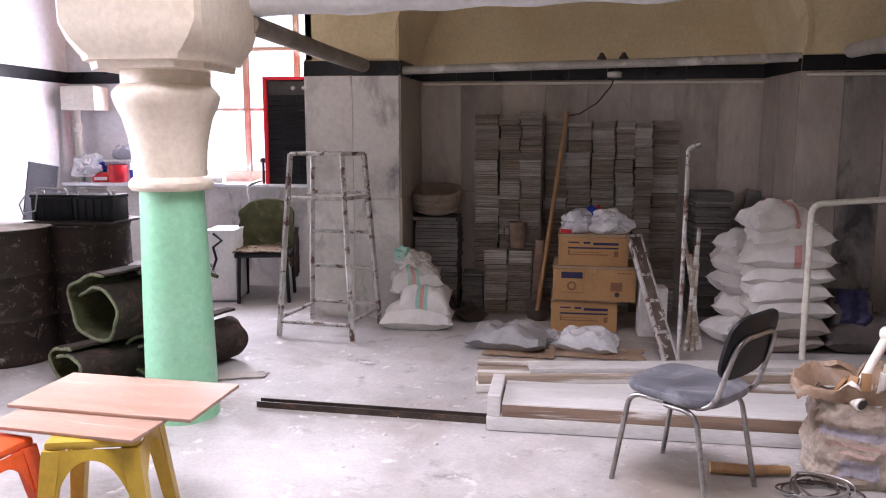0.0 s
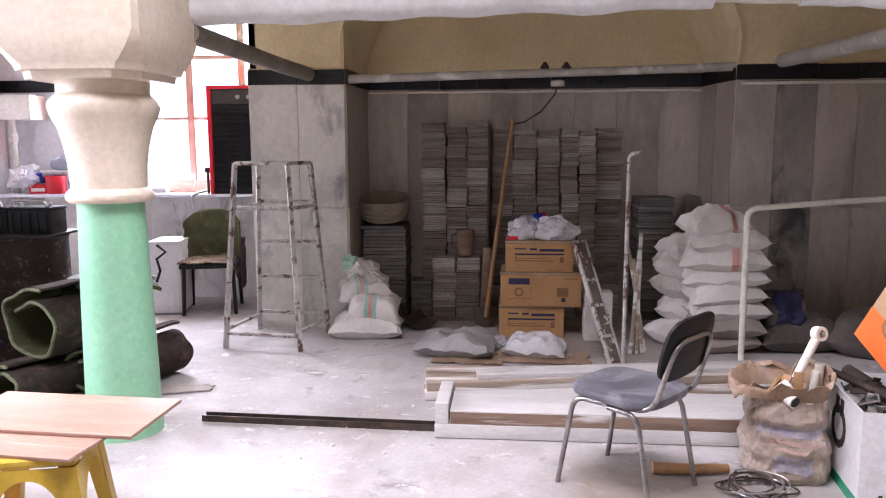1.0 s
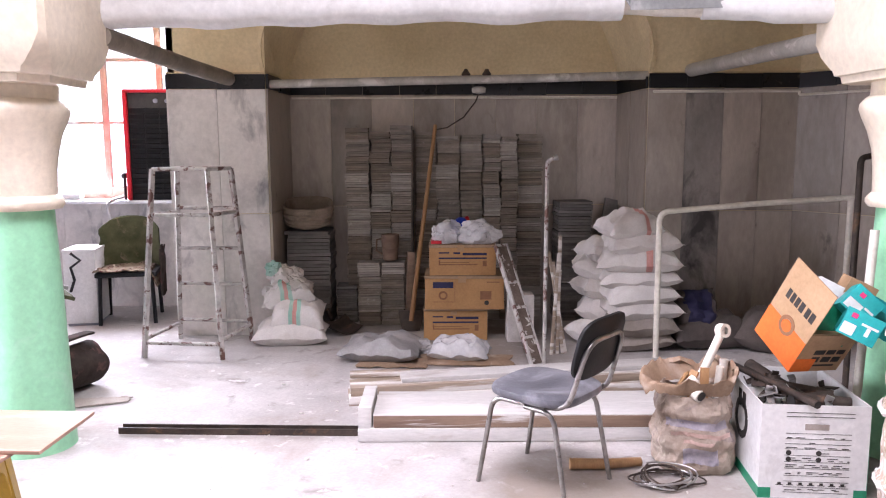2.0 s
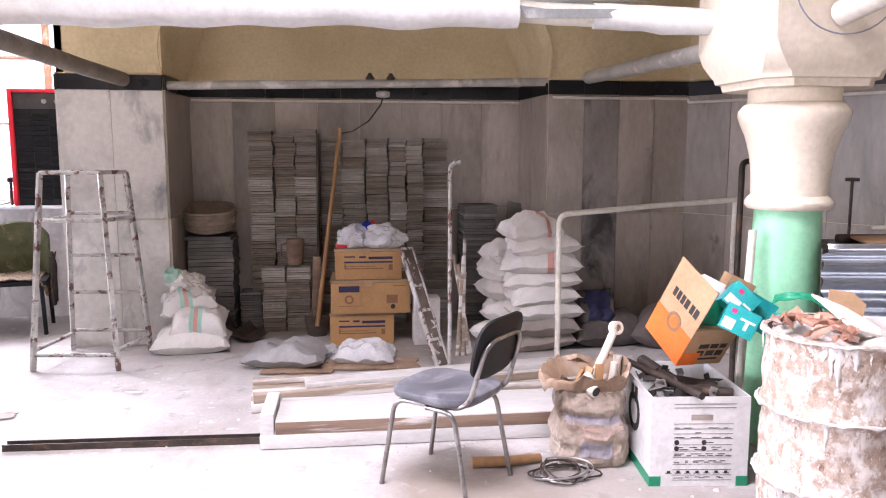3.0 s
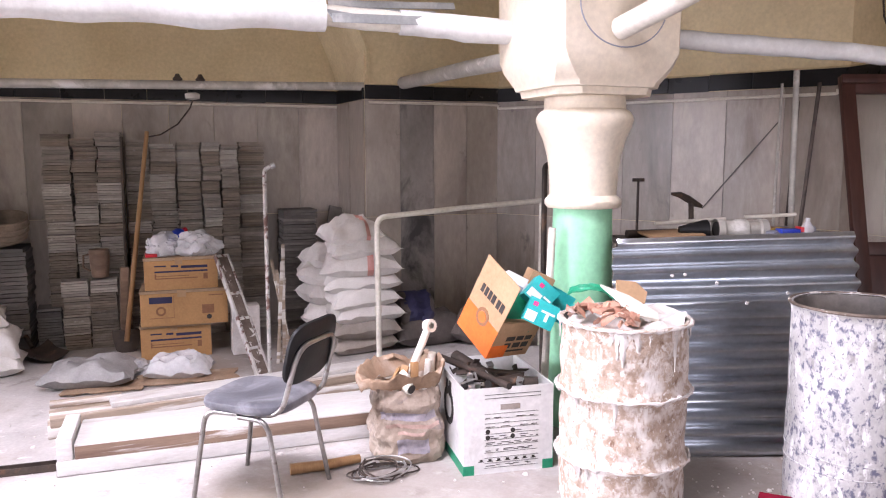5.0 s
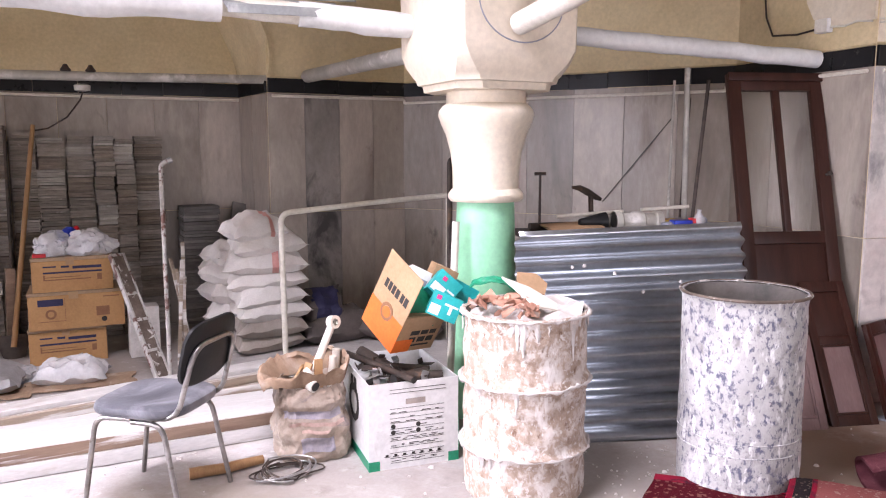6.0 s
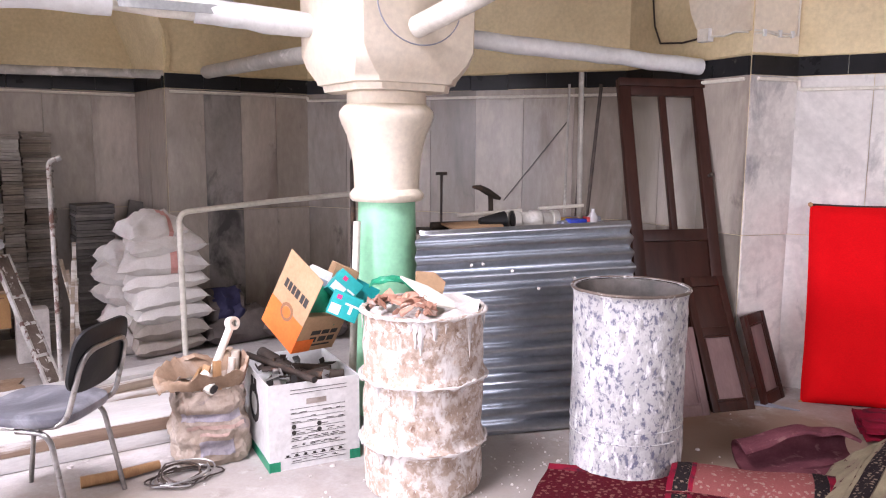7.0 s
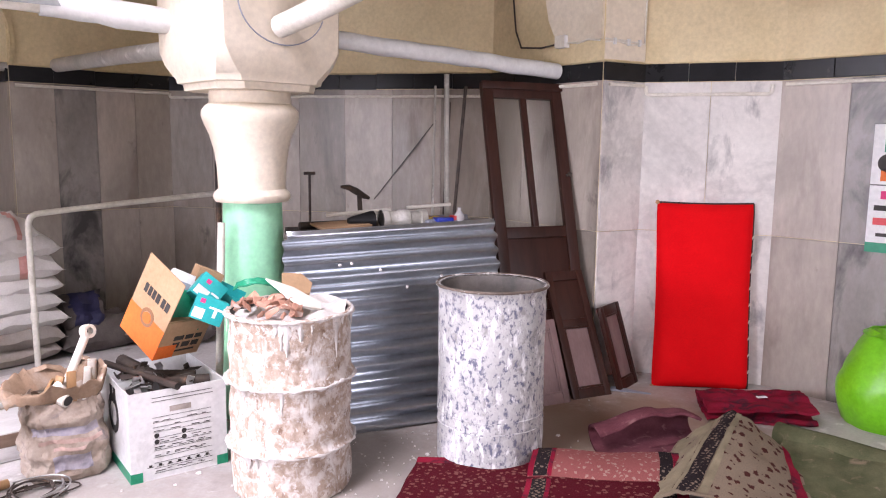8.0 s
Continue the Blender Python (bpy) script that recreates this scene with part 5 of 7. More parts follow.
for x in (0.115, 0.235):
    for z in (0.2, 0.172):
        part("dot", lathe([(0.011, 0.0), (0.011, 0.0016)], 14), M_BLACK_PRINT, cr, smooth=False, m=pose(x, 0.0, z, 90, 0, 0))
# emblem on the side: a ring of dashes and two bars
for k in range(12):
    a = 2 * math.pi * k / 12
    part("emblem_dash", new_box((-0.0022, -0.021, -0.016), (0.0, 0.021, 0.016), 0, pose(0, 0.27 - 0.075 * math.cos(a), 0.25 + 0.075 * math.sin(a), math.degrees(-a) + 90, 0, 0)), M_BLACK_PRINT, cr, smooth=False)
for y in (0.24, 0.3):
    part("emblem_bar", new_box((-0.0022, y - 0.02, 0.30), (0.0, y + 0.02, 0.375)), M_BLACK_PRINT, cr, smooth=False)
CR = cr.matrix_world
scrap = random.Random(12)
for i, (x, y, z, L, r, ax, az) in enumerate(((0.02, 0.5, 0.425, 0.58, 0.016, 0, -72), (0.1, 0.52, 0.42, 0.40, 0.032, 8, -70), (0.14, 0.08, 0.395, 0.2, 0.03, 2, 20), (0.12, 0.3, 0.40, 0.26, 0.025, 3, -25), (0.06, 0.2, 0.36, 0.3, 0.02, 0, 60), (0.24, 0.12, 0.39, 0.15, 0.03, 3, -10), (0.32, 0.2, 0.39, 0.12, 0.018, 10, 80), (0.12, 0.12, 0.36, 0.2, 0.02, 6, 5))):
    s = thing("scrap_pipe", "rusty brown offcut of pipe lying on the carton", "pipe offcut", CR @ pose(x, y, z, 0, ax, az), "scrap on the carton")
    part("offcut", new_tube([(0, 0, 0), (L, 0, 0)], r, 12, caps=False), M_DARK_STEEL, s)
    # closed black plug stands for the shade inside the offcut
    part("bore", new_tube([(0.001, 0, 0), (L - 0.001, 0, 0)], r * 0.86, 12), M_BLACK_PRINT, s)
for i in range(22):
    s = thing("metal_scrap", "small scrap of bent metal on the carton", "scrap", CR @ pose(scrap.uniform(0.06, 0.38), scrap.uniform(0.03, 0.4), 0.385 + 0.025 * scrap.random(), scrap.uniform(-30, 30), scrap.uniform(-30, 30), scrap.uniform(0, 180)), "scrap on the carton")
    bm = bmesh.new()
    box(bm, (-0.04, -0.016, 0), (0.04, 0.016, 0.004), 0.001)
    box(bm, (0.034, -0.016, 0.0042), (0.04, 0.016, 0.03), 0.001)
    part("bracket", bm, M_DARK_STEEL if i % 3 else M_STEEL, s)

# ---- orange and tan box tipped on the carton ----
ob_m = pose(2.02, 3.05, 0.50) @ pose(0, 0, 0, 0, 0, 16) @ pose(0, 0, 0, 30, 4, 0)
obx = thing("orange_box", "open tan cardboard box with an orange lower half, tipped", "box", ob_m)
W_, D_, H_ = 0.255, 0.262, 0.21
part("box_front", new_box((0.004, 0, 0), (W_, 0.004, H_)), M_TAN_CARD, obx, smooth=False)
part("box_back", new_box((0.004, D_ - 0.004, 0), (W_, D_, H_)), M_TAN_CARD, obx, smooth=False)
part("box_side", new_box((0, 0, 0), (0.004, D_, 0.42)), M_TAN_CARD, obx, "tan side and raised flap", smooth=False)
part("box_side", new_box((W_, 0, 0), (W_ + 0.004, D_, H_)), M_TAN_CARD, obx, smooth=False)
part("box_floor", new_box((0.004, 0.004, 0), (W_, D_ - 0.004, 0.004)), M_TAN_CARD, obx, smooth=False)
part("flap", new_box((0.004, 0.0, 0), (W_, 0.12, 0.004), 0, pose(0, 0.004, H_, -28, 0, 0)), M_TAN_CARD, obx, smooth=False)
part("orange_print", new_box((-0.0016, 0.0, 0.0), (-0.0002, D_, 0.16)), M_ORANGE, obx, smooth=False)
part("orange_print", new_box((0.0, -0.0016, 0.0), (W_ * 0.42, -0.0002, 0.075)), M_ORANGE, obx, smooth=False)
bars(obx, Matrix(), [(0.075, 0.13, 0.10, 0.125), (0.14, 0.185, 0.10, 0.125), (0.195, 0.235, 0.10, 0.125), (0.08, 0.12, 0.055, 0.085), (0.135, 0.18, 0.055, 0.085), (0.19, 0.232, 0.055, 0.085), (0.1, 0.22, 0.03, 0.04)], M_BLACK_PRINT)
for i, (y0, y1) in enumerate(((0.03, 0.055), (0.062, 0.085), (0.1, 0.125), (0.133, 0.155), (0.163, 0.185), (0.193, 0.215))):
    part("print", new_box((-0.0018, y0, 0.245), (-0.0002, y1, 0.29)), M_BLACK_PRINT, obx, smooth=False)
part("emblem", lathe([(0.03, 0.0), (0.046, 0.0), (0.046, 0.002), (0.03, 0.002)], 24, caps=False), M_BROWN_PRINT, obx, smooth=False, m=pose(-0.0005, 0.13, 0.15, 0, -90, 0))
part("emblem", lathe([(0.026, 0.0), (0.026, 0.002)], 24), M_ORANGE, obx, smooth=False, m=pose(-0.0008, 0.13, 0.15, 0, -90, 0))


def small_carton(name, label, m, w, d, h, mat, prints=()):
    c = thing(name, label, "carton", m, "small cartons on the tipped box")
    part("carton_body", new_box((0, 0, 0), (w, d, h), 0.002), mat, c)
    for x0, x1, z0, z1, pm in prints:
        part("print", new_box((x0, -0.0016, z0), (x1, -0.0002, z1)), pm, c, smooth=False)
    return c


small_carton("teal_carton", "small teal carton with white and pink print", pose(2.132, 2.903, 0.715, -8, 24, -28), 0.145, 0.10, 0.115, M_TEAL, ((0.008, 0.058, 0.008, 0.055, M_WHITE_CARD), (0.022, 0.045, 0.08, 0.10, M_PINK_PRINT), (0.07, 0.135, 0.066, 0.076, M_WHITE_CARD), (0.095, 0.110, 0.03, 0.065, M_WHITE_CARD)))
small_carton("teal_carton", "small teal carton with pale print, tipped over", pose(2.16, 2.935, 0.825, -22, 42, -28), 0.13, 0.10, 0.115, M_TEAL, ((0.008, 0.075, 0.008, 0.05, M_WHITE_CARD), (0.03, 0.052, 0.075, 0.095, M_PINK_PRINT), (0.08, 0.122, 0.045, 0.055, M_WHITE_CARD)))
small_carton("white_carton_small", "small white carton with grey print", pose(2.10, 3.09, 0.80, -14, 26, -24), 0.14, 0.12, 0.125, M_WHITE_CARD, ((0.03, 0.10, 0.045, 0.08, M_GREY_BOARD), (0.045, 0.085, 0.028, 0.036, M_NAVY)))
small_carton("green_carton", "dark green carton among the small boxes", pose(2.09, 3.06, 0.66, 0, 18, -10), 0.16, 0.16, 0.17, M_GREEN_PLASTIC)
teal3 = thing("teal_carton", "open teal carton with raised flaps beside the column", "carton", pose(2.27, 2.97, 0.715, 0, 30, -24), "small cartons on the tipped box")
for lo, hi in (((0, 0, 0), (0.13, 0.003, 0.10)), ((0, 0.117, 0), (0.13, 0.12, 0.13)), ((0, 0.0032, 0), (0.003, 0.1168, 0.11)), ((0.127, 0.0032, 0), (0.13, 0.1168, 0.10)), ((0.0032, 0.0032, 0), (0.1268, 0.1168, 0.003))):
    part("carton_panel", new_box(lo, hi), M_TEAL, teal3, smooth=False)
part("flap", new_box((0.0, 0.0, 0), (0.003, 0.116, 0.07), 0, pose(0.13, 0.002, 0.101, 0, 58, 0)), M_TEAL, teal3, smooth=False)
small_carton("brown_carton", "small brown carton tipped among the others", pose(2.22, 3.06, 0.80, 0, 25, -14), 0.12, 0.12, 0.12, M_TAN_CARD)
wp = thing("plastic_pipe", "white plastic pipe standing behind the cartons", "pipe", pose(2.43, 3.24, 0.0))
part("pipe_run", new_tube([(0, 0, 0), (0.085, 0.07, 1.08)], 0.02, 12), M_WHITE_PIPE, wp)


# ---- drums ----
def drum(name, label, x, y, r, h, ribs, outside, seed, crust=False, parts_mat=None):
    d = thing(name, label, "drum", pose(x, y, 0, 0, 0, seed * 40), "steel drums")
    prof = [(r * 0.97, 0.0), (r, 0.012)]
    zs = [0.012 + (h - 0.03) * k / 44 for k in range(1, 44)]
    for z in zs:
        bulge = sum(0.017 * math.exp(-((z - q) / 0.016) ** 2) for q in ribs)
        prof.append((r + bulge, z))
    prof += [(r + 0.004, h - 0.014), (r + 0.012, h - 0.004), (r + 0.008, h + 0.004), (r - 0.006, h + 0.002)]
    shell = part("drum_wall", lathe(prof, 72, 0.014 if crust else 0.006, seed, caps=False), outside, d)
    part("drum_inside", lathe([(0.001, 0.06), (r - 0.035, 0.06), (r - 0.032, 0.3), (r - 0.024, h - 0.05), (r - 0.008, h - 0.004)], 40, caps=False), M_DRUM_IN, d)
    if crust:
        for q in list(ribs) + [h - 0.004]:
            rr = r + (0.012 if q > h - 0.1 else 0.017)
            bm = new_tube([((rr + 0.004 * noise.noise((a * 3, q, 1))) * math.cos(a), (rr + 0.004 * noise.noise((a * 3, q, 1))) * math.sin(a), q + 0.010 * noise.noise((a * 9, q, 2))) for a in [2 * math.pi * k / 90 for k in range(91)]],
                          [0.004 + 0.013 * max(0, noise.noise((k * 0.9, q, 5)) + 0.15) for k in range(91)], 7, caps=False)
            part("plaster_crust", bm, M_PLASTER, shell, "white plaster crust on the rib")
        # runs of plaster down the side
        rd = random.Random(seed)
        for i in range(46):
            a, z1 = rd.uniform(0, 2 * math.pi), rd.choice(list(ribs) + [h - 0.01, h - 0.01])
            ln, wd = rd.uniform(0.02, 0.15) * rd.random() + 0.03, rd.uniform(0.05, 0.18)
            def run(u, v):
                k = (u - 0.5) * wd * (1 - 0.8 * v ** 1.3) * (1 + 0.7 * noise.noise((v * 5, i, u)))
                q = a + k + 0.015 * noise.noise((i, v * 3, 0))
                z = max(0.012, z1 - ln * v)
                bulge = sum(0.017 * math.exp(-((z - g) / 0.016) ** 2) for g in ribs)
                rr = r + bulge + 0.004 + 0.004 * (1 - (2 * u - 1) ** 2) + 0.003 * noise.noise((u * 3, v * 6, i))
                return (rr * math.cos(q), rr * math.sin(q), z)
            part("plaster_run", grid(6, 12, run), M_PLASTER, shell)
    return d


drum("steel_drum", "rusty drum caked with white plaster, full of rubble", 2.40, 2.488, 0.258, 0.785, (0.215, 0.50), M_DRUM_RUST, 1, True)
drum("steel_drum", "open whitewashed drum with worn blue-grey patches", 3.25, 2.085, 0.252, 0.85, (), M_DRUM_WHITE, 2)
dr2 = bpy.data.objects["steel_drum.001"]
for z in (0.20, 0.255):
    part("rolled_ring", new_tube([(0.252 * math.cos(a), 0.252 * math.sin(a), z + 0.002 * math.sin(5 * a)) for a in [2 * math.pi * k / 60 for k in range(61)]], 0.0032, 7, caps=False), M_DRUM_WHITE, dr2)
part("rim_band", new_tube([(0.260 * math.cos(a), 0.260 * math.sin(a), 0.851) for a in [2 * math.pi * k / 60 for k in range(61)]], 0.007, 7, caps=False), M_SPLASHED, dr2, "worn rusty rim splashed with plaster")
# filling of the rusty drum
fillb = thing("plaster_fill", "hardened white plaster in the top of the drum", "plaster", pose(2.40, 2.488, 0.772))
part("fill", grid(20, 20, lambda u, v: ((lambda a, q: (0.245 * q * math.cos(a), 0.245 * q * math.sin(a), 0.05 * noise.noise((q * 3 * math.cos(a), q * 3 * math.sin(a), 2)) + 0.03 * math.cos(a) * q))(2 * math.pi * u, v + 0.001))), M_PLASTER, fillb)
rb = random.Random(31)
for i in range(34):
    a, q = rb.uniform(1.6, 5.0), rb.uniform(0.02, 0.2)
    s = thing("brick_fragment", "broken terracotta fragment in the drum", "rubble", pose(2.40 - 0.04 + q * math.cos(a), 2.488 + q * math.sin(a), 0.788 + rb.uniform(0, 0.05), rb.uniform(-40, 40), rb.uniform(-40, 40), rb.uniform(0, 180)), "rubble in the drum")
    k = rb.uniform(0.6, 1.2)
    bm = bmesh.new()
    for q in range(14):
        bm.verts.new((rb.uniform(-0.042, 0.042) * k, rb.uniform(-0.026, 0.026) * k, rb.uniform(-0.013, 0.013)))
    bmesh.ops.convex_hull(bm, input=bm.verts)
    part("fragment", bm, M_BRICK_BITS, s, smooth=False)
def shard(label, mat, corners, t, m, name="tile_shard"):
    s = thing(name, label, "shard", m)
    bm = bmesh.new()
    vs = [bm.verts.new((x, y, 0)) for x, y in corners]
    f = bm.faces.new(vs)
    r = bmesh.ops.extrude_face_region(bm, geom=[f])
    bmesh.ops.translate(bm, vec=(0, 0, t), verts=[v for v in r["geom"] if isinstance(v, bmesh.types.BMVert)])
    part("shard_body", bm, mat, s, smooth=False)
    return s
shard("pale cream tile shard lying over the rubble", M_WHITE_PIPE, ((-0.12, 0.085), (-0.03, -0.035), (0.02, -0.085), (0.105, -0.08), (0.11, -0.03), (0.0, 0.05)), 0.01, pose(2.40, 2.45, 0.845, 24, 14, -20))
shard("round-edged tan tile fragment on the rubble", M_TAN_CARD, ((-0.07, -0.05), (0.06, -0.06), (0.09, 0.0), (0.05, 0.055), (-0.04, 0.06)), 0.012, pose(2.49, 2.60, 0.86, 44, 5, -8))
gc = thing("green_cloth", "crumpled green plastic sheet on the rubble", "plastic sheet", pose(2.345, 2.62, 0.845, 10, 12, -35))
part("sheet", grid(14, 8, lambda u, v: (0.24 * (u - 0.5), 0.10 * (v - 0.5) * (1 - 0.6 * u), 0.05 * math.sin(math.pi * u) + 0.02 * noise.noise((u * 6, v * 5, 3))), 0.004), M_GREEN_PLASTIC, gc)

# ---- corrugated sheet ----
A, Bq = Vector((2.755, 3.125, 1.03)), Vector((3.92, 2.70, 1.067))
low = Vector((-0.115, -0.285, 0))
cs = thing("corrugated_sheet", "galvanised corrugated steel sheet leaning on its long edge", "metal sheet", pose(A.x + low.x, A.y + low.y, 0))
o = Vector((A.x + low.x, A.y + low.y, 0))
nrm = Vector((-0.33, -0.90, 0.28)).normalized()
def corr(u, v):
    p = (A.lerp(Bq, u)) * (1 - v) + Vector((A.lerp(Bq, u).x + low.x, A.lerp(Bq, u).y + low.y, 0.004)) * v
    if u < 0.03 and v < 0.04:
        p.x += 0.03
    edge = 0.006 * noise.noise((v * 9, 1, 0)) if u in (0, 1) else 0
    flat = min(1, v / 0.06)
    return p - o + nrm * (flat * 0.023 * math.sin(2 * math.pi * v * 13.5) + 0.004 * noise.noise((u * 1.6, v * 1.5, 6))) + Vector((edge, 0, 0))
part("sheet", grid(24, 160, corr, 0.0012), M_GALV, cs)
rs_ = random.Random(4)
for i in range(7):
    u, v = rs_.uniform(0.1, 0.9), rs_.uniform(0.1, 0.9)
    part("plaster_spot", lathe([(0.010, 0), (0.007, 0.004), (0.001, 0.005)], 9, 0.003, i), M_PLASTER, cs, m=Matrix.Translation(Vector(corr(u, v)) + nrm * 0.012) @ nrm.to_track_quat("Z", "Y").to_matrix().to_4x4())

# ---- workbench behind the sheet ----
wb = thing("workbench", "dark cluttered workbench behind the corrugated sheet", "workbench", pose(3.0, 3.28, 0, 0, 0, -20))
part("bench_top", new_box((0, 0, 0.93), (1.08, 0.55, 0.97), 0.006), M_DARK_STEEL, wb)
for x in (0.03, 1.0):
    for y in (0.03, 0.47):
        part("leg", new_box((x, y, 0), (x + 0.05, y + 0.05, 0.929), 0.004), M_DARK_STEEL, wb)
WB = wb.matrix_world @ pose(0, 0, 0.972)
t = thing("board_scrap", "flat piece of brown hardboard on the bench", "board", WB @ pose(0.12, 0.1, 0, 0, 0, 6))
part("board", new_box((0, 0, 0), (0.32, 0.2, 0.012), 0.002, pose(0, 0, 0.02, 4, -2, 0)), M_TAN_CARD, t)
t = thing("clay_pipe", "grey ribbed pipe section lying on the bench", "pipe section", WB @ pose(0.52, 0.22, 0.062, 0, 0, 4))
part("pipe_wall", new_tube([(0, 0, 0), (0.04, 0, 0), (0.05, 0, 0), (0.11, 0, 0), (0.12, 0, 0), (0.18, 0, 0), (0.19, 0, 0), (0.25, 0, 0), (0.26, 0, 0), (0.30, 0, 0)], [0.06, 0.06, 0.05, 0.05, 0.056, 0.056, 0.048, 0.048, 0.058, 0.055], 20, caps=False), M_PIPE, t)
# closed black plug stands for the shade inside the ribbed pipe
part("bore", new_tube([(0.002, 0, 0), (0.298, 0, 0)], 0.042, 18), M_BLACK_PRINT, t)
t = thing("funnel", "dark rubber funnel beside the ribbed pipe", "funnel", WB @ pose(0.47, 0.22, 0.06, 0, 90, 4))
part("cone", lathe([(0.058, 0.0), (0.055, -0.02), (0.035, -0.1), (0.02, -0.16)], 20), M_BLACK_VINYL, t)
for i, (x, y, L, rz, zz) in enumerate(((0.2, 0.3, 0.42, 3, 0.09), (0.74, 0.35, 0.3, -2, 0.12))):
    t = thing("plastic_pipe", "thin white plastic pipe resting on the scrap", "pipe", WB @ pose(x, y, zz, 0, -3, rz))
    part("pipe_run", new_tube([(0, 0, 0), (L, 0, 0)], 0.011, 8), M_WHITE_PIPE, t)
t = thing("yellow_strap", "crumpled yellow-brown straps on the bench", "strap", WB @ pose(0.84, 0.28, 0))
for i in range(6):
    ph = i * 1.1
    part("strap", new_tube([(0.1 * math.cos(a + ph) + 0.02 * i, 0.06 * math.sin(a * 1.3 + ph), 0.03 + 0.03 * abs(math.sin(a + i))) for a in [0.35 * k for k in range(12)]], 0.01, 6), M_STICK if i % 2 else M_YELLOW, t)
for i, (x, y, L, r, rz) in enumerate(((0.82, 0.15, 0.3, 0.025, 12), (0.3, 0.4, 0.5, 0.02, -4), (0.8, 0.2, 0.25, 0.03, -12), (0.05, 0.35, 0.4, 0.024, 8), (0.7, 0.42, 0.5, 0.03, 2), (0.85, 0.3, 0.2, 0.022, 40))):
    t = thing("scrap_pipe", "dark offcut of pipe on the workbench", "pipe offcut", WB @ pose(x, y, r, 0, 0, rz), "scrap on the bench")
    part("offcut", new_tube([(0, 0, 0), (L, 0, 0)], r, 12), M_DARK_STEEL if i % 2 else M_GREY_BOARD, t)
t = thing("pick_head", "dark rusty pick head standing on its short shank", "pick", WB @ pose(0.42, 0.4, 0))
part("shank", new_tube([(0.03, 0, 0), (0.02, 0, 0.20)], 0.016, 8), M_DARK_STEEL, t)
part("head", new_tube([(-0.10, 0, 0.255), (-0.05, 0, 0.25), (0.0, 0, 0.225), (0.05, 0, 0.195), (0.085, 0, 0.18)], [0.007, 0.018, 0.022, 0.018, 0.010], 8), M_DARK_STEEL, t)
t = thing("tee_bar", "rusty tee-headed bar standing on the bench", "tee bar", WB @ pose(0.14, 0.46, 0))
part("shank", new_tube([(0, 0, 0), (0, 0, 0.33)], 0.008, 8), M_DARK_STEEL, t)
part("head", new_tube([(-0.035, 0, 0.335), (0.035, 0, 0.335)], 0.010, 8), M_DARK_STEEL, t)
t = thing("blue_bottle", "clear bottle and coloured packets on the bench", "packets", WB @ pose(1.02, 0.16, 0))
part("bottle_body", lathe([(0.03, 0), (0.034, 0.01), (0.034, 0.08), (0.012, 0.11), (0.012, 0.13)], 16), M_CLEAR_BAG, t)
part("packet", new_box((-0.16, -0.03, 0), (-0.05, 0.05, 0.07), 0.006), M_BLUE, t)
part("packet", new_box((-0.045, -0.02, 0), (-0.035 + 0.04, 0.05, 0.08), 0.004), M_RED_PAINT, t)
for i, (x, y, r, h, ax) in enumerate(((1.05, 0.42, 0.017, 0.97, 1.0), (0.97, 0.48, 0.008, 0.9, -1), (1.06, 0.34, 0.011, 0.9, -6), (1.06, 0.5, 0.01, 0.8, -3))):
    t = thing("pole", "pale pipe pole standing in the corner behind the bench", "pole", WB @ pose(x, y, 0, ax * 0.4, -ax, 0), "poles in the corner")
    part("pole_body", new_tube([(0, 0, 0), (0, 0, h)], r, 10), M_PIPE if i < 2 else M_DARK_STEEL, t)

t = thing("thin_rod", "thin dark rod leaning against the marble wall", "rod", pose(4.29, 4.29, 1.07))
part("rod", new_tube([(0, 0, 0), (0.26, -0.41, 0.60)], 0.004, 8), M_TILE_DARK, t)

# ---- the brown door leaf leaning on the east pier ----
def door_frame(c, w, h, t, bars_v, bars_h, mat):
    """Stiles and rails of a leaf: each its own piece. bars as (low, high) along the leaf."""
    for x0, x1 in bars_v:
        part("stile", new_box((x0, 0, 0), (x1, t, h), 0.004), mat, c)
    for x0, x1, z0, z1 in bars_h:
        part("rail", new_box((x0 + 0.0006, 0.001, z0), (x1 - 0.0006, t - 0.001, z1), 0.003), mat, c)


def upright_frame(p_left, p_right, p_top_left):
    """Local x along the foot, z up the leaf, y behind it."""
    a, b, c = Vector(p_left), Vector(p_right), Vector(p_top_left)
    x = (b - a).normalized()
    z = (c - a)
    z = (z - x * z.dot(x)).normalized()
    y = z.cross(x)
    return Matrix(((x.x, y.x, z.x, a.x), (x.y, y.y, z.y, a.y), (x.z, y.z, z.z, a.z), (0, 0, 0, 1)))


dm = upright_frame((3.99, 2.583, 0.0), (4.548, 2.378, 0.0), (4.175, 3.048, 1.888))
leaf = thing("door_leaf", "dark brown wooden door leaf, upper half glazed, leaning on the wall", "door", dm)
DW, DH = 0.58, 1.955
door_frame(leaf, DW, DH, 0.04, ((0, 0.075), (DW - 0.075, DW)), ((0.075, DW - 0.075, DH - 0.10, DH), (0.075, DW - 0.075, 0.955, 1.025), (0.075, DW - 0.075, 0.0, 0.2), (0.075, DW - 0.075, 0.50, 0.57)), M_DOOR)
part("glazing_bar", new_box((DW / 2 - 0.02, 0.004, 1.0255), (DW / 2 + 0.02, 0.036, DH - 0.1005), 0.003), M_DOOR, leaf)
part("crown", new_box((-0.005, -0.018, DH - 0.05), (DW + 0.005, -0.0005, DH), 0.006), M_DOOR, leaf)
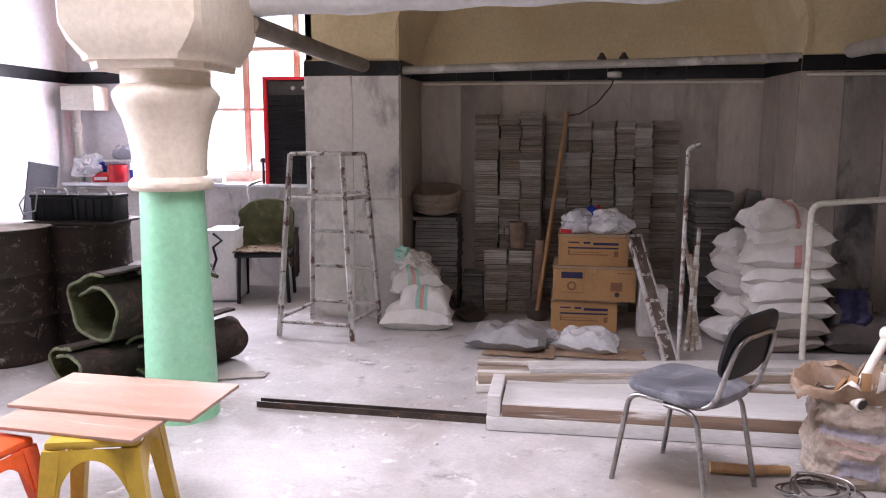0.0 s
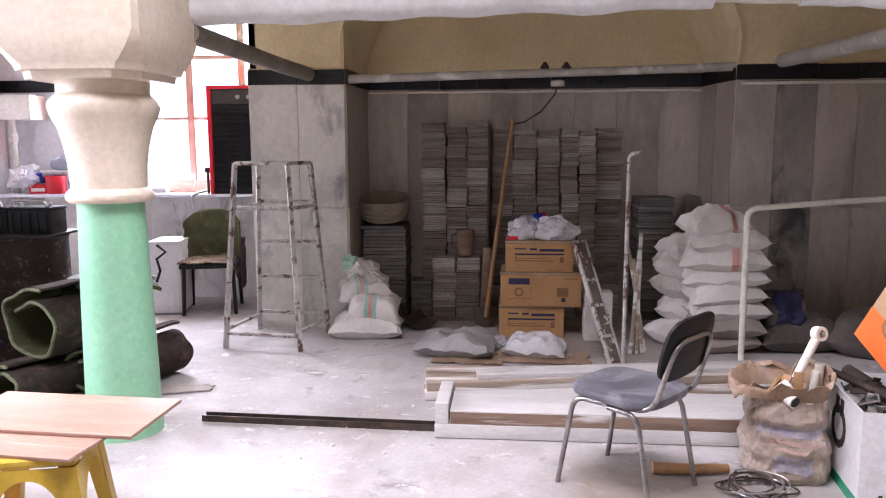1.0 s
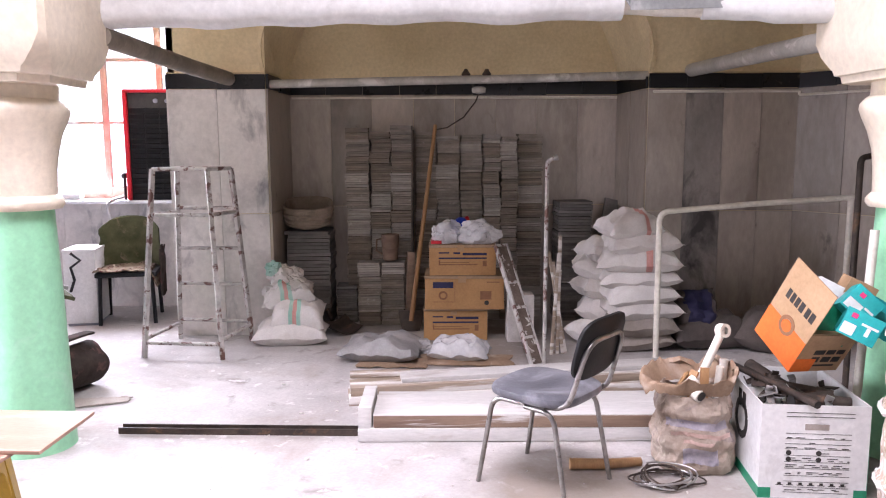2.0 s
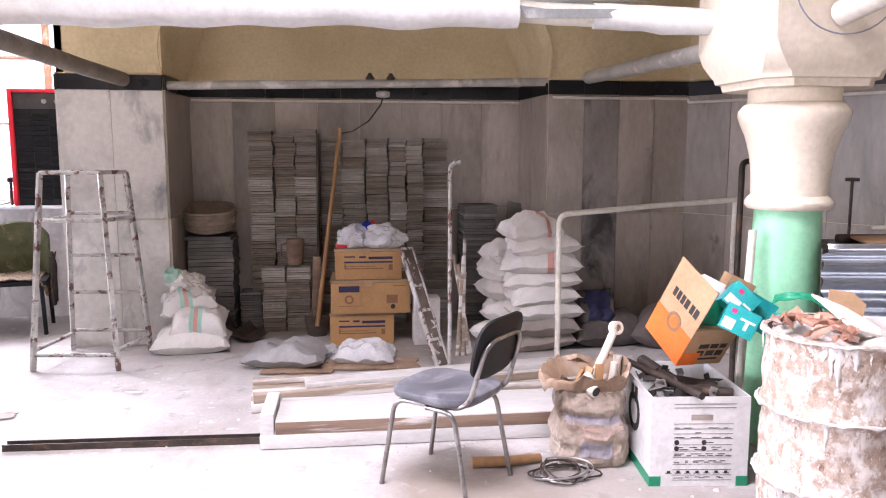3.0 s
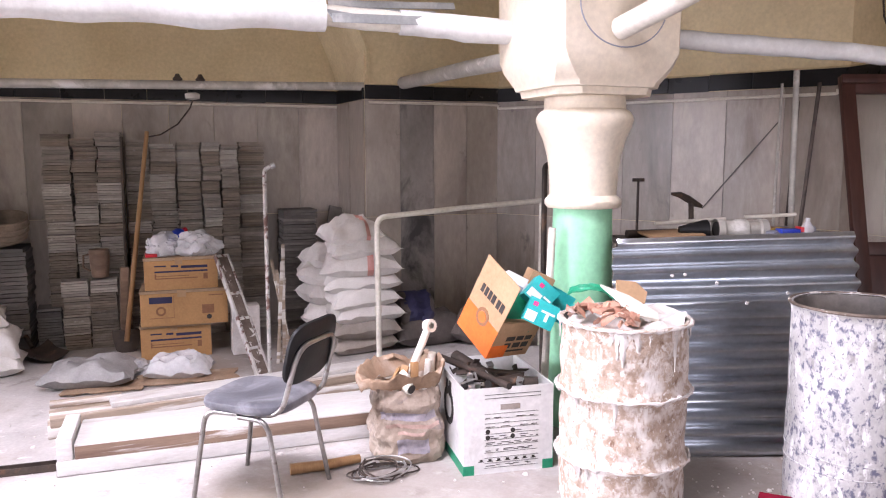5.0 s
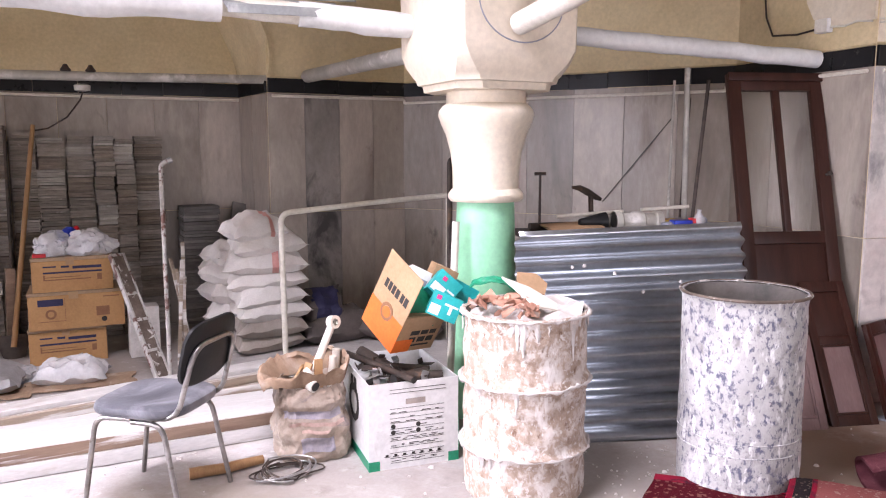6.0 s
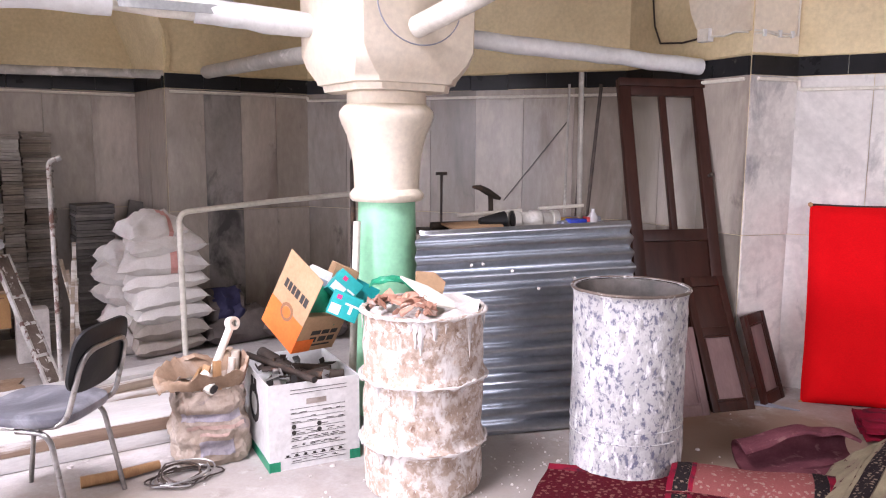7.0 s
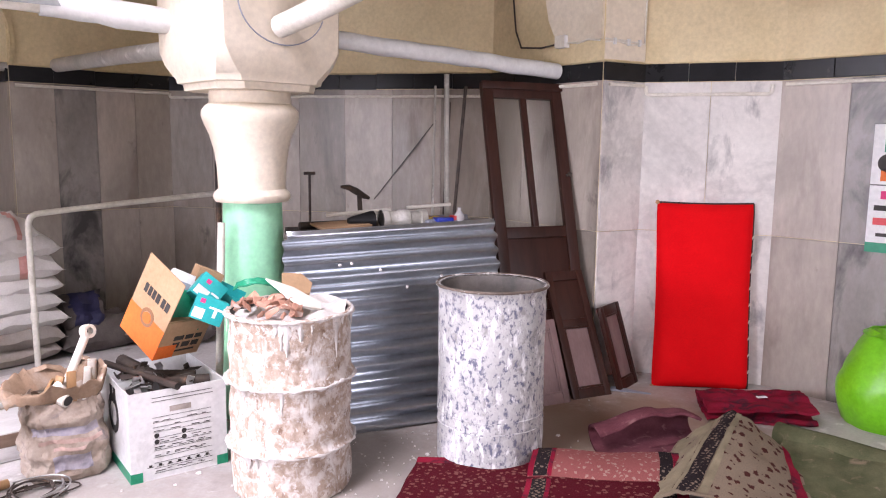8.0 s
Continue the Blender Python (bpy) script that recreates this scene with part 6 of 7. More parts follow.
for x0, x1 in ((0.0756, DW / 2 - 0.0206), (DW / 2 + 0.0206, DW - 0.0756)):
    g = part("pane", new_box((x0, 0.018, 1.026), (x1, 0.021, DH - 0.101)), M_GLASS, leaf, smooth=False)
    g.visible_shadow = False
part("panel", new_box((0.0756, 0.012, 0.571), (DW - 0.0756, 0.028, 0.954), 0.003), M_DOOR, leaf)
part("panel", new_box((0.0756, 0.012, 0.201), (DW - 0.0756, 0.028, 0.499), 0.003), M_DOOR, leaf)
part("knob", lathe([(0.008, 0), (0.008, 0.02), (0.016, 0.03), (0.012, 0.042)], 12), M_DARK_STEEL, leaf, m=pose(DW - 0.03, 0, 1.35, 90, 0, 0))

def shutter(label, pl_, pr, top, h, w, fr_mat, rail=0.0):
    c = thing("shutter_leaf", label, "shutter", upright_frame(pl_, pr, top), "shutters beside the door")
    door_frame(c, w, h, 0.028, ((0, 0.045), (w - 0.045, w)), ((0.045, w - 0.045, h - 0.06, h), (0.045, w - 0.045, 0, 0.06)), fr_mat)
    top_ = rail if rail else h - 0.06
    part("panel", new_box((0.0456, 0.009, 0.061), (w - 0.0456, 0.018, top_ - 0.001), 0.003), M_PANEL_PINK, c)
    for x0, x1 in ((0.0458, 0.058), (w - 0.058, w - 0.0458)):
        part("bead", new_box((x0, 0.002, 0.0735), (x1, 0.0088, top_ - 0.0135), 0.002), fr_mat, c)
    for z in (0.0612, top_ - 0.0132):
        part("bead", new_box((0.0458, 0.002, z), (w - 0.0458, 0.0088, z + 0.012), 0.002), fr_mat, c)
    if rail:
        part("rail", new_box((0.0456, 0.001, rail), (w - 0.0456, 0.027, rail + 0.05), 0.003), fr_mat, c)
        part("panel", new_box((0.0456, 0.009, rail + 0.051), (w - 0.0456, 0.018, h - 0.061), 0.003), M_DOOR, c, "dark brown upper panel")
    return c


shutter("narrow shutter leaf, dark frame, dusty maroon panel", (4.22, 2.30, 0.0), (4.48, 2.21, 0.0), (4.31, 2.66, 0.72), 0.80, 0.275, M_DOOR, 0.44)
shutter("small dusty maroon panel leaning beside the pier", (4.56, 2.20, 0.0), (4.82, 2.24, 0.0), (4.54, 2.36, 0.5), 0.53, 0.265, M_DOOR)
shutter("small dusty maroon panel behind the drum", (3.97, 2.36, 0.0), (4.18, 2.29, 0.0), (4.03, 2.56, 0.46), 0.5, 0.22, M_PANEL_PINK)
shard("triangular grey board offcut on the floor", M_GREY_BOARD, ((0, 0), (0.22, -0.12), (0.05, 0.06)), 0.008, pose(4.52, 2.26, 0.002, 0, 0, -30), "board_offcut")

# ---- red cushion, green sack, poster ----
def cushion():
    pl_, pr = Vector((4.75, 2.095, 0)), Vector((5.12, 1.67, 0))
    m = upright_frame(pl_, pr, (4.83, 2.165, 1.155))
    c = thing("floor_cushion", "tall bright red upholstered cushion leaning on the wall", "cushion", m)
    w, h, t = 0.60, 1.165, 0.17
    n = 22
    def face(sign):
        def fn(u, v):
            a, b = 2 * u - 1, 2 * v - 1
            x = w / 2 + a * w / 2 * (1 - 0.05 * (1 - b * b) - 0.03 * b ** 8)
            z = h / 2 + b * h / 2 * (1 - 0.012 * (1 - a * a))
            k = ((1 - a ** 4) * (1 - b ** 10)) ** 0.5
            return (x, t / 2 - sign * (t / 2) * k + 0.006 * noise.noise((u * 4, v * 6, sign)), max(0.003, z))
        return fn
    part("cover", grid(n, n * 2, face(1)), M_RED_CLOTH, c, "bright red cloth cover")
    part("backing", grid(n, n * 2, face(-1)), M_RED_CLOTH, c)
    f = face(1)
    edge = [f(u / n, 1) for u in range(n + 1)]
    part("piping", new_tube(edge, 0.007, 7), M_BLACK_EDGE, c, "dark piping along the top")
    part("piping", new_tube([f(u / n, 0) for u in range(n + 1)], 0.008, 7), M_BLACK_EDGE, c)
    part("piping", new_tube([f(1, v / (2 * n)) for v in range(2 * n + 1)], 0.006, 7), M_BLACK_EDGE, c)
    for k in range(9):
        p = Vector(f(1, 0.1 + 0.09 * k))
        part("stitch", new_tube([p + Vector((-0.004, -0.008, -0.01)), p + Vector((0.006, -0.004, 0.01))], 0.004, 6), M_WHITE_PIPE, c)
    for u, v in ((0, 1), (0, 0)):
        p = Vector(f(u, v))
        part("corner_tuft", lathe([(0.003, -0.014), (0.014, -0.006), (0.013, 0.008), (0.003, 0.014)], 10), M_STICK, c, m=Matrix.Translation(p))
    return c


cushion()
gs = thing("green_sack", "bright lime green plastic sack standing by the wall", "sack", pose(5.22, 0.91, 0))
def green(u, v):
    a = 2 * math.pi * u
    c, s = math.cos(a), math.sin(a)
    r = 0.225 * (0.86 + 0.35 * math.sin(math.pi * min(1, v * 1.15 + 0.12)) ** 0.8 - 0.28 * max(0, v - 0.8) / 0.2 - 0.05 * math.exp(-((v - 0.52) / 0.02) ** 2))
    r *= 1 + 0.05 * noise.noise((c * 2, s * 2, v * 4)) + 0.04 * abs(noise.noise((c * 6, s * 6, v * 3)))
    return (r * c, r * s, 0.52 * v + 0.03 * noise.noise((c * 2, s * 2, 5)) * v)
bm = grid(44, 24, green, 0.003)
part("plastic", bm, M_LIME, gs)
part("crown", grid(20, 6, lambda u, v: ((0.165 * (1 - v)) * math.cos(2 * math.pi * u), (0.165 * (1 - v)) * math.sin(2 * math.pi * u), 0.50 + 0.03 * v + 0.03 * noise.noise((math.cos(2 * math.pi * u) * 3, math.sin(2 * math.pi * u) * 3, v * 3)))), M_LIME, gs)
part("cord", new_tube([(0.242 * math.cos(a), 0.242 * math.sin(a), 0.27 + 0.012 * math.sin(2 * a)) for a in [2 * math.pi * k / 40 for k in range(41)]], 0.004, 6), M_BROWN_WOOD, gs, "thin brown cord")

we = WALLS["wall_east"][0]
po = thing("poster", "white wall poster with coloured blocks and lines of small print", "poster", we.matrix_basis @ pose(0.53, -0.02, 0.92))
part("sheet", new_box((0, -0.002, 0), (0.5, 0.0, 0.72)), M_WHITE_CARD, po, smooth=False)
for x0, x1, z0, z1, mt in ((0.0, 0.5, 0.0, 0.055, M_GREEN_PLASTIC), (0.0, 0.5, 0.715, 0.72, M_BLACK_PRINT), (0.0, 0.5, 0.375, 0.381, M_BLACK_PRINT), (0.06, 0.12, 0.56, 0.64, M_GREEN_PLASTIC), (0.05, 0.1, 0.40, 0.46, M_ORANGE), (0.03, 0.45, 0.235, 0.265, M_BLACK_PRINT),
                           (0.03, 0.46, 0.155, 0.195, M_RED_PAINT), (0.05, 0.46, 0.09, 0.11, M_BLACK_PRINT), (0.06, 0.1, 0.3, 0.345, M_PINK_PRINT), (0.13, 0.2, 0.3, 0.345, M_PINK_PRINT), (0.25, 0.44, 0.42, 0.66, M_TEAL)):
    part("print", new_box((x0, -0.0036, z0), (x1, -0.0022, z1)), mt, po, smooth=False)
part("print", lathe([(0.05, 0.0), (0.05, 0.0014)], 20), M_BLACK_PRINT, po, smooth=False, m=pose(0.08, -0.0022, 0.5, 90, 0, 0))


# ---- carpets ----
def carpet_material(name, tones, scale=16.0, cell=0.55):
    """Knotted carpet: small motifs in a few woven tones, with pile."""
    m = bpy.data.materials.new(name)
    m.use_nodes = True
    n, l = m.node_tree.nodes, m.node_tree.links
    b = n["Principled BSDF"]
    tc = n.new("ShaderNodeTexCoord")
    vo = n.new("ShaderNodeTexVoronoi")
    vo.feature, vo.distance = "F1", "MANHATTAN"
    socket(vo, "Scale", scale)
    socket(vo, "Randomness", cell)
    l.new(tc.outputs["Object"], vo.inputs["Vector"])
    no = n.new("ShaderNodeTexNoise")
    socket(no, "Scale", scale * 2.6)
    socket(no, "Detail", 5.0)
    l.new(tc.outputs["Object"], no.inputs["Vector"])
    ad = n.new("ShaderNodeMath")
    ad.operation = "MULTIPLY_ADD"
    ad.inputs[1].default_value = 1.1
    l.new(no.outputs[0], ad.inputs[0])
    l.new(vo.outputs["Distance"], ad.inputs[2])
    r = n.new("ShaderNodeValToRGB")
    r.color_ramp.interpolation = "CONSTANT"
    e = r.color_ramp.elements
    e.remove(e[1])
    e[0].position, e[0].color = 0.0, (*tones[0], 1)
    for k, c in enumerate(tones[1:], 1):
        q = e.new(0.90 + 0.62 * k / len(tones))
        q.color = (*c, 1)
    l.new(ad.outputs[0], r.inputs[0])
    fi = n.new("ShaderNodeTexNoise")
    socket(fi, "Scale", 260.0)
    l.new(tc.outputs["Object"], fi.inputs["Vector"])
    mx = n.new("ShaderNodeMix")
    mx.data_type, mx.blend_type = "RGBA", "MULTIPLY"
    mx.inputs[0].default_value = 0.55
    l.new(r.outputs[0], mx.inputs[6])
    l.new(fi.outputs[0], mx.inputs[7])
    l.new(mx.outputs[2], b.inputs["Base Color"])
    socket(b, "Roughness", 0.95)
    socket(b, "Specular IOR Level", 0.1)
    bp = n.new("ShaderNodeBump")
    socket(bp, "Strength", 0.6)
    socket(bp, "Distance", 0.004)
    l.new(fi.outputs[0], bp.inputs["Height"])
    l.new(bp.outputs[0], b.inputs["Normal"])
    return m


M_RUG_RED = carpet_material("red_knotted_carpet", ((0.20, 0.08, 0.065), (0.03, 0.008, 0.012), (0.15, 0.006, 0.014), (0.022, 0.008, 0.01), (0.085, 0.005, 0.011)), 34, 0.8)
M_RUG_PINK = carpet_material("faded_pink_carpet", ((0.36, 0.22, 0.18), (0.16, 0.014, 0.022), (0.34, 0.17, 0.14), (0.15, 0.02, 0.026), (0.27, 0.085, 0.078)), 40, 0.8)
M_RUG_DARK = carpet_material("dark_carpet_border", ((0.20, 0.15, 0.11), (0.012, 0.01, 0.012), (0.17, 0.13, 0.10), (0.018, 0.014, 0.016), (0.02, 0.014, 0.015)), 46, 0.4)
M_RUG_BEIGE = carpet_material("beige_floral_carpet", ((0.075, 0.022, 0.018), (0.33, 0.27, 0.20), (0.13, 0.035, 0.028), (0.30, 0.24, 0.175), (0.24, 0.185, 0.13)), 22, 0.9)
M_RUG_TAN = surface("tan_carpet_edge", (0.15, 0.125, 0.08), (0.24, 0.20, 0.13), 9, 0.95, fine=160, bump=0.6, spec=0.1)
M_RUG_MAUVE = surface("mauve_carpet_back", (0.085, 0.022, 0.03), (0.16, 0.055, 0.066), 10, 0.95, fine=150, bump=0.6, stain=(0.22, 0.10, 0.10), stain_scale=14, stain_edge=(0.58, 0.68), spec=0.1)
M_RUG_CRIMSON = surface("crimson_carpet", (0.13, 0.005, 0.016), (0.25, 0.012, 0.032), 7, 0.95, fine=160, bump=0.6, stain=(0.05, 0.012, 0.02), stain_scale=9, stain_edge=(0.50, 0.62), spec=0.1)

def laid(o, a, b, z, amp, seed):
    o, a, b = Vector((*o, 0)), Vector((*a, 0)), Vector((*b, 0))
    def fn(u, v):
        p = a * u + b * v
        p.z = z + amp * (noise.noise((u * 3 + seed, v * 3, seed)) * 0.6 + 0.5 * abs(noise.noise((u * 1.7, v * 5 + seed, 2))))
        p.x += 0.015 * noise.noise((v * 6, seed, 0))
        return p
    return fn


c = thing("carpet", "dark red knotted carpet folded flat on the floor", "carpet", pose(2.915, 2.225, 0), "heap of carpets")
f1 = laid((2.915, 2.225), (0.47, -0.46), (-0.72, -0.52), 0.030, 0.016, 1)
part("carpet_face", grid(26, 26, f1, 0.014), M_RUG_RED, c)
part("border", grid(24, 4, lambda u, v: Vector(f1(u, v * 0.08)) + Vector((0, 0, 0.016)), 0.001), M_RUG_CRIMSON, c, "plain crimson edge")
c = thing("carpet", "red knotted carpet with dark patterned border, folded over", "carpet", pose(3.316, 1.86, 0), "heap of carpets")
f2 = laid((3.316, 1.86), (0.46, -0.50), (-0.76, -0.50), 0.045, 0.016, 4)
part("lower_layer", grid(26, 26, f2, 0.014), M_RUG_RED, c)
def fold2(u, v):
    p = Vector(f2(u, v * 0.26))
    p.z += 0.030 + 0.012 * math.sin(math.pi * v) - 0.03 * v ** 6
    return p
part("folded_edge", grid(26, 10, fold2, 0.013), M_RUG_PINK, c, "faded pink folded edge")
for u0, u1, mt in ((0.0, 0.035, M_RUG_CRIMSON), (0.036, 0.125, M_RUG_DARK), (0.127, 0.155, M_RUG_CRIMSON), (0.84, 0.925, M_RUG_DARK), (0.927, 1.0, M_RUG_CRIMSON)):
    part("border", grid(4, 10, lambda u, v: Vector(fold2(u0 + (u1 - u0) * u, v)) + Vector((0, 0, 0.0155)), 0.001), mt, c)
    part("border", grid(4, 20, lambda u, v: Vector(f2(u0 + (u1 - u0) * u, 0.3 + 0.7 * v)) + Vector((0, 0, 0.0165)), 0.001), mt, c)
c = thing("carpet", "mauve backed carpet lying in a loose fold", "carpet", pose(3.62, 1.70, 0), "heap of carpets")
def loop(u, v):
    q = Vector((0.44 * u, -0.28 * u, 0))
    s = v * 2 - 1
    back = Vector((0.13, 0.16, 0))
    lift = 0.045 + 0.02 * noise.noise((u * 3, 1, 2)) + 0.03 * math.sin(math.pi * u)
    k = math.cos(s * math.pi / 2)
    p = q + back * (k ** 0.6) * (1 - 0.25 * u)
    p.z = 0.018 + lift + lift * math.sin(s * math.pi / 2) * 1.0 + 0.012 * noise.noise((u * 7, v * 3, 1)) + 0.05 * u
    return p
part("fold", grid(30, 20, loop, 0.014), M_RUG_MAUVE, c)
part("tail", grid(20, 10, lambda u, v: (0.05 + 0.42 * u - 0.06 * v, -0.04 - 0.28 * u - 0.12 * v, 0.02 + 0.012 * noise.noise((u * 5, v * 4, 9)) + 0.03 * u * (1 - v)), 0.012), M_RUG_MAUVE, c)
c = thing("carpet", "crimson carpet folded into a thick flat bundle", "carpet", pose(4.45, 1.58, 0, 0, 0, -52), "heap of carpets")
def folded(u, v):
    """Two layers of carpet, laid to and fro: u along the fold, v along the run."""
    run = v * 2
    k = min(1, int(run))
    f = run - k
    x = f if k % 2 == 0 else 1 - f
    sag = 0.012 * noise.noise((u * 3, k * 2.0, x * 2)) + 0.010 * noise.noise((u * 7, x * 6, k))
    nose = 0.018 * math.sin(math.pi * f) ** 0.3
    return (0.58 * u + 0.02 * noise.noise((k * 3.1, x, 1)), 0.02 + 0.36 * x + 0.012 * noise.noise((u * 3, k, 4)), 0.025 + 0.06 * k * (0.55 + 0.45 * u) + 0.05 * (1 - k) * f ** 5 + sag * 1.6 + nose * 0.3)
part("fold", grid(24, 80, folded, 0.014), M_RUG_CRIMSON, c)
for v0, v1, mt in ((0.86, 0.90, M_RUG_DARK), (0.955, 0.985, M_RUG_DARK)):
    part("border", grid(20, 3, lambda u, v: Vector(folded(u, v0 + (v1 - v0) * v)) + Vector((0, 0, 0.004)), 0.001), mt, c)
part("label_scrap", new_box((-0.03, -0.012, 0.0), (0.03, 0.012, 0.002), 0, pose(0.33, 0.2, 0.104, 4, 0, 20)), M_WHITE_CARD, c, smooth=False)
c = thing("carpet", "beige floral carpet humped over the others, dark border", "carpet", pose(4.08, 1.27, 0), "heap of carpets")
def hump(u, v):
    a = Vector((-0.13, 0.20, 0.06)) * (1 - v) + Vector((-0.80, 0.02, 0.02)) * v
    r = Vector((0.0, 0.0, 0.25)) * (1 - v) + Vector((-0.72, -0.16, 0.13)) * v
    b_ = Vector((0.14, -0.22, 0.05)) * (1 - v) + Vector((-0.34, -0.54, 0.02)) * v
    p = a.lerp(r, u * 2) if u < 0.5 else r.lerp(b_, u * 2 - 1)
    soft = 0.012 * math.exp(-((u - 0.5) / 0.06) ** 2)
    p = p.copy()
    p.z += 0.025 * noise.noise((u * 4, v * 3, 8)) - soft + 0.012 * noise.noise((u * 10, v * 6, 4))
    p.z = max(0.02, p.z)
    return p
part("carpet_face", grid(36, 26, hump, 0.013), M_RUG_BEIGE, c)
for u0, u1, mt in ((0.34, 0.385, M_RUG_TAN), (0.39, 0.53, M_RUG_DARK), (0.535, 0.575, M_RUG_TAN), (0.93, 0.985, M_RUG_CRIMSON)):
    part("border", grid(8, 26, lambda u, v: Vector(hump(u0 + (u1 - u0) * u, v)) + Vector((0, 0, 0.0165)), 0.001), mt, c)
part("plain_edge", grid(10, 26, lambda u, v: Vector(hump(0.02 + 0.31 * u, v)) + Vector((0, 0, 0.0165)), 0.001), M_RUG_TAN, c)
c = thing("carpet", "olive green carpet rolled loosely at its edge", "carpet", pose(4.38, 1.17, 0), "heap of carpets")
def roll(u, v):
    a = v * math.pi * 3.2
    r = 0.028 + 0.042 * v + 0.006 * noise.noise((u * 6, v * 3, 0))
    ctr = Vector((0.0, 0, 0.075)) * (1 - u) + Vector((-0.02, -1.1, 0.085)) * u
    return ctr + Vector((r * math.cos(a), 0.12 * r * math.sin(a), r * math.sin(a))) + Vector((0.02 * noise.noise((u * 4, 0, 1)), 0, 0.012 * noise.noise((u * 5, 2, 1))))
part("rolled_edge", grid(30, 48, roll, 0.008), M_CARPET_OLIVE, c)
part("flat_part", grid(24, 14, lambda u, v: (-0.05 - 0.42 * v - 0.05 * u, -0.06 - 1.0 * u, 0.03 + 0.07 * (1 - v) ** 2 * 1.0 + 0.02 * noise.noise((u * 5, v * 4, 6))), 0.012), M_CARPET_OLIVE, c)
c = thing("rug", "pale pinkish cloth spread on the floor", "rug", pose(2.66, 2.02, 0))
part("cloth", grid(14, 14, lambda u, v: (0.30 * u - 0.5 * v, -0.30 * u - 0.42 * v, 0.016 + 0.012 * abs(noise.noise((u * 4, v * 4, 3)))), 0.006), M_PLY, c)


# ---- left side: drums, battery, board ----
drum("oil_drum", "dark rusty oil drum with a dusty white lid", -3.06, 4.42, 0.285, 0.86, (0.29, 0.57), M_DRUM_DARK, 5)
t = thing("dusty_board", "white dusty sheet covering the drum", "board", pose(-3.06, 4.42, 0.866))
part("sheet", lathe([(0.001, 0.0), (0.30, 0.0), (0.302, 0.006), (0.29, 0.012), (0.001, 0.016)], 40, 0.004, 3), M_PLASTER, t)
drum("oil_drum", "dark rusty oil drum standing behind another", -2.67, 4.74, 0.262, 0.865, (0.29, 0.57), M_DRUM_DARK, 6)
t = thing("drum_lid", "dusty board laid on the dark drum", "board", pose(-2.67, 4.74, 0.871))
part("board", new_box((-0.3, -0.24, 0), (0.29, 0.24, 0.016), 0.003), M_DRUM_DARK, t)
def battery(label, x0, x1, y, z, rz):
    w = x1 - x0
    b = thing("car_battery", label, "battery", pose(x0, y, z, 0, 0, rz), "old batteries on the drum")
    part("case", new_box((0, 0, 0), (w, 0.17, 0.15), 0.006), M_BLACK_VINYL, b)
    part("cover", new_box((-0.004, -0.004, 0.151), (w + 0.004, 0.174, 0.172), 0.005), M_BLACK_VINYL, b)
    for k in range(5):
        part("rib", new_box((w * (0.1 + 0.2 * k) - 0.004, -0.007, 0.01), (w * (0.1 + 0.2 * k) + 0.004, -0.0005, 0.14), 0.001), M_BLACK_VINYL, b)
    for k in (0.15, 0.85):
        part("terminal", lathe([(0.010, 0), (0.009, 0.022), (0.004, 0.024)], 12), M_STEEL, b, m=pose(w * k, 0.08, 0.173))
    part("handle", new_tube(bend([(0.03, 0.02, 0.16), (0.03, 0.0, 0.215), (w - 0.03, 0.0, 0.21), (w - 0.03, 0.02, 0.16)], 0.03), 0.006, 8), M_STEEL, b)
    return b
battery("black ribbed battery with a wire handle on the drum", -2.98, -2.70, 4.6, 0.888, 3)
battery("black battery with dusty top on the drum", -2.69, -2.40, 4.62, 0.888, -3)
t = thing("wire_loop", "loose grey cable loops over the batteries", "cable", pose(-2.98, 4.56, 0.9))
part("cable", new_tube([(-0.02, 0, 0), (-0.03, -0.03, 0.1), (0.05, -0.04, 0.19), (0.1, -0.03, 0.17), (0.08, -0.03, 0.06), (0.0, -0.03, 0.04)], 0.006, 7), M_STEEL, t)
t = thing("grey_board", "grey-blue flat panel leaning behind the drums", "board", pose(-3.46, 5.12, 0.0, 0, 7, -12))
part("panel", new_box((-0.16, 0, 0), (0.12, 0.018, 1.25), 0.003, pose(0, 0, 0, -6, 0, 0)), M_GREY_BOARD, t)
part("edge", new_box((-0.166, -0.001, 0), (-0.1605, 0.019, 1.25), 0, pose(0, 0, 0, -6, 0, 0)), M_BLACK_PRINT, t, smooth=False)

# ---- rolled carpets by the column ----
def roll_up(name, label, m, L, r, turns, seed, mat, edge_mat, squash=0.8):
    c = thing(name, label, "carpet roll", m)
    def fn(u, v):
        a = v * 2 * math.pi * turns + 0.6
        rr = r * (0.55 + 0.45 * v) * (1 + 0.20 * noise.noise((math.cos(a) * 1.3, math.sin(a) * 1.3, seed)) + 0.05 * noise.noise((u * 4, a, seed)))
        return (L * u + 0.02 * noise.noise((a, 1, seed)), rr * math.cos(a), r * squash + rr * squash * math.sin(a) * (1 - 0.12 * math.sin(a)))
    bm = grid(16, 80, fn, 0.014)
    bm.faces.ensure_lookup_table()
    for f in bm.faces[:1280]:
        f.material_index = 1
    part("carpet", bm, (mat, M_CARPET_OLIVE), c)
    pts = [Vector(fn(0, k / 90)) + Vector((-0.004, 0, 0)) for k in range(91)]
    part("edge", new_tube(pts, [0.009 + 0.006 * abs(noise.noise((k * 0.3, seed, 1))) for k in range(91)], 6), edge_mat, c, "pale green carpet edge")
    return c
ROLL_TURN = math.degrees(math.atan2(0.92, 0.40))
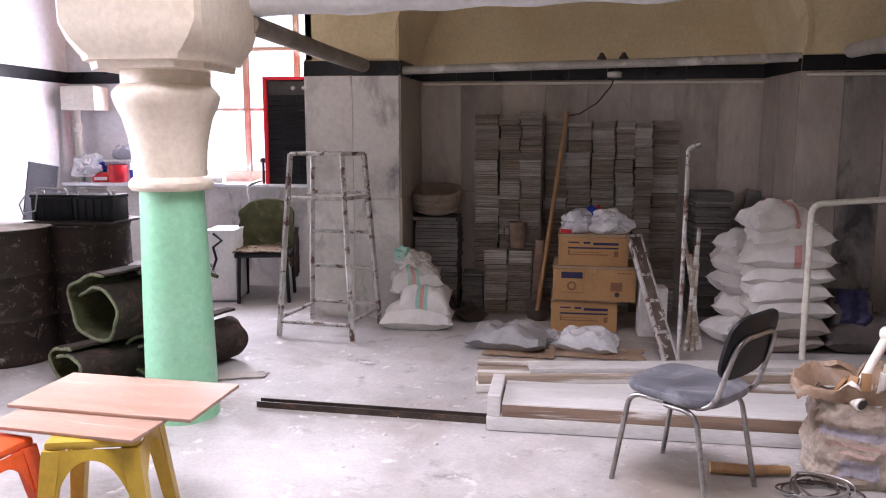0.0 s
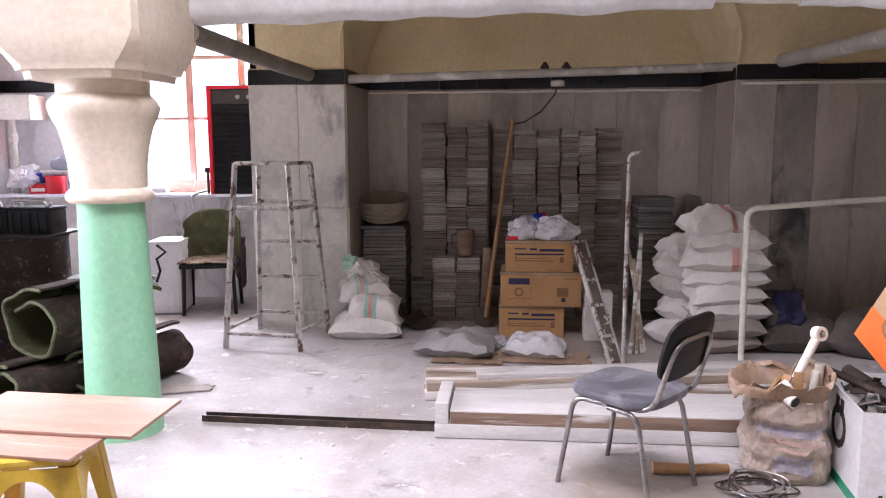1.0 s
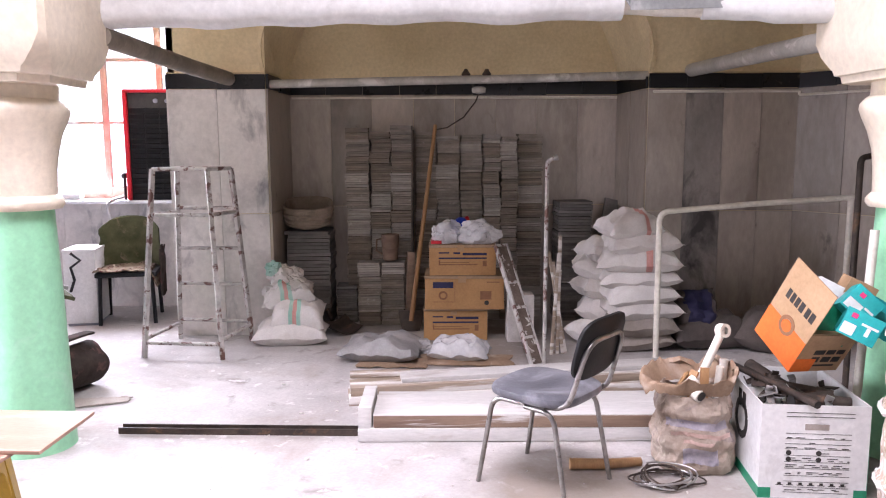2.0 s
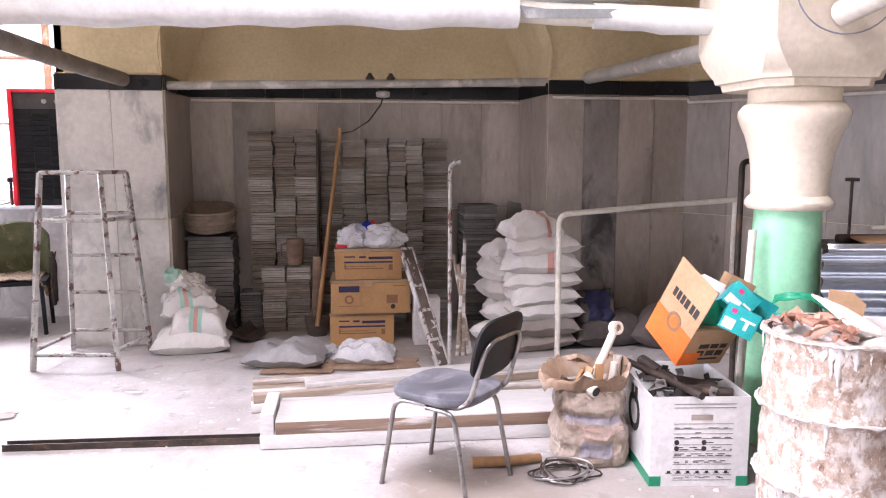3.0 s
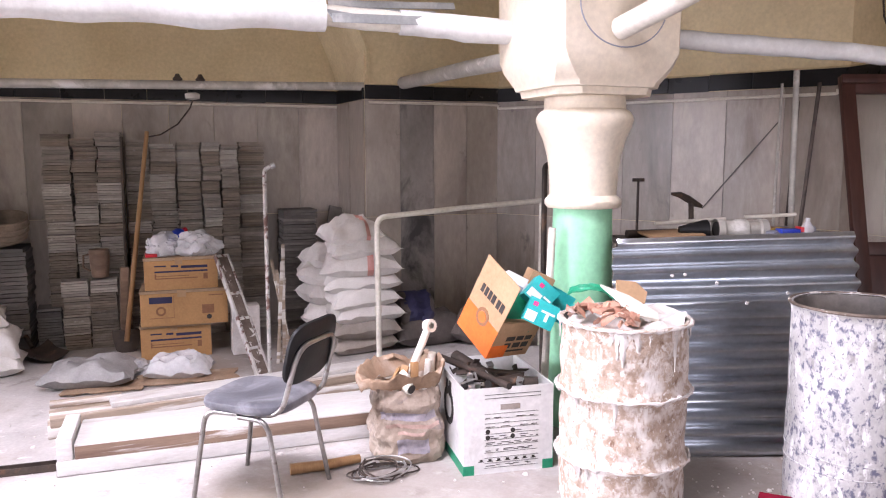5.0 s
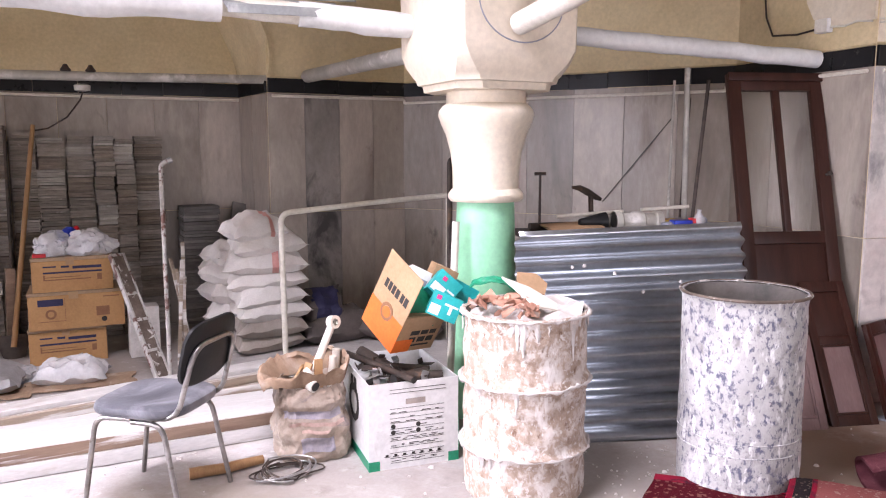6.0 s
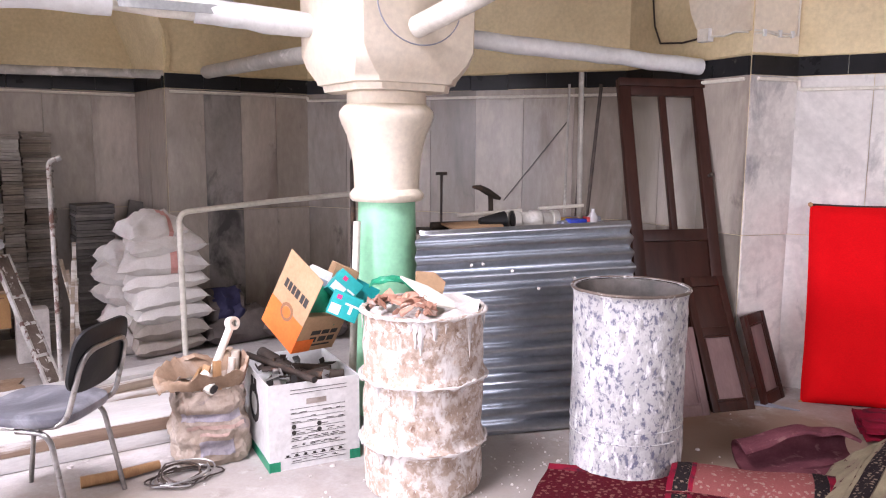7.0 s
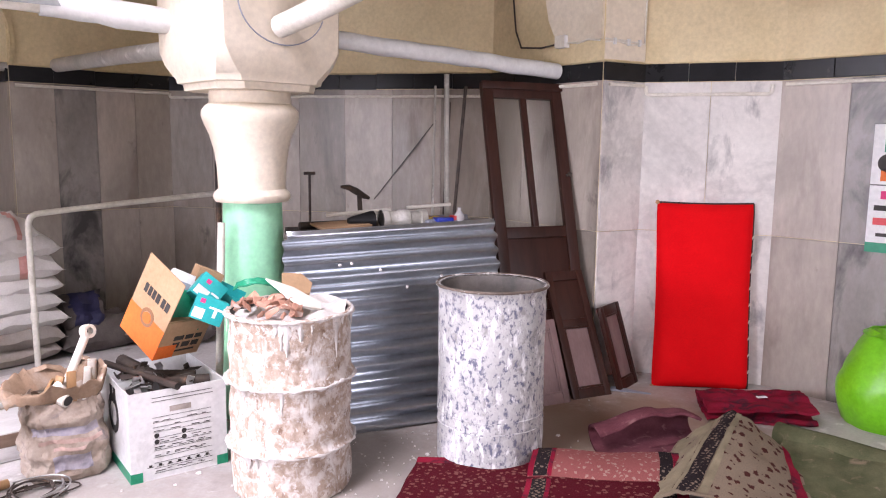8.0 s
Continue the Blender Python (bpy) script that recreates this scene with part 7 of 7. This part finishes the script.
roll_up("carpet_roll", "brown and olive carpet rolled up, open end showing", pose(-2.17, 3.98, 0.235, 0, 0, ROLL_TURN), 0.62, 0.285, 1.2, 2, M_CARPET_BACK, M_CARPET_EDGE, 0.76)
roll_up("carpet_roll", "flattened carpet roll lying under another", pose(-2.29, 3.86, 0.0, 0, 0, ROLL_TURN - 8), 0.75, 0.22, 1.2, 7, M_CARPET_BACK, M_CARPET_EDGE, 0.62)
roll_up("carpet_roll", "carpet roll lying behind the column", pose(-1.86, 4.03, 0.0, 0, 0, ROLL_TURN + 4), 0.62, 0.22, 1.2, 9, M_CARPET_BACK, M_CARPET_EDGE, 0.75)
for i, (x, y, z, L, W, rz) in enumerate(((-1.98, 4.5, 0.575, 0.55, 0.36, 35), (-2.02, 4.55, 0.605, 0.5, 0.34, 28), (-1.98, 4.52, 0.635, 0.46, 0.3, 40))):
    c = thing("folded_rug", "folded olive and grey rug laid over the carpet rolls", "rug", pose(x, y, z - 0.01, 0, 0, rz))
    part("cloth", grid(16, 10, lambda u, v: (L * (u - 0.5), W * (v - 0.5), 0.028 * (1 - (2 * u - 1) ** 4) + 0.012 * noise.noise((u * 4, v * 4, i))), 0.022), (M_CARPET_OLIVE, M_CARPET_BACK, M_GREY_SACK)[i], c)
c = thing("rag", "flat dark rag on the floor beside the column", "rag", pose(-1.42, 4.22, 0, 0, 0, 12))
part("cloth", grid(14, 8, lambda u, v: (0.32 * (u - 0.5) * (1 + 0.2 * noise.noise((v * 4, 1, 1))), 0.16 * (v - 0.5) * (1 - 0.5 * u), 0.010 + 0.012 * abs(noise.noise((u * 5, v * 5, 1)))), 0.006), M_SACK_DIRTY, c)

# ---- under the window ----
t = thing("white_cabinet", "plain white box cabinet under the window", "cabinet", pose(-2.49, 6.14, 0, 0, 0, 8))
part("carcass", new_box((0, 0, 0.02), (0.25, 0.36, 0.62), 0.004), M_WHITE_CARD, t)
part("plinth", new_box((0.01, 0.01, 0), (0.24, 0.35, 0.0195)), M_GREY_BOARD, t, smooth=False)
part("lid", new_box((-0.004, -0.004, 0.6205), (0.254, 0.364, 0.638), 0.003), M_WHITE_CARD, t)
t = thing("black_cable", "loose black cable hooked on the cabinet and column", "cable", pose(-2.42, 6.1, 0.3))
part("cable", new_tube([(0, 0, 0), (0.05, -0.03, 0.1), (0.02, -0.02, 0.2), (0.1, -0.02, 0.26), (0.03, -0.03, 0.32)], 0.012, 7), M_BLACK_VINYL, t)

def cloth_chair():
    ch = thing("armchair", "black chair with a patterned olive cloth thrown over it", "chair", pose(-2.05, 6.40, 0, 0, 0, 12))
    for x in (-0.2, 0.2):
        for y in (-0.2, 0.2):
            part("leg", new_tube([(x * 1.08, y * 1.08, 0), (x, y, 0.42)], 0.016, 10), M_BLACK_VINYL, ch)
    part("seat", new_box((-0.24, -0.23, 0.40), (0.24, 0.23, 0.44), 0.012), M_BLACK_VINYL, ch)
    def back(u, v):
        a = math.pi * (0.08 + 0.84 * u)
        return (0.25 * math.cos(a), 0.06 + 0.2 * math.sin(a), 0.44 + 0.42 * v * (0.7 + 0.3 * math.sin(a)))
    part("back_shell", grid(20, 10, back, 0.012), M_BLACK_VINYL, ch)
    def cloth(u, v):
        p = Vector(back(u, min(1, v * 1.05)))
        return p + Vector((0, -0.03, 0.012)) + Vector((0, -0.03 * (1 - v), 0)) + 0.02 * Vector((noise.noise((u * 5, v * 5, 1)), noise.noise((u * 5, v * 5, 2)), noise.noise((u * 5, v * 5, 3))))
    part("throw", grid(24, 16, cloth, 0.008), M_CARPET_OLIVE, ch, "olive patterned cloth throw")
    part("throw_seat", grid(18, 18, lambda u, v: (0.50 * (u - 0.5), 0.46 * (v - 0.5) - 0.02, 0.455 + 0.03 * abs(noise.noise((u * 5, v * 5, 7))) - 0.14 * max(0, u - 0.9) / 0.1), 0.008), M_RUG_BEIGE, ch, "patterned cloth over the seat")
    part("side_drape", grid(10, 14, lambda u, v: (0.262 + 0.02 * noise.noise((u * 4, v * 4, 0)), -0.16 + 0.36 * u, 0.62 - 0.42 * v + 0.03 * noise.noise((u * 3, v, 4))), 0.008), M_CARPET_BACK, ch)
    part("hoop", new_tube(bend([(-0.16, 0.24, 0.80), (-0.2, 0.24, 1.0), (-0.05, 0.24, 1.04)], 0.08), 0.014, 8), M_STEEL, ch)
    return ch
cloth_chair()

# ---- on the window sill ----
ac = thing("air_cooler", "evaporative cooler, black louvred front and red edges", "cooler", pose(-2.11, 6.67, 1.006))
case = part("case", new_box((0.012, 0.02, 0.0), (0.57, 0.24, 0.93), 0.004), M_BLACK_VINYL, ac)
part("side_edge", new_box((-0.02, -0.01, 0.0), (0.0115, 0.25, 0.96), 0.003), M_RED_PAINT, ac, "red enamel edge")
part("side_edge", new_box((0.5705, 0.0, 0.0), (0.585, 0.25, 0.945), 0.003), M_RED_PAINT, ac, "red enamel edge")
part("top_edge", new_box((0.012, -0.01, 0.9305), (0.57, 0.25, 0.96), 0.003), M_RED_PAINT, ac, "red enamel edge")
part("control_panel", new_box((0.02, 0.008, 0.80), (0.562, 0.0195, 0.925), 0.002), M_BLACK_PRINT, ac)
for k, x in enumerate((0.26, 0.36)):
    part("dial", lathe([(0.02, 0), (0.02, 0.012), (0.014, 0.016)], 16), M_GREY_BOARD, ac, m=pose(x, 0.008, 0.86, 90, 0, 0))
for i in range(17):
    part("louvre", new_box((0.03, 0.0, 0), (0.552, 0.022, 0.006), 0.001, pose(0, -0.004, 0.05 + i * 0.043, 35, 0, 0)), M_BLACK_VINYL, case, smooth=False)
for x in (0.16, 0.29, 0.42):
    part("louvre_bar", new_box((x - 0.004, -0.012, 0.03), (x + 0.004, -0.0055, 0.79)), M_BLACK_VINYL, ac, smooth=False)
t = thing("bellows_pump", "black plunger with a round knob on the sill", "plunger", pose(-2.17, 6.72, 1.006))
part("shaft", new_tube([(0, 0, 0), (0, 0, 0.19)], 0.013, 10), M_BLACK_VINYL, t)
part("knob", lathe([(0.004, 0.185), (0.028, 0.195), (0.032, 0.215), (0.022, 0.235), (0.004, 0.24)], 14), M_BLACK_VINYL, t)
t = thing("paper_roll", "white rolled paper lying on the sill", "paper roll", pose(-2.9, 6.71, 1.045))
part("roll", new_tube([(0, 0, 0), (0.36, -0.02, 0)], 0.037, 14), M_WHITE_CARD, t)
t = thing("red_bucket", "dark red bucket on the sill", "bucket", pose(-3.62, 6.74, 1.006))
part("pail", lathe([(0.07, 0), (0.075, 0.01), (0.09, 0.16), (0.095, 0.165), (0.085, 0.16), (0.068, 0.02)], 22), M_RED_PAINT, t)
part("bail", new_tube([(0.09 * math.cos(a), 0, 0.16 + 0.05 * math.sin(a)) for a in [math.pi * k / 10 for k in range(11)]], 0.003, 6), M_STEEL, t)
t = thing("blue_tub", "small blue plastic tub on the sill", "tub", pose(-3.42, 6.72, 1.006))
part("tub", lathe([(0.05, 0), (0.055, 0.01), (0.062, 0.12), (0.055, 0.12), (0.05, 0.02)], 20), M_BLUE, t)
t = thing("red_box", "small red and white box on the sill", "box", pose(-3.86, 6.70, 1.006, 0, 0, 10))
part("box_body", new_box((0, 0, 0), (0.16, 0.1, 0.09), 0.003), M_RED_PAINT, t)
part("print", new_box((0.02, -0.0016, 0.02), (0.14, -0.0002, 0.05)), M_WHITE_CARD, t, smooth=False)
crumpled(0.26, 0.2, 0.22, 41, M_CLEAR_BAG, "plastic_bag", "crumpled white plastic bag on the sill", pose(-3.92, 6.76, 1.06), 0.5)
crumpled(0.16, 0.14, 0.12, 44, M_BLUE, "blue_bag", "crumpled blue bag on the sill", pose(-3.86, 6.78, 1.10), 0.5)
t = thing("tray", "white tray with dark odds and ends above the sill", "tray", pose(-3.6, 6.80, 1.20))
part("shelf", new_box((-0.15, -0.08, 0), (0.25, 0.14, 0.018), 0.003), M_WHITE_CARD, t)
part("bundle", pillow(0.26, 0.16, 0.12, 5, 0.05, 0.04), M_GREY_BOARD, t, m=pose(0.05, 0.02, 0.018))
part("stand", new_box((-0.03, 0.08, -0.195), (0.03, 0.13, -0.0005), 0.003), M_WHITE_CARD, t)
t = thing("drain_pipe", "grey drain pipe with an elbow in the corner", "pipe", pose(-4.02, 6.78, 0))
part("downpipe", new_tube([(0, 0, 0), (0, 0, 1.68)], 0.033, 14), M_PIPE, t)
part("collar", new_tube([(0, 0, 1.48), (0, 0, 1.56)], 0.045, 14), M_PIPE, t)
part("duct_box", new_box((-0.08, -0.12, 1.68), (0.26, 0.12, 1.90), 0.008), M_WHITE_PIPE, t)

# ---- stools and boards near the camera ----
def plastic_stool(label, x, y, rz, h, mat):
    s = thing("plastic_stool", label, "stool", pose(x, y, 0, 0, 0, rz))
    top_ = part("seat", new_box((-0.15, -0.15, h - 0.03), (0.15, 0.15, h), 0.014), mat, s)
    for sx in (-1, 1):
        for sy in (-1, 1):
            bm = bmesh.new()
            rings = []
            for k in range(6):
                q = k / 5
                cx, cy = sx * (0.125 + 0.055 * q), sy * (0.125 + 0.055 * q)
                w = 0.03 - 0.009 * q
                rings.append([bm.verts.new((cx + a * w, cy + b * w, (h - 0.03) * (1 - q))) for a, b in ((-1, -1), (1, -1), (1, 1), (-1, 1))])
            for a, b in zip(rings, rings[1:]):
                for k in range(4):
                    bm.faces.new((a[k], a[(k + 1) % 4], b[(k + 1) % 4], b[k]))
            bm.faces.new(rings[0][::-1])
            bm.faces.new(rings[-1])
            part("leg", bm, mat, s, smooth=False)
    for ax in range(4):
        def apron(u, v):
            x = (2 * u - 1) * 0.118
            return (x, -0.148 - 0.012 * v, h - 0.03 - v * (0.035 + 0.13 * abs(2 * u - 1) ** 2.4))
        part("apron", grid(16, 4, apron, 0.004), mat, top_, m=pose(0, 0, 0, 0, 0, 90 * ax))
    return s
plastic_stool("yellow moulded plastic stool carrying plywood boards", -1.13, 2.36, 14, 0.445, M_YELLOW)
plastic_stool("orange-red moulded plastic stool beside a yellow one", -1.52, 2.16, -8, 0.42, M_ORANGE_PLASTIC)
t = thing("plywood_board", "pinkish plywood board resting on the stool", "board", pose(-1.43, 2.36, 0.4455, 0, 0, -6), "boards on the stool")
part("sheet", new_box((-0.08, -0.10, 0), (0.50, 0.26, 0.012), 0.002), M_PLY, t)
t = thing("plywood_board", "worn pinkish plywood board, topmost on the stool", "board", pose(-1.555, 2.43, 0.459, 1.2, 0, -4.5), "boards on the stool")
part("sheet", new_box((0, 0, 0), (0.74, 0.36, 0.013), 0.002), M_PLY, t)


# ---- plaster chips and dust on the floor ----
rc = random.Random(99)
bm = bmesh.new()
for i in range(620):
    x, y = (rc.uniform(-0.6, 4.4), rc.uniform(1.6, 4.9)) if i % 2 else (rc.gauss(2.75, 0.5), rc.gauss(2.3, 0.4))
    k = rc.choice((0.25, 0.3, 0.4, 0.5, 0.7, 1.2 if i % 2 else 0.3))
    a0 = rc.uniform(0, 6.28)
    n = rc.randint(4, 6)
    ring = [(x + 0.012 * k * rc.uniform(0.6, 1.2) * math.cos(a0 + 6.283 * q / n), y + 0.012 * k * rc.uniform(0.6, 1.2) * math.sin(a0 + 6.283 * q / n)) for q in range(n)]
    low = [bm.verts.new((px, py, 0.0005)) for px, py in ring]
    top = [bm.verts.new((x + (px - x) * 0.7, y + (py - y) * 0.7, 0.004 + 0.004 * k)) for px, py in ring]
    bm.faces.new(top)
    for q in range(n):
        bm.faces.new((low[q], low[(q + 1) % n], top[(q + 1) % n], top[q]))
tagged(part("plaster_chips", bm, M_PLASTER), "white plaster chips scattered over the concrete floor", "debris", kind="stuff")
